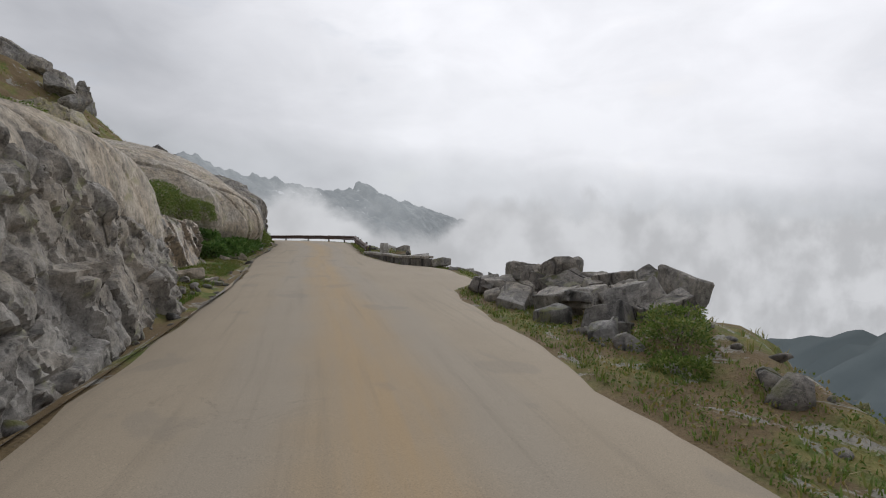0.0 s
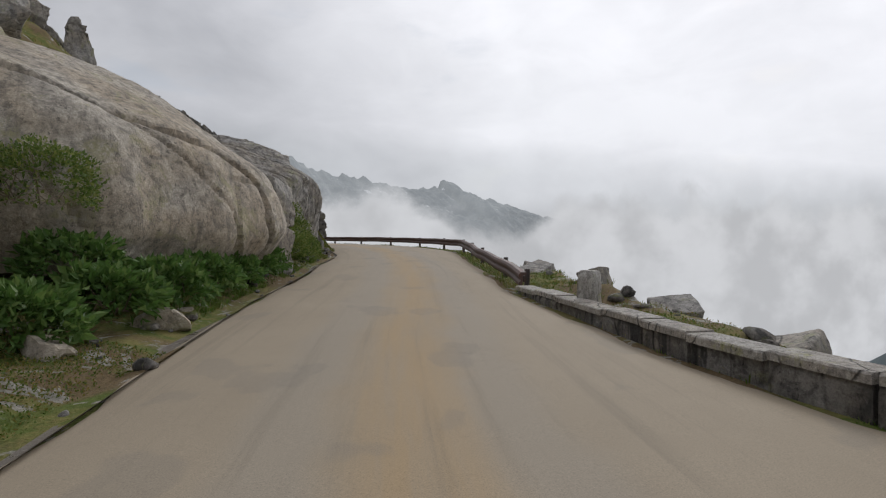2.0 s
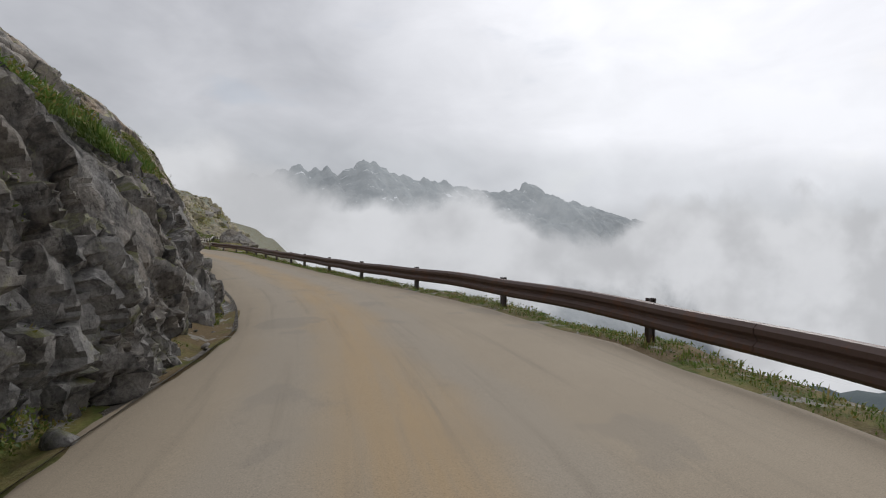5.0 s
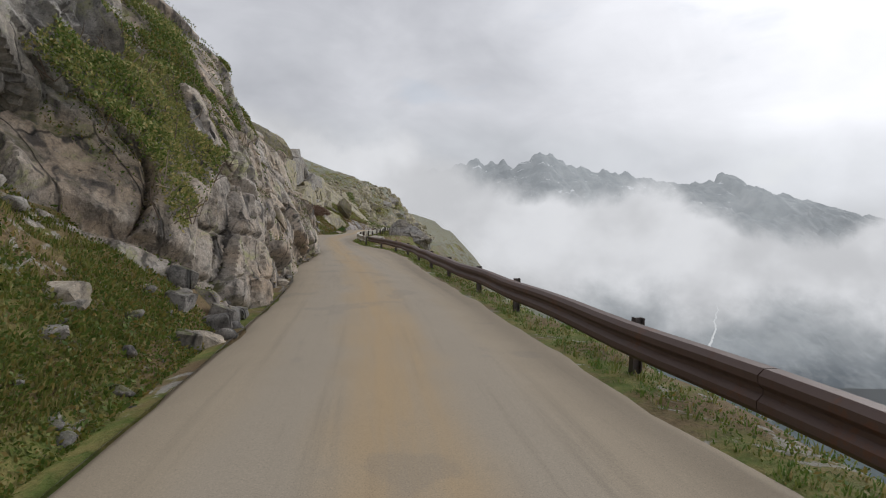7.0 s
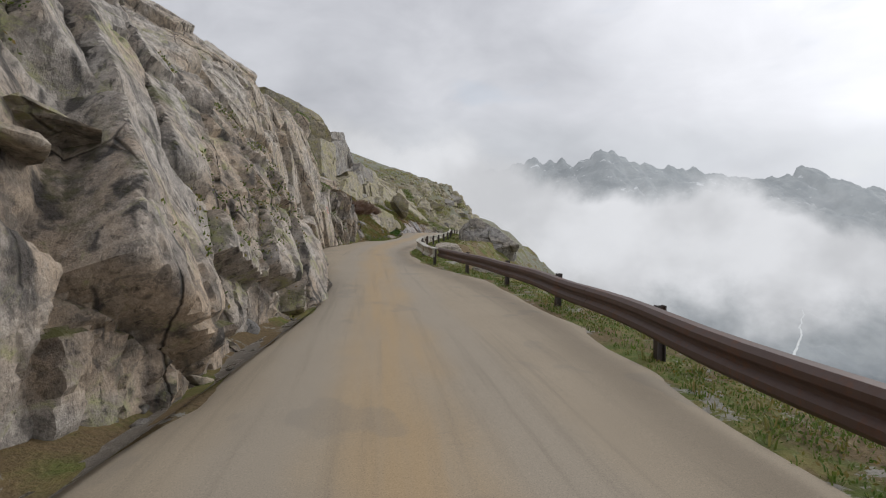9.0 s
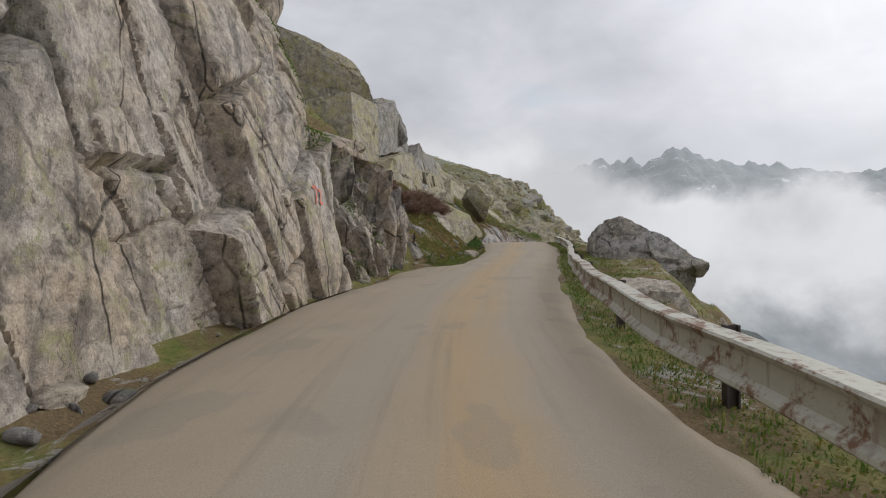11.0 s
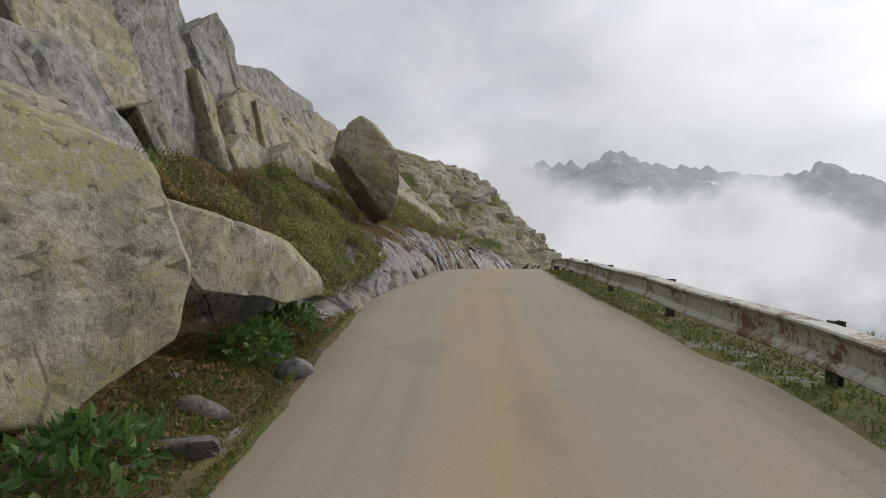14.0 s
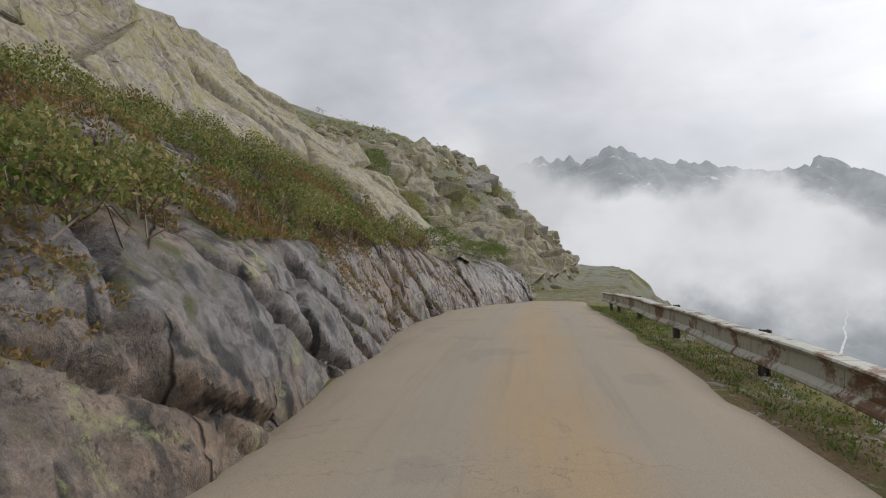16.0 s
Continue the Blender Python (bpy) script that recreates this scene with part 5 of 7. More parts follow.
for i in range(46):
    s = rh.uniform(134, 188)
    back = rh.uniform(1.5, 11)
    a = rh.uniform(1.0, 3.4) * (0.7 + 0.02 * back)
    d = float(EDGE_L(s)) - 1.2 - back
    angular_rock("hillside_boulder", "pale lichen-spotted granite block on the far hillside", (s, d, float(ground_h(s, d)) + 0.15 - 0.06 * a), (a * 1.3, a, a * 0.75), 900 + i, (ROCK_LICHEN, ROCK_LICHEN, ROCK_GREY)[i % 3], group="blocks on the far hillside")
for corners in (((135.0, -9.4, 6.6), (137.4, -8.8, 6.2), (137.0, -9.4, 8.2), (135.6, -10.0, 8.0)), ((138.4, -10.2, 7.4), (140.6, -9.6, 7.0), (140.2, -10.4, 9.0), (138.8, -10.8, 8.8)), ((131.4, -8.2, 5.4), (132.8, -7.6, 5.0), (132.9, -8.2, 6.4), (131.8, -8.6, 6.4)),
                ((142.0, -11.4, 8.6), (145.0, -10.8, 8.4), (144.6, -11.6, 10.2), (142.6, -12.2, 10.2)), ((137.6, -3.6, 2.0), (139.4, -3.1, 1.9), (139.6, -3.4, 2.9), (138.0, -4.0, 3.1)), ((140.2, -3.8, 2.2), (141.8, -3.4, 2.0), (141.6, -3.9, 3.0), (140.4, -4.2, 3.1))):
    hull_rock("granite_block", "angular pale granite block resting on the tilted slab", corners, ROCK_LICHEN, int(corners[0][0] * 10), 1.6, 4, 0.06, group="blocks above the road")
# the pointed rock on the skyline at the start and its neighbours
hull_rock("rock_spire", "upright pointed rock on the skyline", [(49.6, -13.3, 8.6), (50.4, -12.0, 8.6), (51.0, -12.8, 8.6), (49.8, -12.9, 10.4), (50.3, -12.2, 10.2), (50.2, -12.7, 11.7)], ROCK_GREY, 151, 0.5, 4, 0.08, "rock")
for corners in (((29.0, -12.6, 5.6), (30.5, -11.6, 5.4), (31.0, -11.9, 6.8), (29.6, -12.8, 7.2), (32.2, -12.6, 6.6)), ((31.8, -12.0, 5.8), (33.6, -11.4, 5.8), (34.2, -12.2, 7.2), (32.4, -12.8, 7.4)), ((35.0, -12.2, 6.4), (37.4, -11.8, 6.4), (37.0, -12.8, 7.6), (35.4, -13.0, 7.6)),
                ((26.0, -12.4, 5.2), (27.6, -11.8, 5.0), (28.0, -12.4, 6.6), (26.6, -13.2, 6.8))):
    hull_rock("skyline_boulder", "yellow lichen-covered boulder on the slope above the dome", corners, ROCK_LICHEN, int(corners[0][0] * 10), 1.6, 4, 0.08, group="boulders on the upper slope")
for i, (s, d, h, a) in enumerate([(50.6, -14.2, 10.4, 1.5), (48.5, -15.0, 11.0, 1.9), (45.0, -15.4, 11.2, 2.2), (40.0, -14.0, 9.4, 1.9), (36.0, -13.0, 7.8, 1.6)]):
    boulder("skyline_boulder", "weathered grey boulder on the slope above", (s, d, h), (a * 1.3, a, a * 0.8), 160 + i, ROCK_GREY, (0, 15, 30 * i), 4, group="boulders on the upper slope")
for i, (s, d, a) in enumerate([(59.5, -1.9, 0.3), (60.2, -2.2, 0.4), (60.5, -1.85, 0.32), (61.0, -1.9, 0.45), (61.5, -1.8, 0.3), (60.8, -2.4, 0.4)]):
    angular_rock("fallen_rock", "dark broken rock at the foot of the cliff", (s, d, float(ground_h(s, d)) + 0.12), (a * 1.2, a, a * 0.8), 680 + i, ROCK_ROUGH, "rock", "fallen rocks")
# stones along the foot of the slope
rng = np.random.default_rng(5)
for i in range(64):
    s = rng.uniform(4, 140)
    d = EDGE_L(s) - rng.uniform(0.25, 1.0)
    a = rng.uniform(0.14, 0.42)
    boulder("stone", "loose grey stone at the edge of the road", (s, d, float(ground_h(s, d)) + a * 0.05), (a * 1.5, a, a * 0.5), 300 + i, (ROCK_GREY, ROCK_ROUGH, ROCK_SMOOTH)[i % 3], (rng.uniform(-20, 20), rng.uniform(-20, 20), rng.uniform(0, 360)), 3, 5, 60.0, 0.07, category="stone", group="stones along the road")
for s, d, a in ((22.0, -2.9, 0.6), (13.2, -2.9, 0.5), (20.4, -3.2, 0.55), (59.8, -1.85, 0.45), (66.0, -1.7, 0.4), (61.6, -3.4, 0.6), (56.6, -3.0, 0.55), (58.4, -2.6, 0.4), (108.4, -1.5, 0.5), (109.6, -1.45, 0.45)):
    boulder("stone", "pale angular stone lying on the turf", (s, d, float(ground_h(s, d)) + a * 0.12), (a * 1.5, a, a * 0.75), int(400 + s), ROCK_SMOOTH, (8, 5, s * 40), 3, 7, category="stone", group="stones along the road")
# slope rocks: many small ones, one mesh
def scatter_rocks(name, label, count, area, size, mat, seed):
    r = np.random.default_rng(seed)
    v, f = ico(2)
    vs, fs, base = [], [], 0
    for i in range(count):
        s, d = area(r)
        a = size[0] + (size[1] - size[0]) * r.random() ** 2.5
        sc = np.array([a * r.uniform(0.9, 1.7), a * r.uniform(0.7, 1.1), a * r.uniform(0.5, 0.9)])
        n = r.normal(size=(6, 3))
        n /= np.linalg.norm(n, axis=1)[:, None]
        rad = 1 / ((np.clip(v @ n.T / r.uniform(0.6, 1.0, 6), 0.02, None) ** 12).sum(1) ** (1 / 12))
        p = v * np.minimum(rad, 1.25)[:, None] * sc
        m = np.array(Euler((r.uniform(-0.5, 0.5), r.uniform(-0.5, 0.5), r.uniform(0, 6.3))).to_matrix())
        vs.append(p @ m.T + place(s, d, float(ground_h(s, d)) + 0.15 * a))
        fs.append(f + base)
        base += len(v)
    me = mesh_from(name, np.vstack(vs), np.vstack(fs), mat)
    return tagged(new(name, me), label, "rocks", kind="stuff")


scatter_rocks("slope_rocks", "scattered grey rocks half sunk in the turf", 330, lambda r: (lambda s: (s, EDGE_L(s) - FOOT(s) - r.uniform(0.1, 9)))(r.uniform(48, 64) if r.random() < 0.45 else r.uniform(100, 150)), (0.05, 0.26), ROCK_GREY, 31)
scatter_rocks("far_hill_rocks", "pale lichen boulders strewn over the far hillside", 520, lambda r: (lambda s: (s, EDGE_L(s) - r.uniform(0.8, 20)))(r.uniform(150, 186)), (0.12, 0.6), ROCK_LICHEN, 32)
scatter_rocks("shoulder_rocks", "broken stones on the outer shoulder of the road", 260, lambda r: (lambda s: (s, EDGE_R(s) + r.uniform(0.7, 5)))(r.uniform(0, 36)), (0.05, 0.28), ROCK_ROUGH, 33)
scatter_rocks("verge_rubble", "small rubble in the gutter along the cliff", 420, lambda r: (lambda s: (s, EDGE_L(s) - r.uniform(0.05, 0.9)))(r.uniform(2, 142)), (0.03, 0.16), ROCK_ROUGH, 34)


def paint_mark():
    """Faded red painted bars on the rock of the high wall."""
    rock = bpy.data.objects["high_wall"].data
    tree = BVHTree.FromPolygons([v.co for v in rock.vertices], [p.vertices for p in rock.polygons])
    m, t, b = material("red_paint_faded")
    n = tex_noise(t, world_pos(t), 30.0, 4, 0.7)
    t.links.new(mix_node(t, ramp(t, n, [(0.4, 0.0), (0.6, 1.0)]), (0.58, 0.085, 0.05), (0.46, 0.19, 0.14)), b.inputs["Base Color"])
    b.inputs["Roughness"].default_value = 0.8
    mark = tagged(new("paint_mark"), "faded red paint bars on the granite wall", "sign")
    mark.matrix_world = Matrix.Translation(spot(MARK[0], -2.6, MARK[1]))
    inv = mark.matrix_world.inverted()
    for a, c in (((-0.22, 0.16), (-0.02, 0.17)), ((-0.02, 0.17), (-0.12, -0.14)), ((0.06, 0.13), (0.22, 0.10)), ((0.20, 0.10), (0.06, -0.12)), ((0.06, -0.12), (0.24, -0.13))):
        verts = []
        for k in range(7):
            u = k / 6
            for w in (-0.028, 0.028):
                along = Vector((c[0] - a[0], c[1] - a[1])).normalized()
                s = MARK[0] + a[0] + (c[0] - a[0]) * u - along.y * w
                h = MARK[1] + a[1] + (c[1] - a[1]) * u + along.x * w
                p0, p1 = spot(s, -0.5, h), spot(s, -6.0, h)
                hit = tree.ray_cast(p0, (p1 - p0).normalized())[0]
                verts.append((hit if hit else p1) + (p0 - p1).normalized() * 0.03)
        faces = [[2 * k, 2 * k + 1, 2 * k + 3, 2 * k + 2] for k in range(6)]
        o = part("paint_bar", mesh_from("paint_bar", [v[:] for v in verts], faces, m), mark)
        o.matrix_parent_inverse = inv


MARK = (96.0, 1.8)
paint_mark()


# ---- guard rails, low wall, marker stone ----
def sweep(name, line, section, mat, closed=True):
    """A profile (offset to the right, height) in metres carried along s, d, h rows."""
    a = np.array(line, float)
    p = place(a[:, 0], a[:, 1], a[:, 2])
    t = np.gradient(p, axis=0)
    t[:, 2] = 0
    t /= np.linalg.norm(t, axis=1)[:, None]
    right = np.stack([t[:, 1], -t[:, 0], np.zeros(len(t))], -1)
    sec = np.array(section, float)
    v = p[:, None, :] + right[:, None, :] * sec[None, :, 0:1] + np.array([0, 0, 1.0]) * sec[None, :, 1:2]
    n, m = len(a), len(sec)
    faces = [[i * m + j, i * m + (j + 1) % m, (i + 1) * m + (j + 1) % m, (i + 1) * m + j] for i in range(n - 1) for j in range(m if closed else m - 1)]
    if closed:
        faces += [list(range(m))[::-1], list(range((n - 1) * m, n * m))]
    return mesh_from(name, v.reshape(-1, 3), faces, mat, smooth=False)


def post_mesh(name, tall, wide, deep, mat):
    """An I-section steel post."""
    bm = bmesh.new()
    web, fl = 0.012, 0.016
    for cx, cy, sx, sy in ((0, 0, wide, web), (-wide / 2, 0, fl, deep), (wide / 2, 0, fl, deep)):
        g = bmesh.ops.create_cube(bm, size=1.0)
        bmesh.ops.scale(bm, vec=(sx, sy, tall), verts=g["verts"])
        bmesh.ops.translate(bm, vec=(cx, cy, tall / 2 - 0.35), verts=g["verts"])
    return bm_mesh(name, bm, mat)


def guard_rail(label, s0, s1, offset, section, mat, post_at, top, block=None, beam_label=""):
    rail = tagged(new("guard_rail"), label, "guard rail", "guard rails")
    rail.matrix_world = Matrix.Translation(spot(s0, float(offset(s0)), 0))
    inv = rail.matrix_world.inverted()
    cuts = [s0] + [(a + b) / 2 for a, b in zip(post_at[1::2], post_at[2::2])] + [s1]
    for a, b in zip(cuts[:-1], cuts[1:]):
        s = np.linspace(a + 0.01, b - 0.0, max(3, int((b - a) * 2)))
        wave = 0.018 * np.sin(s * 1.7) + 0.015 * np.sin(s * 0.53 + 1)
        me = sweep("beam", np.stack([s, offset(s) + wave, top(s) + 0.4 * wave], -1), section, mat)
        o = part("beam", me, rail, beam_label)
        o.matrix_parent_inverse = inv
    pm = post_mesh("post", 1.03, 0.10, 0.10, POST_STEEL)
    bmc = bmesh.new()
    bmesh.ops.create_cube(bmc, size=1.0)
    bmesh.ops.scale(bmc, vec=(0.05, 0.10, 0.16), verts=bmc.verts)
    bmesh.ops.bevel(bmc, geom=bmc.edges[:], offset=0.01, segments=1, affect="EDGES")
    cm = bm_mesh("bracket", bmc, POST_STEEL)
    for s in post_at:
        d = float(offset(s)) + 0.17
        p0, p1 = spot(s - 0.2, d), spot(s + 0.2, d)
        turn = math.atan2(p1.y - p0.y, p1.x - p0.x) - math.pi / 2
        h = float(top(s)) * U
        m = Matrix.Translation(spot(s, d, 0) + Vector((0, 0, h - 0.66))) @ Matrix.Rotation(turn, 4, "Z") @ Matrix.Rotation(random.uniform(-0.03, 0.03), 4, "Y")
        o = part("post", pm, rail)
        o.matrix_parent_inverse, o.matrix_basis = inv, m
        o = part("bracket", cm, rail)
        o.matrix_parent_inverse, o.matrix_basis = inv, m @ Matrix.Translation((-0.08, 0, 0.44))
    return rail


# heights in the sections are from the top of the beam down, in metres
BOX = [(0.10, 0.0), (-0.02, 0.0), (-0.07, -0.05), (-0.07, -0.11), (-0.02, -0.16), (-0.02, -0.20), (-0.07, -0.25), (-0.07, -0.31), (-0.02, -0.36), (0.02, -0.36), (0.02, -0.08), (0.10, -0.05)]
CHANNEL = [(0.16, 0.0), (-0.05, 0.0), (-0.07, -0.02), (-0.05, -0.05), (0.0, -0.09), (0.0, -0.27), (-0.06, -0.33), (-0.07, -0.36), (-0.05, -0.38), (0.04, -0.34), (0.04, -0.05), (0.16, -0.04)]
RAIL1_D = curve([(25.3, 2.3), (28, 2.35), (31.5, 2.5), (35, 3.0), (38, 3.6), (44, 3.6), (53, 2.55), (60, 2.35), (67, 2.35), (72, 2.6), (76, 2.95), (80, 3.05), (84, 2.6), (86.5, 2.1)])
RAIL1_H = curve([(25, 0.36), (32, 0.46), (38, 0.5), (60, 0.47), (70, 0.5), (90, 0.55)])
posts = [25.6, 28.1, 31.6, 34.8, 38.0, 40.6, 44.0, 47.4, 51.0, 54.7, 58.3, 62.0, 64.5, 67.7, 70.8, 74.3, 77.8, 80.9, 84.0]
guard_rail("long rusty brown steel guard rail on dark posts", 25.2, 86.0, RAIL1_D, BOX, RUST_RAIL, posts, RAIL1_H)
RAIL2_D = curve([(85.6, 2.0), (91, 1.95), (96, 2.05), (103, 2.3), (111, 2.65), (115, 2.75), (120, 2.6), (127, 2.45), (134, 2.4), (142, 2.5), (149, 2.9)])
RAIL2_H = curve([(85, 0.55), (91, 0.52), (97, 0.52), (103, 0.42), (112, 0.45), (120, 0.42), (130, 0.42), (140, 0.5), (150, 0.6)])
posts = [86.6, 90.4, 93.5, 97.0, 100.2, 103.4, 106.6, 109.4, 112.2, 115.2, 118.4, 121.8, 125.0, 128.2, 131.6, 135.0, 138.4, 141.8, 145.0]
guard_rail("old guard rail of peeling white-painted steel with rust spots", 85.8, 148.0, RAIL2_D, CHANNEL, WHITE_RAIL, posts, RAIL2_H)


def low_wall():
    wall = tagged(new("low_wall"), "low grey stone parapet with flat coping along the lay-by", "wall")
    wall.matrix_world = Matrix.Translation(spot(21, 2.8, 0))
    inv = wall.matrix_world.inverted()
    line = curve([(17.6, 3.75), (18.6, 3.35), (20, 3.05), (23, 2.65), (25.2, 2.3)])
    top = curve([(17.6, 0.34), (19.6, 0.29), (22.6, 0.21), (25.2, 0.12)])
    cuts = [17.6, 18.5, 19.3, 20.2, 21.0, 21.9, 22.6, 23.4, 24.3, 25.2]
    for i, (a, b) in enumerate(zip(cuts[:-1], cuts[1:])):
        s = np.linspace(a + 0.012, b - 0.012, 4)
        w = random.uniform(-0.015, 0.015)
        o = part("coping_stone", sweep("coping_stone", np.stack([s, line(s) + w, top(s) + w], -1), [(0.26, 0.0), (-0.13, 0.0), (-0.15, -0.02), (-0.15, -0.1), (0.27, -0.1), (0.27, -0.02)], CONCRETE), wall)
        o.matrix_parent_inverse = inv
        o = part("wall_stone", sweep("wall_stone", np.stack([s, line(s) - w, top(s)], -1), [(0.22, -0.105), (-0.10 + w, -0.105), (-0.11, -0.16), (-0.10, -0.6), (0.22, -0.6)], ROCK_ROUGH), wall)
        o.matrix_parent_inverse = inv


low_wall()


def marker_stone():
    bm = bmesh.new()
    bmesh.ops.create_cube(bm, size=1.0)
    bmesh.ops.scale(bm, vec=(0.40, 0.34, 0.95), verts=bm.verts)
    bmesh.ops.subdivide_edges(bm, edges=bm.edges[:], cuts=5, use_grid_fill=True)
    for v in bm.verts:
        if v.co.z > 0.4:
            v.co.x *= 0.86
            v.co.y *= 0.86
        v.co += 0.014 * noise.noise_vector(v.co * 5)
    bmesh.ops.bevel(bm, geom=[e for e in bm.edges if len(e.link_faces) == 2 and e.calc_face_angle(0) > 0.8], offset=0.02, segments=2, affect="EDGES")
    ob = new("marker_stone", bm_mesh("marker_stone", bm, CONCRETE, True))
    ob.matrix_world = Matrix.Translation(spot(23.2, 2.95, 0.0) + Vector((0, 0, 0.26))) @ Matrix.Rotation(0.45, 4, "Z")
    tagged(ob, "square grey stone marker post with a worn top", "bollard")


marker_stone()


def dry_wall():
    wall = tagged(new("dry_stone_wall"), "dry stone retaining wall on the cliff", "wall")
    wall.matrix_world = Matrix.Translation(spot(75, -4.3, 4.2))
    inv = wall.matrix_world.inverted()
    shapes = []
    for i in range(6):
        p, f = boulder_points((0.62, 0.34, 0.16), 500 + i, 2, 5, 40.0, 0.05)
        shapes.append(mesh_from("stone", p, f, ROCK_GREY))
    r = np.random.default_rng(8)
    for row in range(11):
        s = 74.6 + 0.2 * (row % 2)
        while s < 78.8:
            wdt = r.uniform(0.34, 0.62)
            o = part("stone", shapes[r.integers(6)], wall)
            o.matrix_parent_inverse = inv
            a = spot(s, -4.15 - 0.012 * row, 4.3 + row * 0.112 + 0.028 * (s - 70))
            o.matrix_basis = Matrix.Translation(a) @ Matrix.Rotation(math.pi / 2 + 0.24 + r.uniform(-0.08, 0.08), 4, "Z") @ Matrix.Rotation(r.uniform(-0.05, 0.05), 4, "X") @ Matrix.Diagonal((wdt / 0.5, 1, r.uniform(0.9, 1.15), 1))
            s += wdt * 0.86


dry_wall()


# ---- plants ----
def leaf_cloud(name, centers, radii, count, size, mat, seed, droop=0.3, shape="leaf", down=0.4):
    """Leaves on the outer part of overlapping lumps, as folded quads of two triangles each side."""
    r = np.random.default_rng(seed)
    k = r.integers(len(centers), size=count)
    v = r.normal(size=(count, 3))
    v /= np.linalg.norm(v, axis=1)[:, None]
    v[:, 2] = np.where(v[:, 2] < -down, -v[:, 2], v[:, 2])
    rad = r.uniform(0.55, 1.05, count) ** 0.6
    lump = 1 + 0.28 * vnoise(v * 2.6 + seed, seed)
    p = np.array(centers)[k] + v * np.array(radii)[k] * (rad * lump)[:, None]
    a = v * 0.7 + r.normal(size=(count, 3)) * 0.6 + np.array([0, 0, 0.35 - droop])
    a /= np.linalg.norm(a, axis=1)[:, None]
    b = np.cross(a, r.normal(size=(count, 3)))
    b /= np.linalg.norm(b, axis=1)[:, None]
    n = np.cross(a, b)
    L = size * r.uniform(0.6, 1.3, count)[:, None]
    W = L * 0.5
    verts = np.stack([p, p + a * L * 0.5 + b * W * 0.5 + n * L * 0.08, p + a * L - n * L * 0.1, p + a * L * 0.5 - b * W * 0.5 + n * L * 0.08], 1).reshape(-1, 3)
    i = np.arange(count)[:, None] * 4
    return mesh_from(name, verts, np.hstack([i, i + 1, i + 2, i + 3]), mat, smooth=False)


def stems_mesh(name, centers, radii, count, mat, seed, base_z=-0.3, thick=0.006, spread=1.0, reach=1.0):
    r = np.random.default_rng(seed)
    verts, faces = [], []
    for i in range(count):
        k = r.integers(len(centers))
        c, q = np.array(centers[k]), np.array(radii[k])
        v = r.normal(size=3)
        v /= np.linalg.norm(v)
        v[2] = abs(v[2])
        tip = c + v * q * r.uniform(0.75, 1.08) * reach
        root = np.array([c[0] + r.uniform(-0.4, 0.4) * q[0] * spread, c[1] + r.uniform(-0.4, 0.4) * q[1] * spread, c[2] + base_z * q[2]])
        mid = root * 0.45 + tip * 0.55 + r.normal(size=3) * 0.08 + np.array([0, 0, 0.12 * q[2]])
        side = np.cross(tip - root, [0.3, 0.2, 1])
        side /= np.linalg.norm(side) + 1e-9
        up = np.cross(side, tip - root)
        up /= np.linalg.norm(up) + 1e-9
        b = len(verts)
        for pt, w in ((root, thick * 2), (mid, thick * 1.3), (tip, thick * 0.5)):
            for e in (side, -0.5 * side + 0.87 * up, -0.5 * side - 0.87 * up):
                verts.append((pt + e * w).tolist())
        for j in (0, 3):
            for e in range(3):
                faces.append([b + j + e, b + j + (e + 1) % 3, b + j + 3 + (e + 1) % 3, b + j + 3 + e])
    return mesh_from(name, verts, faces, mat, smooth=False)


def carpet_mesh(name, s, d, h, tall, size, mat, seed):
    """Low close-growing leaves over a patch of slope, in clumps."""
    r = np.random.default_rng(seed)
    n = len(s)
    p = place(s, d, h)
    clump = np.clip(0.45 + 1.1 * fbm(p * 0.85, 3, seed), 0.04, 1.15)
    p[:, 2] += tall * clump * r.uniform(0.15, 1.0, n) ** 0.6
    a = r.normal(size=(n, 3)) * 0.75 + np.array([0.25, -0.1, 0.55])
    a /= np.linalg.norm(a, axis=1)[:, None]
    b = np.cross(a, r.normal(size=(n, 3)))
    b /= np.linalg.norm(b, axis=1)[:, None]
    L = size * r.uniform(0.6, 1.4, n)[:, None]
    v = np.stack([p, p + a * L * 0.5 + b * L * 0.26, p + a * L, p + a * L * 0.5 - b * L * 0.26], 1).reshape(-1, 3)
    i = np.arange(n)[:, None] * 4
    return mesh_from(name, v, np.hstack([i, i + 1, i + 2, i + 3]), mat, smooth=False)


def patch(count, s0, s1, d0, d1, seed, holes=-0.3, freq=0.9):
    r = np.random.default_rng(seed)
    s, d = r.uniform(s0, s1, count), r.uniform(min(d0, d1), max(d0, d1), count)
    keep = fbm(np.stack([s * freq, d * freq, 0 * s], -1), 3, seed + 3) > holes
    return s[keep], d[keep]


def ground_cover(name, label, count, s0, s1, d0, d1, tall, size, mat, seed, surf=ground_h, holes=-0.3, from_edge=None):
    s, d = patch(count, s0, s1, d0, d1, seed, holes)
    if from_edge is not None:
        d = d + from_edge(s)
    return tagged(new(name, carpet_mesh(name, s, d, surf(s, d), tall, size, mat, seed)), label, "plants", kind="stuff")


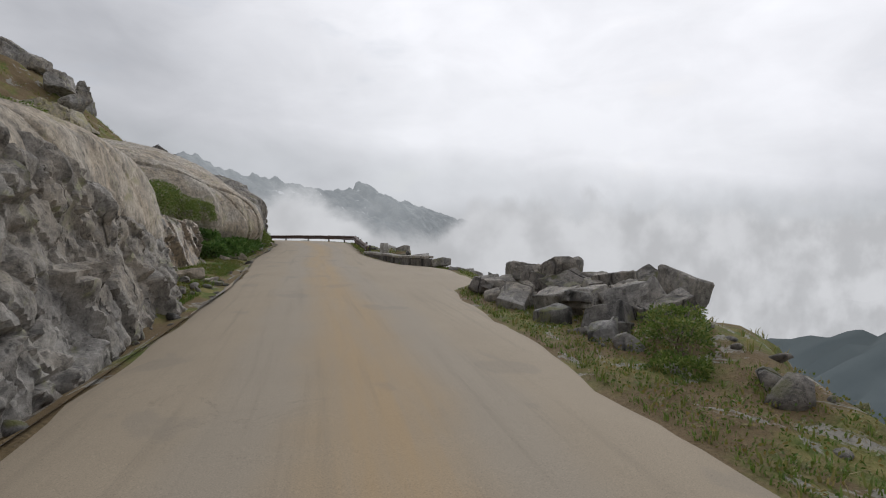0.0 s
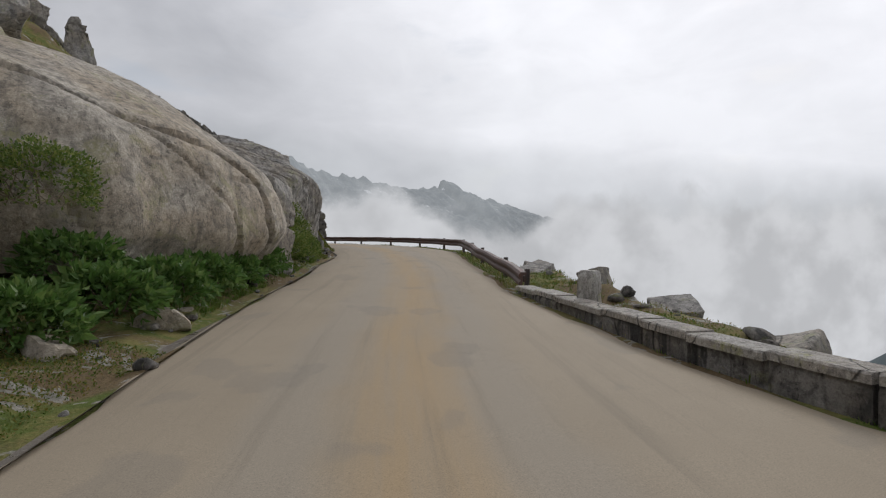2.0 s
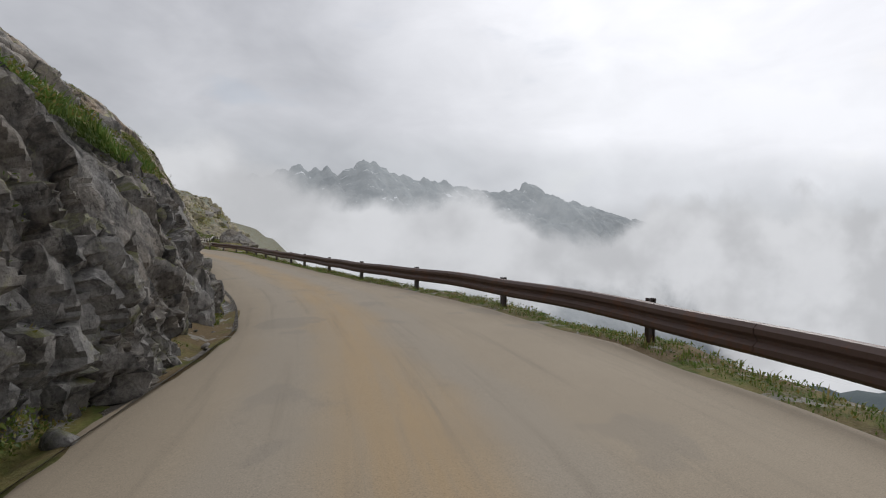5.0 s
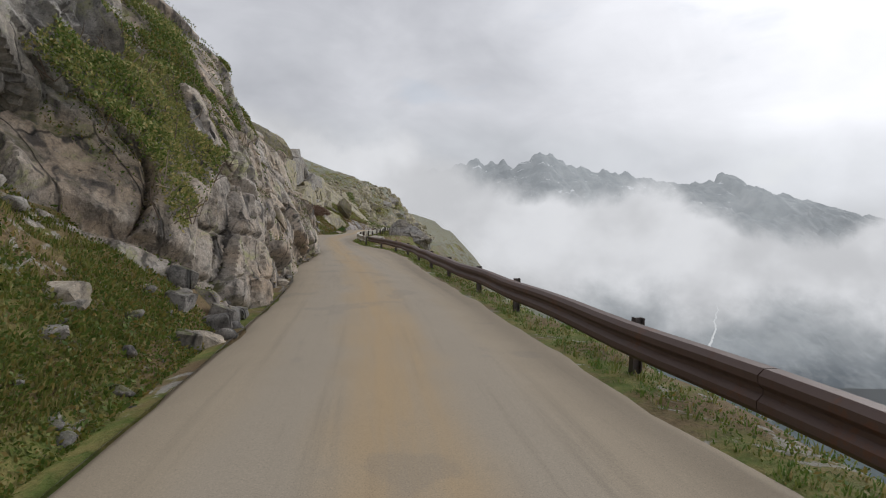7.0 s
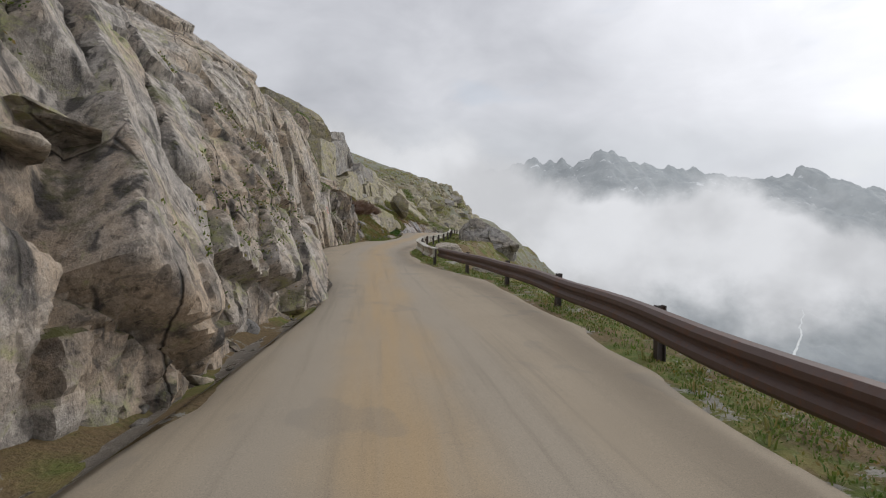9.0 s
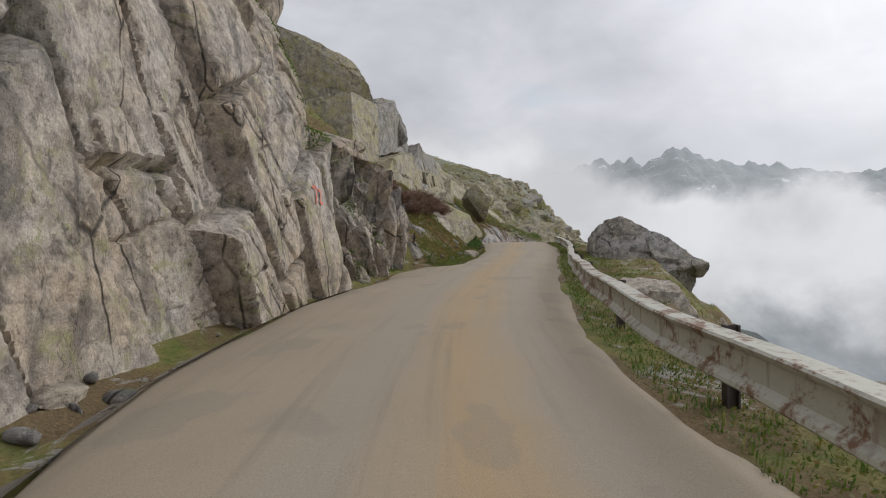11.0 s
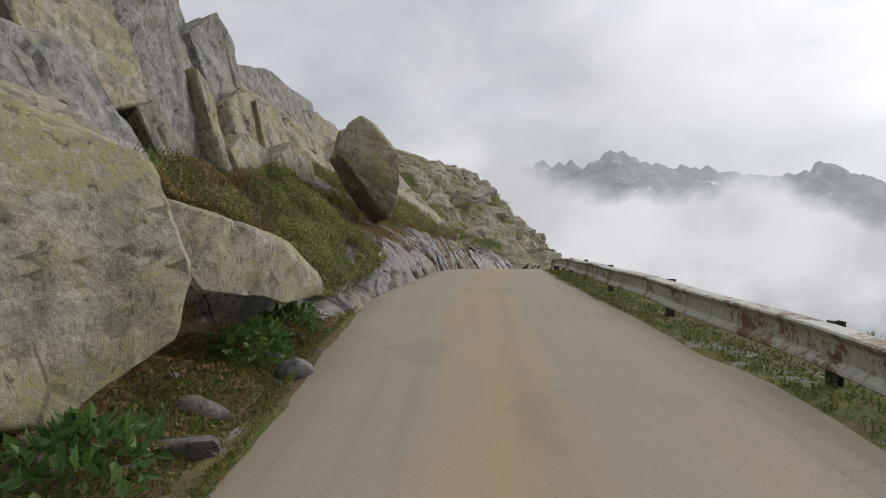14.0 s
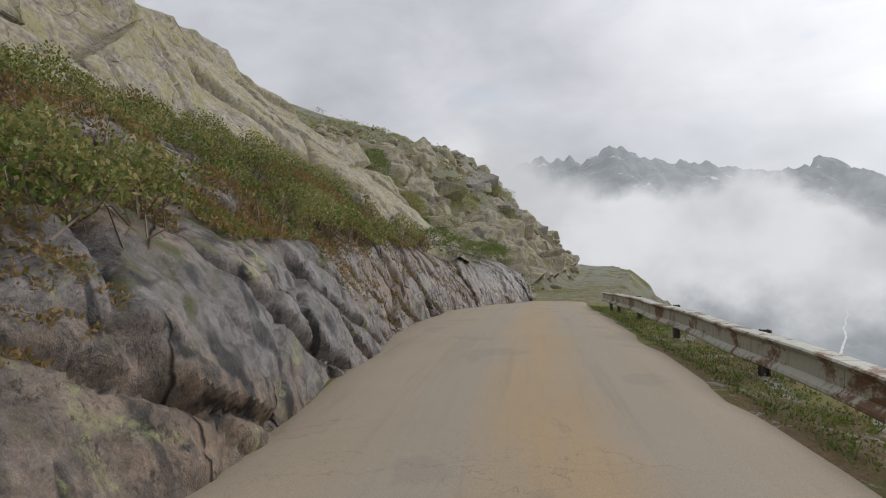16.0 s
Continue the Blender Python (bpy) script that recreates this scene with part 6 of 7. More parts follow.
def shrub(name, label, lumps, leaves, size, mat, seed, stems=60, category="shrub", twig_reach=1.0, twig=TWIG):
    """lumps: rows of s, d, h and a radius in metres."""
    origin = spot(*lumps[0][:3])
    ob = tagged(new(name), label, category)
    ob.matrix_world = Matrix.Translation(origin)
    cen = [(spot(a, b, c) - origin)[:] for a, b, c, _ in lumps]
    rad = [(q, q, q * 0.72) for *_, q in lumps]
    if leaves:
        tagged(part("foliage", leaf_cloud("foliage", cen, rad, leaves, size, mat, seed), ob), kind="stuff")
    tagged(part("brushwood", stems_mesh("brushwood", cen, rad, stems, twig, seed + 1, reach=twig_reach), ob), kind="stuff")
    return ob


def lumps_on(s0, s1, d0, d1, height, count, radius, seed):
    """Lumps spread over a patch of slope: height(s, d) in survey units."""
    r = np.random.default_rng(seed)
    out = []
    for i in range(count):
        s, d = r.uniform(s0, s1), r.uniform(min(d0, d1), max(d0, d1))
        a = radius * r.uniform(0.55, 1.25)
        out.append((s, d, height(s, d) + r.uniform(-0.1, 0.12), a))
    return out


def g(s, d, up):
    return (s, d, float(ground_h(s, d)) + up)


shrub("green_shrub", "low green alder shrub growing over the rock ledge", [(14.2, -5.6, 2.3, 0.9), (16.0, -5.4, 2.1, 1.0), (18.0, -5.0, 1.9, 1.1), (20.2, -4.7, 1.75, 1.1), (22.0, -4.4, 1.7, 0.95), (12.6, -5.8, 2.6, 0.9), (18.0, -6.3, 2.6, 1.2), (15.8, -6.2, 2.6, 1.2), (20.6, -5.4, 2.2, 1.1), (23.4, -4.6, 1.5, 0.8), (19.0, -7.0, 3.1, 1.3), (17.2, -6.7, 3.1, 1.2), (21.0, -7.3, 3.1, 1.3), (15.4, -6.5, 3.0, 1.2)], 46000, 0.075, LEAF, 701, 160)
shrub("green_shrub", "small green shrub beside the heap of rocks", [(5.0, 3.6, 0.05, 0.5), (5.5, 4.0, 0.1, 0.5), (4.4, 3.2, -0.15, 0.4), (3.9, 3.7, -0.25, 0.4)], 5000, 0.06, LEAF, 700, 30)
shrub("green_shrub", "dense green shrub at the foot of the dome", [(13.0, -7.6, 3.6, 1.3), (15.5, -7.8, 3.7, 1.4), (10.5, -7.4, 3.9, 1.2)], 13000, 0.09, LEAF, 702, 60)
shrub("broad_leaved_plants", "lush broad-leaved dock plants under the overhanging dome", [(20.6, -3.6, 0.3, 0.7), (21.8, -3.4, 0.35, 0.75), (23.0, -3.3, 0.35, 0.75), (24.2, -3.25, 0.35, 0.7), (25.4, -3.2, 0.3, 0.65), (26.6, -3.2, 0.3, 0.65), (27.8, -3.3, 0.3, 0.7), (22.4, -4.2, 0.7, 0.8)], 9000, 0.16, LEAF_DOCK, 703, 40, "plants")
shrub("green_shrub", "green shrub in the recess between two rocks", [(28.8, -4.0, 1.0, 0.9), (30.2, -3.7, 0.8, 0.95), (31.8, -3.5, 0.6, 0.9), (29.6, -4.5, 1.5, 0.8), (33.2, -3.2, 0.35, 0.6), (31.0, -4.4, 1.4, 0.8), (28.6, -3.4, 0.5, 0.7), (34.2, -2.9, 0.2, 0.45), (30.0, -3.15, 0.45, 0.75), (31.4, -3.05, 0.4, 0.75), (32.6, -2.95, 0.3, 0.65), (29.0, -3.4, 0.9, 0.8), (30.6, -3.75, 1.5, 0.8), (31.8, -3.6, 1.35, 0.8), (33.0, -3.35, 0.9, 0.7), (34.0, -3.1, 0.5, 0.5)], 40000, 0.08, LEAF, 704, 160)
shrub("pale_shrub", "grey-green willow shrub low on the slope", [g(55.2, -2.4, 0.2) + (0.5,), g(56.8, -3.0, 0.2) + (0.5,), g(54.0, -3.2, 0.2) + (0.55,)], 3000, 0.06, LEAF_PALE, 706, 40)
shrub("bare_shrub", "wide leafless reddish-brown shrub on the bank", [(106.6, -4.5, 2.75, 0.7), (107.4, -4.15, 2.3, 0.75), (108.6, -3.95, 2.3, 0.85), (109.8, -3.85, 2.35, 0.9), (111.0, -3.6, 2.15, 0.9), (112.2, -3.4, 1.9, 0.8), (107.6, -3.7, 1.85, 0.7), (109.2, -3.5, 1.9, 0.8), (105.6, -4.8, 2.9, 0.6)], 9000, 0.03, TWIG_RED, 707, 4200, twig_reach=1.1, twig=TWIG_RED)
def thicket(label, count, s0, s1, d0, d1, tall, size, surf, seed, stems, mats=(LEAF_PALE, LEAF_HEATH, LEAF)):
    ob = tagged(new("willow_thicket"), label, "shrub")
    s, d = patch(count, s0, s1, d0, d1, seed, -0.62)
    mid = spot((s0 + s1) / 2, (d0 + d1) / 2, float(surf((s0 + s1) / 2, (d0 + d1) / 2)))
    ob.matrix_world = Matrix.Translation(mid)
    inv = ob.matrix_world.inverted()
    rank = np.argsort(fbm(np.stack([s * 0.8, d * 1.1, 0 * s], -1), 3, seed + 5) + np.random.default_rng(seed).normal(0, 0.22, len(s)))
    s, d = s[rank], d[rank]
    half, low = len(s) * 40 // 100, len(s) * 64 // 100
    for nm, a, b, m, k in (("foliage", 0, half, mats[0], 1.0), ("green_foliage", half, low, mats[2], 0.9), ("heath", low, len(s), mats[1], 0.72)):
        o = tagged(part(nm, carpet_mesh(nm, s[a:b], d[a:b], surf(s[a:b], d[a:b]), tall * k, size, m, seed), ob), kind="stuff")
        o.matrix_parent_inverse = inv
    cen = [spot(x, y, float(surf(x, y))) - mid for x, y in zip(s[::max(1, len(s) // stems)], d[::max(1, len(s) // stems)])]
    tagged(part("brushwood", stems_mesh("brushwood", [c[:] for c in cen], [(0.5, 0.5, tall * 0.9)] * len(cen), stems * 2, TWIG, seed + 1, base_z=-0.2), ob), kind="stuff")
    return ob


LOW = lambda s, d: 0.46 + 0.17 * np.clip(s - 120.5, 0, 4) + np.minimum(-d - 2.4, 2.3) * (0.66 - 0.02 * np.clip(s - 120, 0, 5)) + 0.25 * np.clip(118.6 - s, 0, 1.4)
LEDGE = lambda s, d: np.maximum(1.28 + 0.03 * (s - 128) + (-d - 2.55) * 0.61, ground_h(s, d) - 0.1)
def HANG(s, d):
    x = -d - 2.35 - 0.12 * np.clip(s - 63, 0, 5)
    return 2.0 + 0.44 * np.clip(s - 62.2, -3, 5) + 1.5 * np.clip(x, 0, 0.7) + 0.85 * np.maximum(x - 0.7, 0) + 2.5 * np.minimum(x, 0)



thicket("bright green alder scrub hanging over the cliff edge", 95000, 60.6, 65.6, -2.3, -7.5, 0.55, 0.065, HANG, 705, 260, (LEAF_PALE, LEAF_MOSS, LEAF))
thicket("low thicket of pale willow and rusty heath on the ledge", 110000, 117.2, 122.9, -2.0, -5.4, 0.72, 0.06, LOW, 708, 500)
thicket("green willow scrub and dry grass beneath the leaning boulder", 34000, 122.6, 124.3, -3.0, -5.6, 0.6, 0.06, LOW, 715, 120)
thicket("green and brown willow thicket along the ledge above the road", 120000, 126.8, 140.5, -2.75, -6.4, 0.68, 0.06, LEDGE, 709, 700)
shrub("willow_shrub", "green willow shrub beside the crest of the road", [(146.0, -2.9, 2.2, 1.0), (148.5, -2.4, 2.2, 1.0), (144.0, -3.4, 2.4, 0.8), (151.0, -2.0, 2.2, 1.1)], 7000, 0.075, LEAF, 710, 60)
shrub("willow_shrub", "small green bush behind the boulder", [(118.6, -2.6, 0.7, 0.5), (119.2, -4.0, 1.5, 0.7)], 2500, 0.06, LEAF_PALE, 711, 30)
shrub("broad_leaved_plants", "fresh green weeds under the jutting slab", [(115.8, -2.0, 0.1, 0.4), (116.8, -2.0, 0.1, 0.4), (113.4, -1.9, 0.1, 0.4), (112.4, -1.9, 0.1, 0.35)], 1400, 0.12, LEAF_DOCK, 712, 20, "plants")


def grass_field(name, label, count, area, height, mat, seed, blades=7, surf=ground_h):
    r = np.random.default_rng(seed)
    s, d = area(r, count)
    n = len(s)
    base = place(s, d, surf(s, d) - 0.02)
    tuft = np.repeat(base, blades, 0)
    m = n * blades
    ang = r.uniform(0, 2 * np.pi, m)
    tuft = tuft + np.stack([np.cos(ang), np.sin(ang), 0 * ang], -1) * r.uniform(0, 0.09, m)[:, None]
    hgt = height * r.uniform(0.5, 1.35, m) * np.repeat(r.uniform(0.6, 1.4, n), blades)
    lean = np.stack([np.cos(ang), np.sin(ang), 0 * ang], -1) * (hgt * r.uniform(0.15, 0.9, m))[:, None]
    side = np.stack([-np.sin(ang), np.cos(ang), 0 * ang], -1) * (0.005 + 0.03 * hgt)[:, None]
    up = np.array([0, 0, 1.0])
    v = np.stack([tuft - side, tuft + side, tuft + lean * 0.4 + up * (hgt * 0.65)[:, None] + side * 0.8, tuft + lean * 0.4 + up * (hgt * 0.65)[:, None] - side * 0.8, tuft + lean + up * hgt[:, None] * 0.9], 1).reshape(-1, 3)
    i = np.arange(m) * 5
    faces = np.stack([i, i + 1, i + 2, i + 3], -1).tolist() + np.stack([i + 3, i + 2, i + 4], -1).tolist()
    tagged(new(name, mesh_from(name, v, faces, mat, smooth=False)), label, "grass", kind="stuff")


def band(ranges, near, far):
    def area(r, count):
        w = np.array([b - a for a, b in ranges], float)
        k = r.choice(len(ranges), count, p=w / w.sum())
        a, b = np.array(ranges)[k].T
        s = a + (b - a) * r.random(count)
        d = EDGE_L(s) - near - (far - near) * r.random(count) ** 1.5
        keep = fbm(np.stack([s * 0.7, d * 0.7, 0 * s], -1), 3, 55) > -0.15
        return s[keep], d[keep]
    return area


def shoulder(ranges, far):
    def area(r, count):
        w = np.array([b - a for a, b in ranges], float)
        k = r.choice(len(ranges), count, p=w / w.sum())
        a, b = np.array(ranges)[k].T
        s = a + (b - a) * r.random(count)
        return s, EDGE_R(s) + 0.08 + far * r.random(count) ** 1.3
    return area


grass_field("bank_grass", "tufts of grass on the bank above the road", 16000, band([(49, 60.5), (49, 60.5), (101, 113)], 0.45, 8), 0.085, GRASS, 801, 8)
grass_field("verge_grass", "rough grass and moss on the verge", 9000, band([(9, 35), (100, 120)], 0.4, 2.6), 0.09, GRASS_LUSH, 802, 8)
grass_field("hill_grass", "grass between the rocks on the upper slope", 9000, band([(36, 100), (110, 160)], 3.0, 16), 0.2, GRASS, 803)
grass_field("shoulder_grass", "green grass along the outer shoulder below the rail", 17000, shoulder([(2, 150)], 1.6), 0.06, GRASS_LUSH, 804)
grass_field("slope_grass", "grass on the slope below the road", 7000, shoulder([(2, 150)], 6.0), 0.11, GRASS, 805)


# low growth over the slopes
ground_cover("bank_plants", "dense low green herbs and moss covering the slope", 150000, 48, 60.6, -1.75, -8.5, 0.15, 0.055, LEAF_MOSS, 811, holes=-0.7)
ground_cover("bank_plants", "bilberry and willow scrub in clumps on the slope", 46000, 50, 64, -2.6, -9.5, 0.4, 0.055, LEAF, 812, holes=0.1)
ground_cover("bank_plants", "mossy green and rusty herbs on the earthy bank", 60000, 103.2, 118, -1.6, -5.5, 0.14, 0.05, LEAF_MOSS, 813, holes=0.05)
ground_cover("bank_plants", "rusty brown heath and dry grass on the earthy bank", 120000, 103.2, 118, -1.7, -6.5, 0.14, 0.05, LEAF_HEATH, 823, holes=-0.5)
ground_cover("verge_plants", "low moss and herbs on the grassy verge", 36000, 9.5, 21, -2.4, -4.2, 0.07, 0.035, LEAF_MOSS, 814, holes=-0.25)
ground_cover("verge_plants", "yellow-green moss below the cliff", 16000, 37, 42, -1.95, -2.9, 0.2, 0.04, LEAF_MOSS, 815, lambda s, d: 0.02 + np.maximum(-d - 2.05, 0) * 1.5)
top_turf = lambda s, d: 2.38 + (-d - 2.75) * 0.66 + 0.12 * np.sin(s * 1.3)
ground_cover("cliff_turf", "patches of green turf on the ledges of the cliff", 50000, 65.5, 74.0, -2.9, -5.4, 0.2, 0.05, LEAF_MOSS, 824, lambda s, d: 2.85 + 0.12 * np.clip(68 - s, 0, 3) + (-d - 3.1) * 0.72 + 0.2 * np.sin(s * 2.1), holes=0.3)
ground_cover("shoulder_plants", "short green turf and clover along the outer edge of the road", 110000, 1, 150, 0.12, 1.9, 0.08, 0.04, LEAF_MOSS, 820, holes=-0.35, from_edge=EDGE_R)
ground_cover("verge_plants", "patchy moss along the inner edge of the road", 14000, 22, 60, -0.35, -0.9, 0.05, 0.035, LEAF_MOSS, 821, holes=0.0, from_edge=EDGE_L)
ground_cover("verge_plants", "low moss and grass at the asphalt edge under the bank", 40000, 102.8, 119.5, 0.0, -0.9, 0.06, 0.035, LEAF_MOSS, 841, holes=-0.6, from_edge=EDGE_L)
ground_cover("verge_plants", "dry rusty grass at the asphalt edge under the bank", 16000, 98, 119.5, 0.0, -0.9, 0.06, 0.035, LEAF_HEATH, 842, holes=-0.2, from_edge=EDGE_L)
ground_cover("verge_plants", "low moss and herbs below the grassy slope", 26000, 47, 60, -0.2, -1.2, 0.07, 0.04, LEAF_MOSS, 843, holes=-0.5, from_edge=EDGE_L)
ground_cover("verge_plants", "moss and small herbs in the corner below the cliff", 30000, 34, 44, -0.3, -1.5, 0.09, 0.04, LEAF_MOSS, 822, holes=-0.2, from_edge=EDGE_L)
ground_cover("cliff_turf", "green turf hanging over the top of the cliff", 30000, 38.5, 48.5, -2.6, -5.6, 0.32, 0.055, LEAF_MOSS, 816, top_turf)
grass_field("cliff_grass", "long grass along the top of the cliff", 4200, lambda r, n: (r.uniform(38.5, 48.5, n), r.uniform(-5.4, -2.65, n)), 0.15, GRASS_LUSH, 817, 10, top_turf)
def clothe(name, label, rocks, count, s0, s1, d0, d1, tall, size, mat, seed, holes=0.0, flat=0.45):
    """Moss and turf on the ledges of rock faces, where the rock is flat enough to hold soil."""
    s, d = patch(count, s0, s1, d0, d1, seed, holes, 0.8)
    h = np.full(len(s), -99.0)
    for r in rocks:
        me = bpy.data.objects[r].data
        tree = BVHTree.FromPolygons([v.co for v in me.vertices], [q.vertices for q in me.polygons])
        high = place(s, d, 16.0)
        for i in range(len(s)):
            hit, n, _, _ = tree.ray_cast(Vector(high[i]), Vector((0, 0, -1)))
            if hit is not None and abs(n.z) > flat:
                h[i] = max(h[i], (hit.z - high[i][2]) / U + 16.0)
    keep = h > -50
    return tagged(new(name, carpet_mesh(name, s[keep], d[keep], h[keep], tall, size, mat, seed)), label, "plants", kind="stuff")


clothe("cliff_moss", "green and rusty moss on the ledges of the slab cliff", ["slab_cliff"], 80000, 60, 86, -1.2, -7.0, 0.14, 0.05, LEAF_MOSS, 831, 0.05, 0.35)
clothe("cliff_moss", "bright green turf on a broad ledge of the slab cliff", ["slab_cliff"], 60000, 67.4, 72.5, -2.7, -5.0, 0.2, 0.055, LEAF_MOSS, 835, -0.15, 0.12)
clothe("ledge_moss", "brown moss and dry grass along the wet ledge's lip", ["roadside_ledge"], 90000, 122, 146, -2.3, -4.2, 0.14, 0.045, LEAF_HEATH, 836, -0.1, 0.5)
clothe("recess_turf", "green moss and rusty grass between the upright slabs", ["upright_slabs", "high_wall"], 70000, 96.6, 103.6, -2.7, -6.5, 0.2, 0.05, GRASS_LUSH, 832, -0.3, 0.2)
clothe("recess_turf", "dry rusty grass between the upright slabs", ["upright_slabs"], 24000, 96.8, 103.6, -2.7, -5.5, 0.16, 0.05, LEAF_HEATH, 833, -0.1, 0.2)
clothe("ledge_moss", "green moss on the bend cliff's ledges", ["bend_cliff"], 20000, 37, 50, -1.9, -4.5, 0.08, 0.04, LEAF_MOSS, 834, 0.15, 0.5)
for i, (sa, b, r) in enumerate([(152, 3.0, 1.1), (156, 5.5, 1.3), (161, 2.5, 1.2), (166, 6.5, 1.5), (147, 7.0, 1.2), (172, 4.0, 1.4), (159, 9.5, 1.5), (178, 7.0, 1.6)]):
    dd = float(EDGE_L(sa)) - 1.2 - b
    shrub("willow_shrub", "green willow scrub between the hillside blocks", [(sa + k * 1.3, dd - 0.5 * k, float(ground_h(sa + k * 1.3, dd - 0.5 * k)) + 0.5, r * (1 - 0.15 * k)) for k in range(3)], 5000, 0.1, (LEAF, LEAF_PALE)[i % 2], 730 + i, 30)
ground_cover("hill_plants", "dark heath and scrub between the boulders", 60000, 110, 178, -5.5, -24, 0.7, 0.16, LEAF_PALE, 818, holes=0.12)
ground_cover("hill_plants", "dark green scrub on the upper slope", 26000, 62, 100, -4.8, -12, 0.5, 0.10, LEAF, 819, lambda s, d: ground_h(s, d) + 0.5, holes=0.15)


# ---- distance: mountains, cloud banks, waterfall ----
def mountain_material():
    m, t, b = material("far_mountain")
    pos = world_pos(t)
    a = ramp(t, tex_noise(t, pos, 0.012, 9, 0.7), [(0.38, 0.0), (0.62, 1.0)])
    col = mix_node(t, a, (0.035, 0.055, 0.075), (0.17, 0.19, 0.20))
    snow = ramp(t, tex_noise(t, mapping(t, pos, (1, 1, 2.2)), 0.011, 6, 0.6, 0.8), [(0.63, 0.0), (0.655, 0.9)])
    sep = t.nodes.new("ShaderNodeSeparateXYZ")
    t.links.new(pos, sep.inputs[0])
    high = ramp(t, math_node(t, "MULTIPLY", sep.outputs[2], 0.001), [(0.06, 0.0), (0.16, 1.0)])
    col = mix_node(t, math_node(t, "MULTIPLY", snow, high), col, (0.75, 0.77, 0.8))
    t.links.new(col, b.inputs["Base Color"])
    b.inputs["Roughness"].default_value = 1.0
    return m


def build_mountain():
    # crest as (sideways, height) per 1000 m of distance
    crest = curve([(-900, 60), (-400, 75), (-190, 92), (-60, 106), (0, 112), (40, 122), (62, 132), (75, 124), (115, 129), (128, 120), (160, 136), (176, 143), (196, 145), (212, 132), (240, 124), (290, 116), (330, 114), (380, 102),
                   (430, 96), (480, 98), (508, 102), (514, 113), (546, 115), (556, 103), (568, 92), (590, 84), (640, 80), (700, 66), (760, 52), (900, 20), (1500, -40)])
    far = 2600.0
    x = np.concatenate([np.linspace(-2600, -900, 40), np.linspace(-890, 2300, 620), np.linspace(2320, 4000, 50)])
    k = np.linspace(0, 1, 70)
    xx, kk = np.meshgrid(x, k, indexing="ij")
    p = np.stack([xx.ravel() / 130, kk.ravel() * 9, 0 * xx.ravel()], -1)
    ridge = (1 - np.abs(fbm(p, 5, 71, 0.55))).reshape(xx.shape)
    tooth = fbm(np.stack([xx.ravel() / 26, kk.ravel() * 3, 0 * xx.ravel()], -1), 3, 75).reshape(xx.shape)
    top = crest(xx / far * 1000) * far / 1000
    z = -330 + (top + 330) * kk**0.9 + (ridge - 0.7) * 95 * np.sin(np.pi * kk) ** 0.8 + tooth * 12 * kk**6
    y = 1150 + (far - 1150) * kk + 60 * (ridge - 0.7) * np.sin(np.pi * kk)
    v = np.stack([xx, y, z], -1).reshape(-1, 3)
    tagged(new("far_mountain", mesh_from("far_mountain", v, grid_faces(len(x), len(k), True), mountain_material())), "jagged grey mountain ridge with snow patches in cloud", "mountain", kind="structure")


build_mountain()


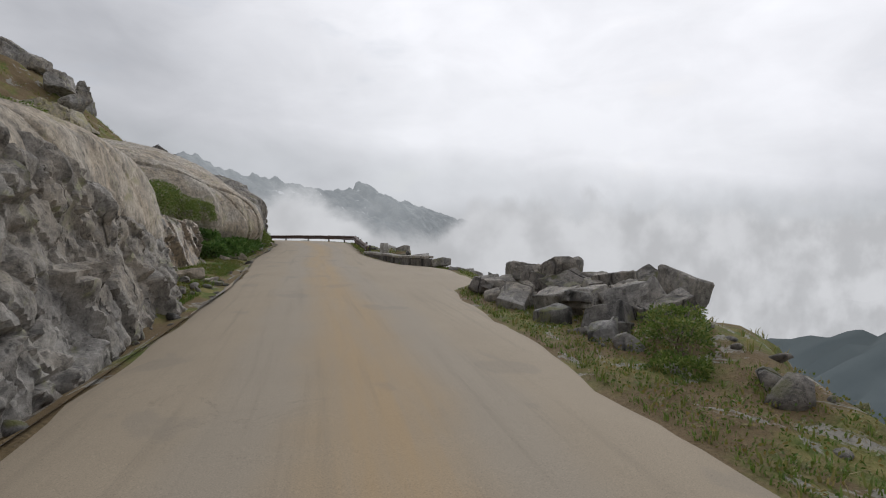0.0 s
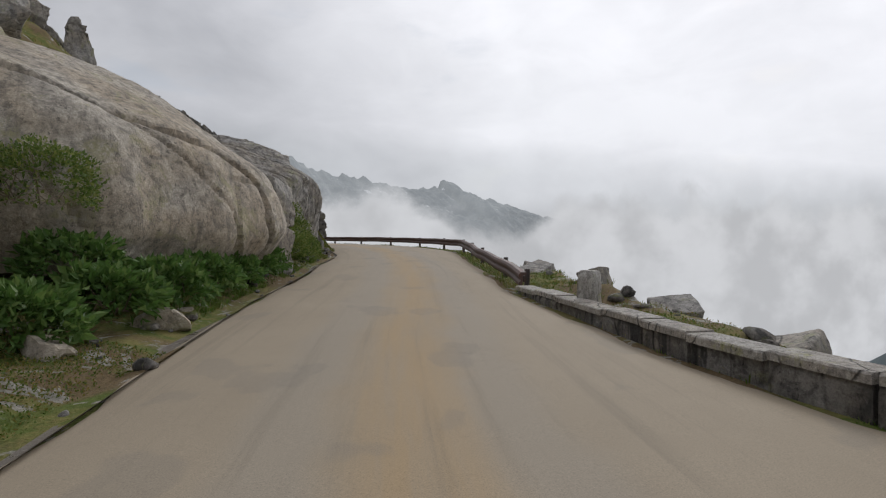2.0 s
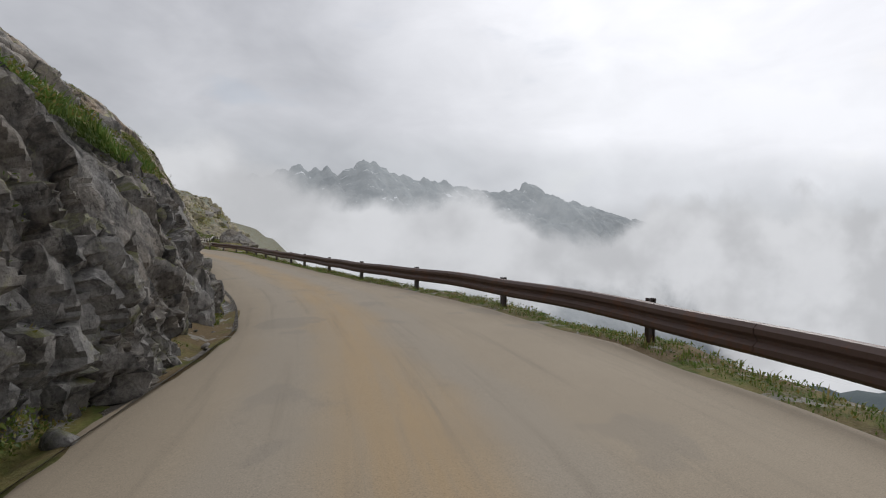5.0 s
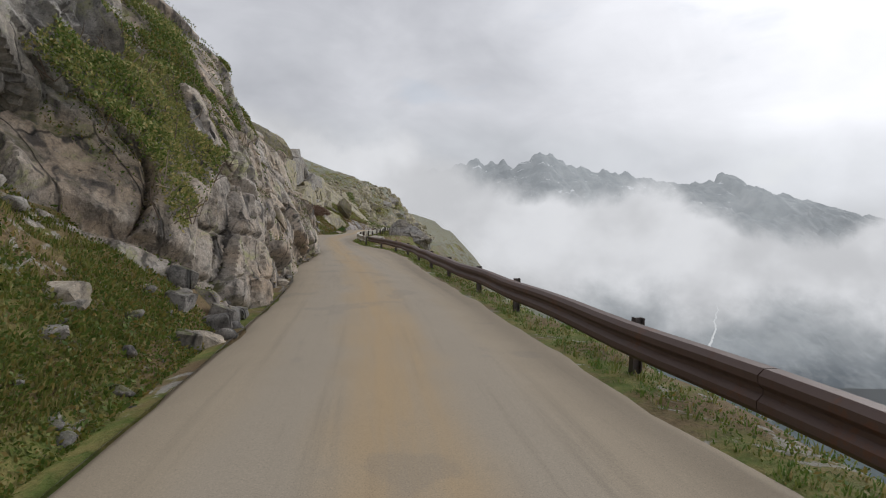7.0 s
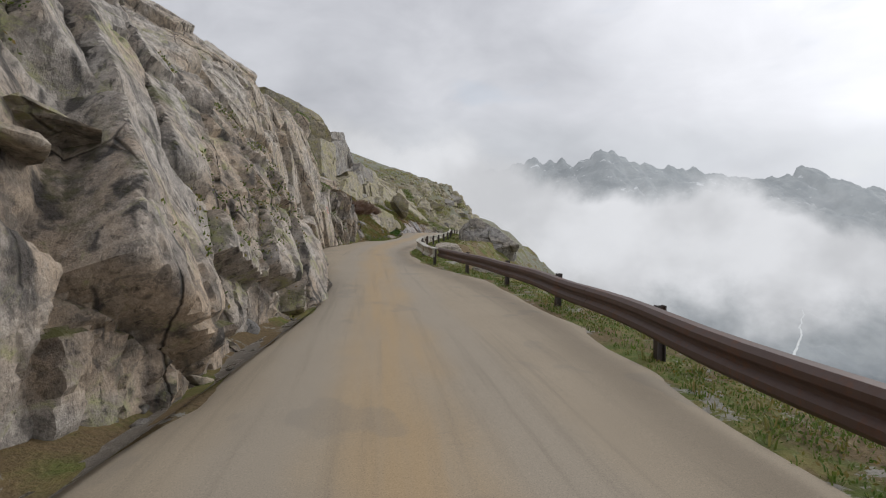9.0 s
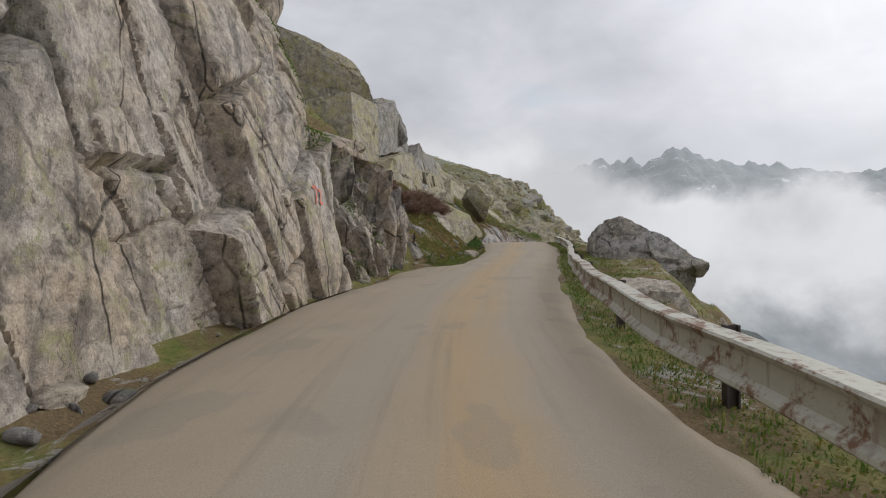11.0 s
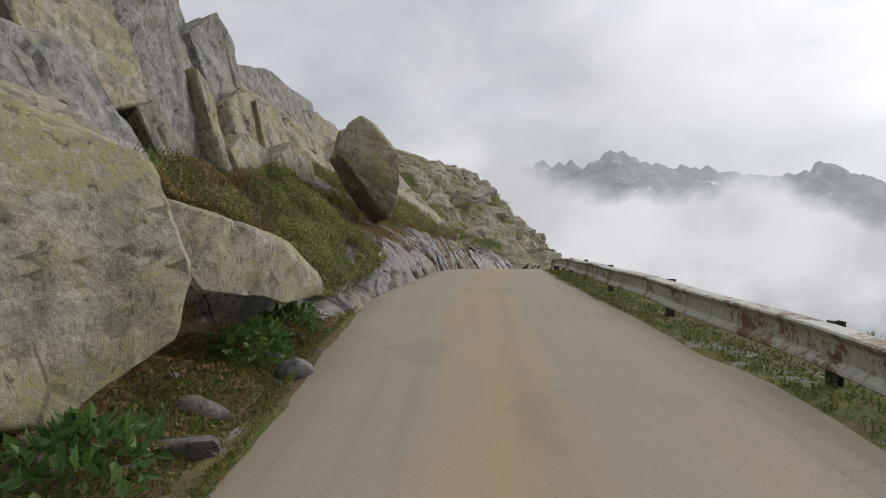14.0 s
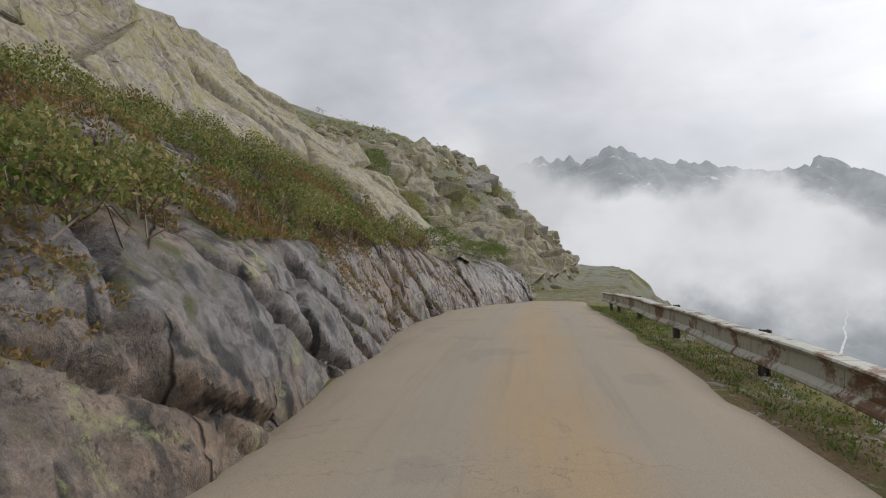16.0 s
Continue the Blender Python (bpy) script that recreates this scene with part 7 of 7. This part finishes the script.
def cloud_material(name, color, low, high, thick, scale, edge, seed, haze=0.0, wisps=0.25, fall=0.0, left=0.0, right=0.0):
    """A sheet of far cloud that thins out towards its upper and lower rims."""
    m, t, b = material(name)
    t.nodes.remove(b)
    pos = world_pos(t)
    sep = t.nodes.new("ShaderNodeSeparateXYZ")
    t.links.new(pos, sep.inputs[0])
    n1 = tex_noise(t, mapping(t, pos, (1, 1, 1.15), (0, 0, seed)), scale, 7, 0.52, 0.2)
    lie = math_node(t, "MULTIPLY", math_node(t, "MAXIMUM", math_node(t, "SUBTRACT", sep.outputs[0], 960.0), 0.0), fall)
    west = math_node(t, "MULTIPLY", math_node(t, "MINIMUM", math_node(t, "MAXIMUM", math_node(t, "SUBTRACT", 45.0, sep.outputs[0]), 0.0), 120.0), left)
    off = math_node(t, "ADD", math_node(t, "SUBTRACT", sep.outputs[2], west), math_node(t, "MULTIPLY", math_node(t, "SUBTRACT", n1, 0.5), edge))
    under = math_node(t, "ADD", math_node(t, "ADD", off, west), lie)
    east = math_node(t, "MULTIPLY", math_node(t, "DIVIDE", math_node(t, "SUBTRACT", sep.outputs[0], 430.0), 190.0, True), math_node(t, "MULTIPLY", math_node(t, "DIVIDE", math_node(t, "SUBTRACT", 850.0, sep.outputs[0]), 110.0, True), right))
    off = math_node(t, "ADD", off, east)
    a = t.nodes.new("ShaderNodeMapRange")
    a.interpolation_type = "SMOOTHSTEP"
    a.inputs["From Min"].default_value, a.inputs["From Max"].default_value = high[1], high[0]
    t.links.new(off, a.inputs["Value"])
    c = t.nodes.new("ShaderNodeMapRange")
    c.interpolation_type = "SMOOTHSTEP"
    c.inputs["From Min"].default_value, c.inputs["From Max"].default_value = low[0], low[1]
    t.links.new(under, c.inputs["Value"])
    alpha = math_node(t, "MULTIPLY", math_node(t, "MULTIPLY", a.outputs[0], c.outputs[0]), thick)
    alpha = math_node(t, "MULTIPLY", alpha, ramp(t, n1, [(0.25, 1 - wisps), (0.6, 1.0)]))
    if haze:
        e = t.nodes.new("ShaderNodeMapRange")
        e.interpolation_type = "SMOOTHSTEP"
        e.inputs["From Min"].default_value, e.inputs["From Max"].default_value = 640.0, 260.0
        e.inputs["To Max"].default_value = haze
        t.links.new(sep.outputs[2], e.inputs["Value"])
        alpha = math_node(t, "MAXIMUM", alpha, e.outputs[0], True)
    shade = mix_node(t, ramp(t, tex_noise(t, mapping(t, pos, (1, 1, 1.3), (0, 0, seed + 1)), scale * 1.1, 4, 0.5), [(0.35, 0.0), (0.65, 1.0)]), tuple(0.86 * q for q in color), tuple(1.1 * q for q in color))
    em = t.nodes.new("ShaderNodeEmission")
    t.links.new(shade, em.inputs[0])
    tr = t.nodes.new("ShaderNodeBsdfTransparent")
    mx = t.nodes.new("ShaderNodeMixShader")
    t.links.new(alpha, mx.inputs[0])
    t.links.new(tr.outputs[0], mx.inputs[1])
    t.links.new(em.outputs[0], mx.inputs[2])
    t.links.new(mx.outputs[0], t.nodes["Material Output"].inputs[0])
    return m


def cloud_sheet(name, label, y, mat, x0=-2500, x1=3600, z0=-420, z1=700):
    x = np.linspace(x0, x1, 40)
    z = np.linspace(z0, z1, 12)
    xx, zz = np.meshgrid(x, z, indexing="ij")
    yy = y - 0.00006 * (xx - 300) ** 2
    me = mesh_from(name, np.stack([xx, yy, zz], -1).reshape(-1, 3), grid_faces(len(x), len(z), True), mat)
    ob = tagged(new(name, me), label, "cloud", kind="structure")
    ob.visible_shadow = False
    return ob


cloud_sheet("backdrop_haze", "thin grey haze before the mountains", 1100, cloud_material("haze", (0.50, 0.53, 0.555), (-330, -230), (150, 330), 0.5, 0.0035, 120, 0.4, 0.2))
cloud_sheet("backdrop_cloud_bank", "dense pale cloud bank filling the valley", 1000, cloud_material("cloud_bank", (0.62, 0.63, 0.655), (-215, -105), (55, 125), 1.0, 0.0042, 300, 1.3, 0.0, 0.1, 1.3, 0.7, 95.0))


def waterfall():
    r = np.random.default_rng(12)
    z = np.linspace(-128, -212, 40)
    x = 503 + np.cumsum(r.normal(0, 1.2, 40)) + np.linspace(0, -9, 40)
    w = np.linspace(0.7, 2.6, 40) * r.uniform(0.6, 1.2, 40)
    y = 960 + 0 * z
    v = np.concatenate([np.stack([x - w, y, z], -1), np.stack([x + w, y, z], -1), np.stack([x, y - 1.5, z], -1)])
    f = [[i, i + 1, 80 + i + 1, 80 + i] for i in range(39)] + [[80 + i, 80 + i + 1, 40 + i + 1, 40 + i] for i in range(39)]
    m, t, b = material("glowing_water")
    n = tex_noise(t, mapping(t, world_pos(t), (0.6, 0.6, 0.15)), 1.0, 4)
    t.nodes.remove(b)
    # Emission stands in for daylight on the water, so it stays pale.
    em = t.nodes.new("ShaderNodeEmission")
    t.links.new(mix_node(t, n, (0.46, 0.48, 0.50), (0.62, 0.64, 0.66)), em.inputs[0])
    t.links.new(em.outputs[0], t.nodes["Material Output"].inputs[0])
    tagged(new("backdrop_waterfall", mesh_from("backdrop_waterfall", v, f, m)), "thin white waterfall far down the valley side", "waterfall", kind="structure")


waterfall()
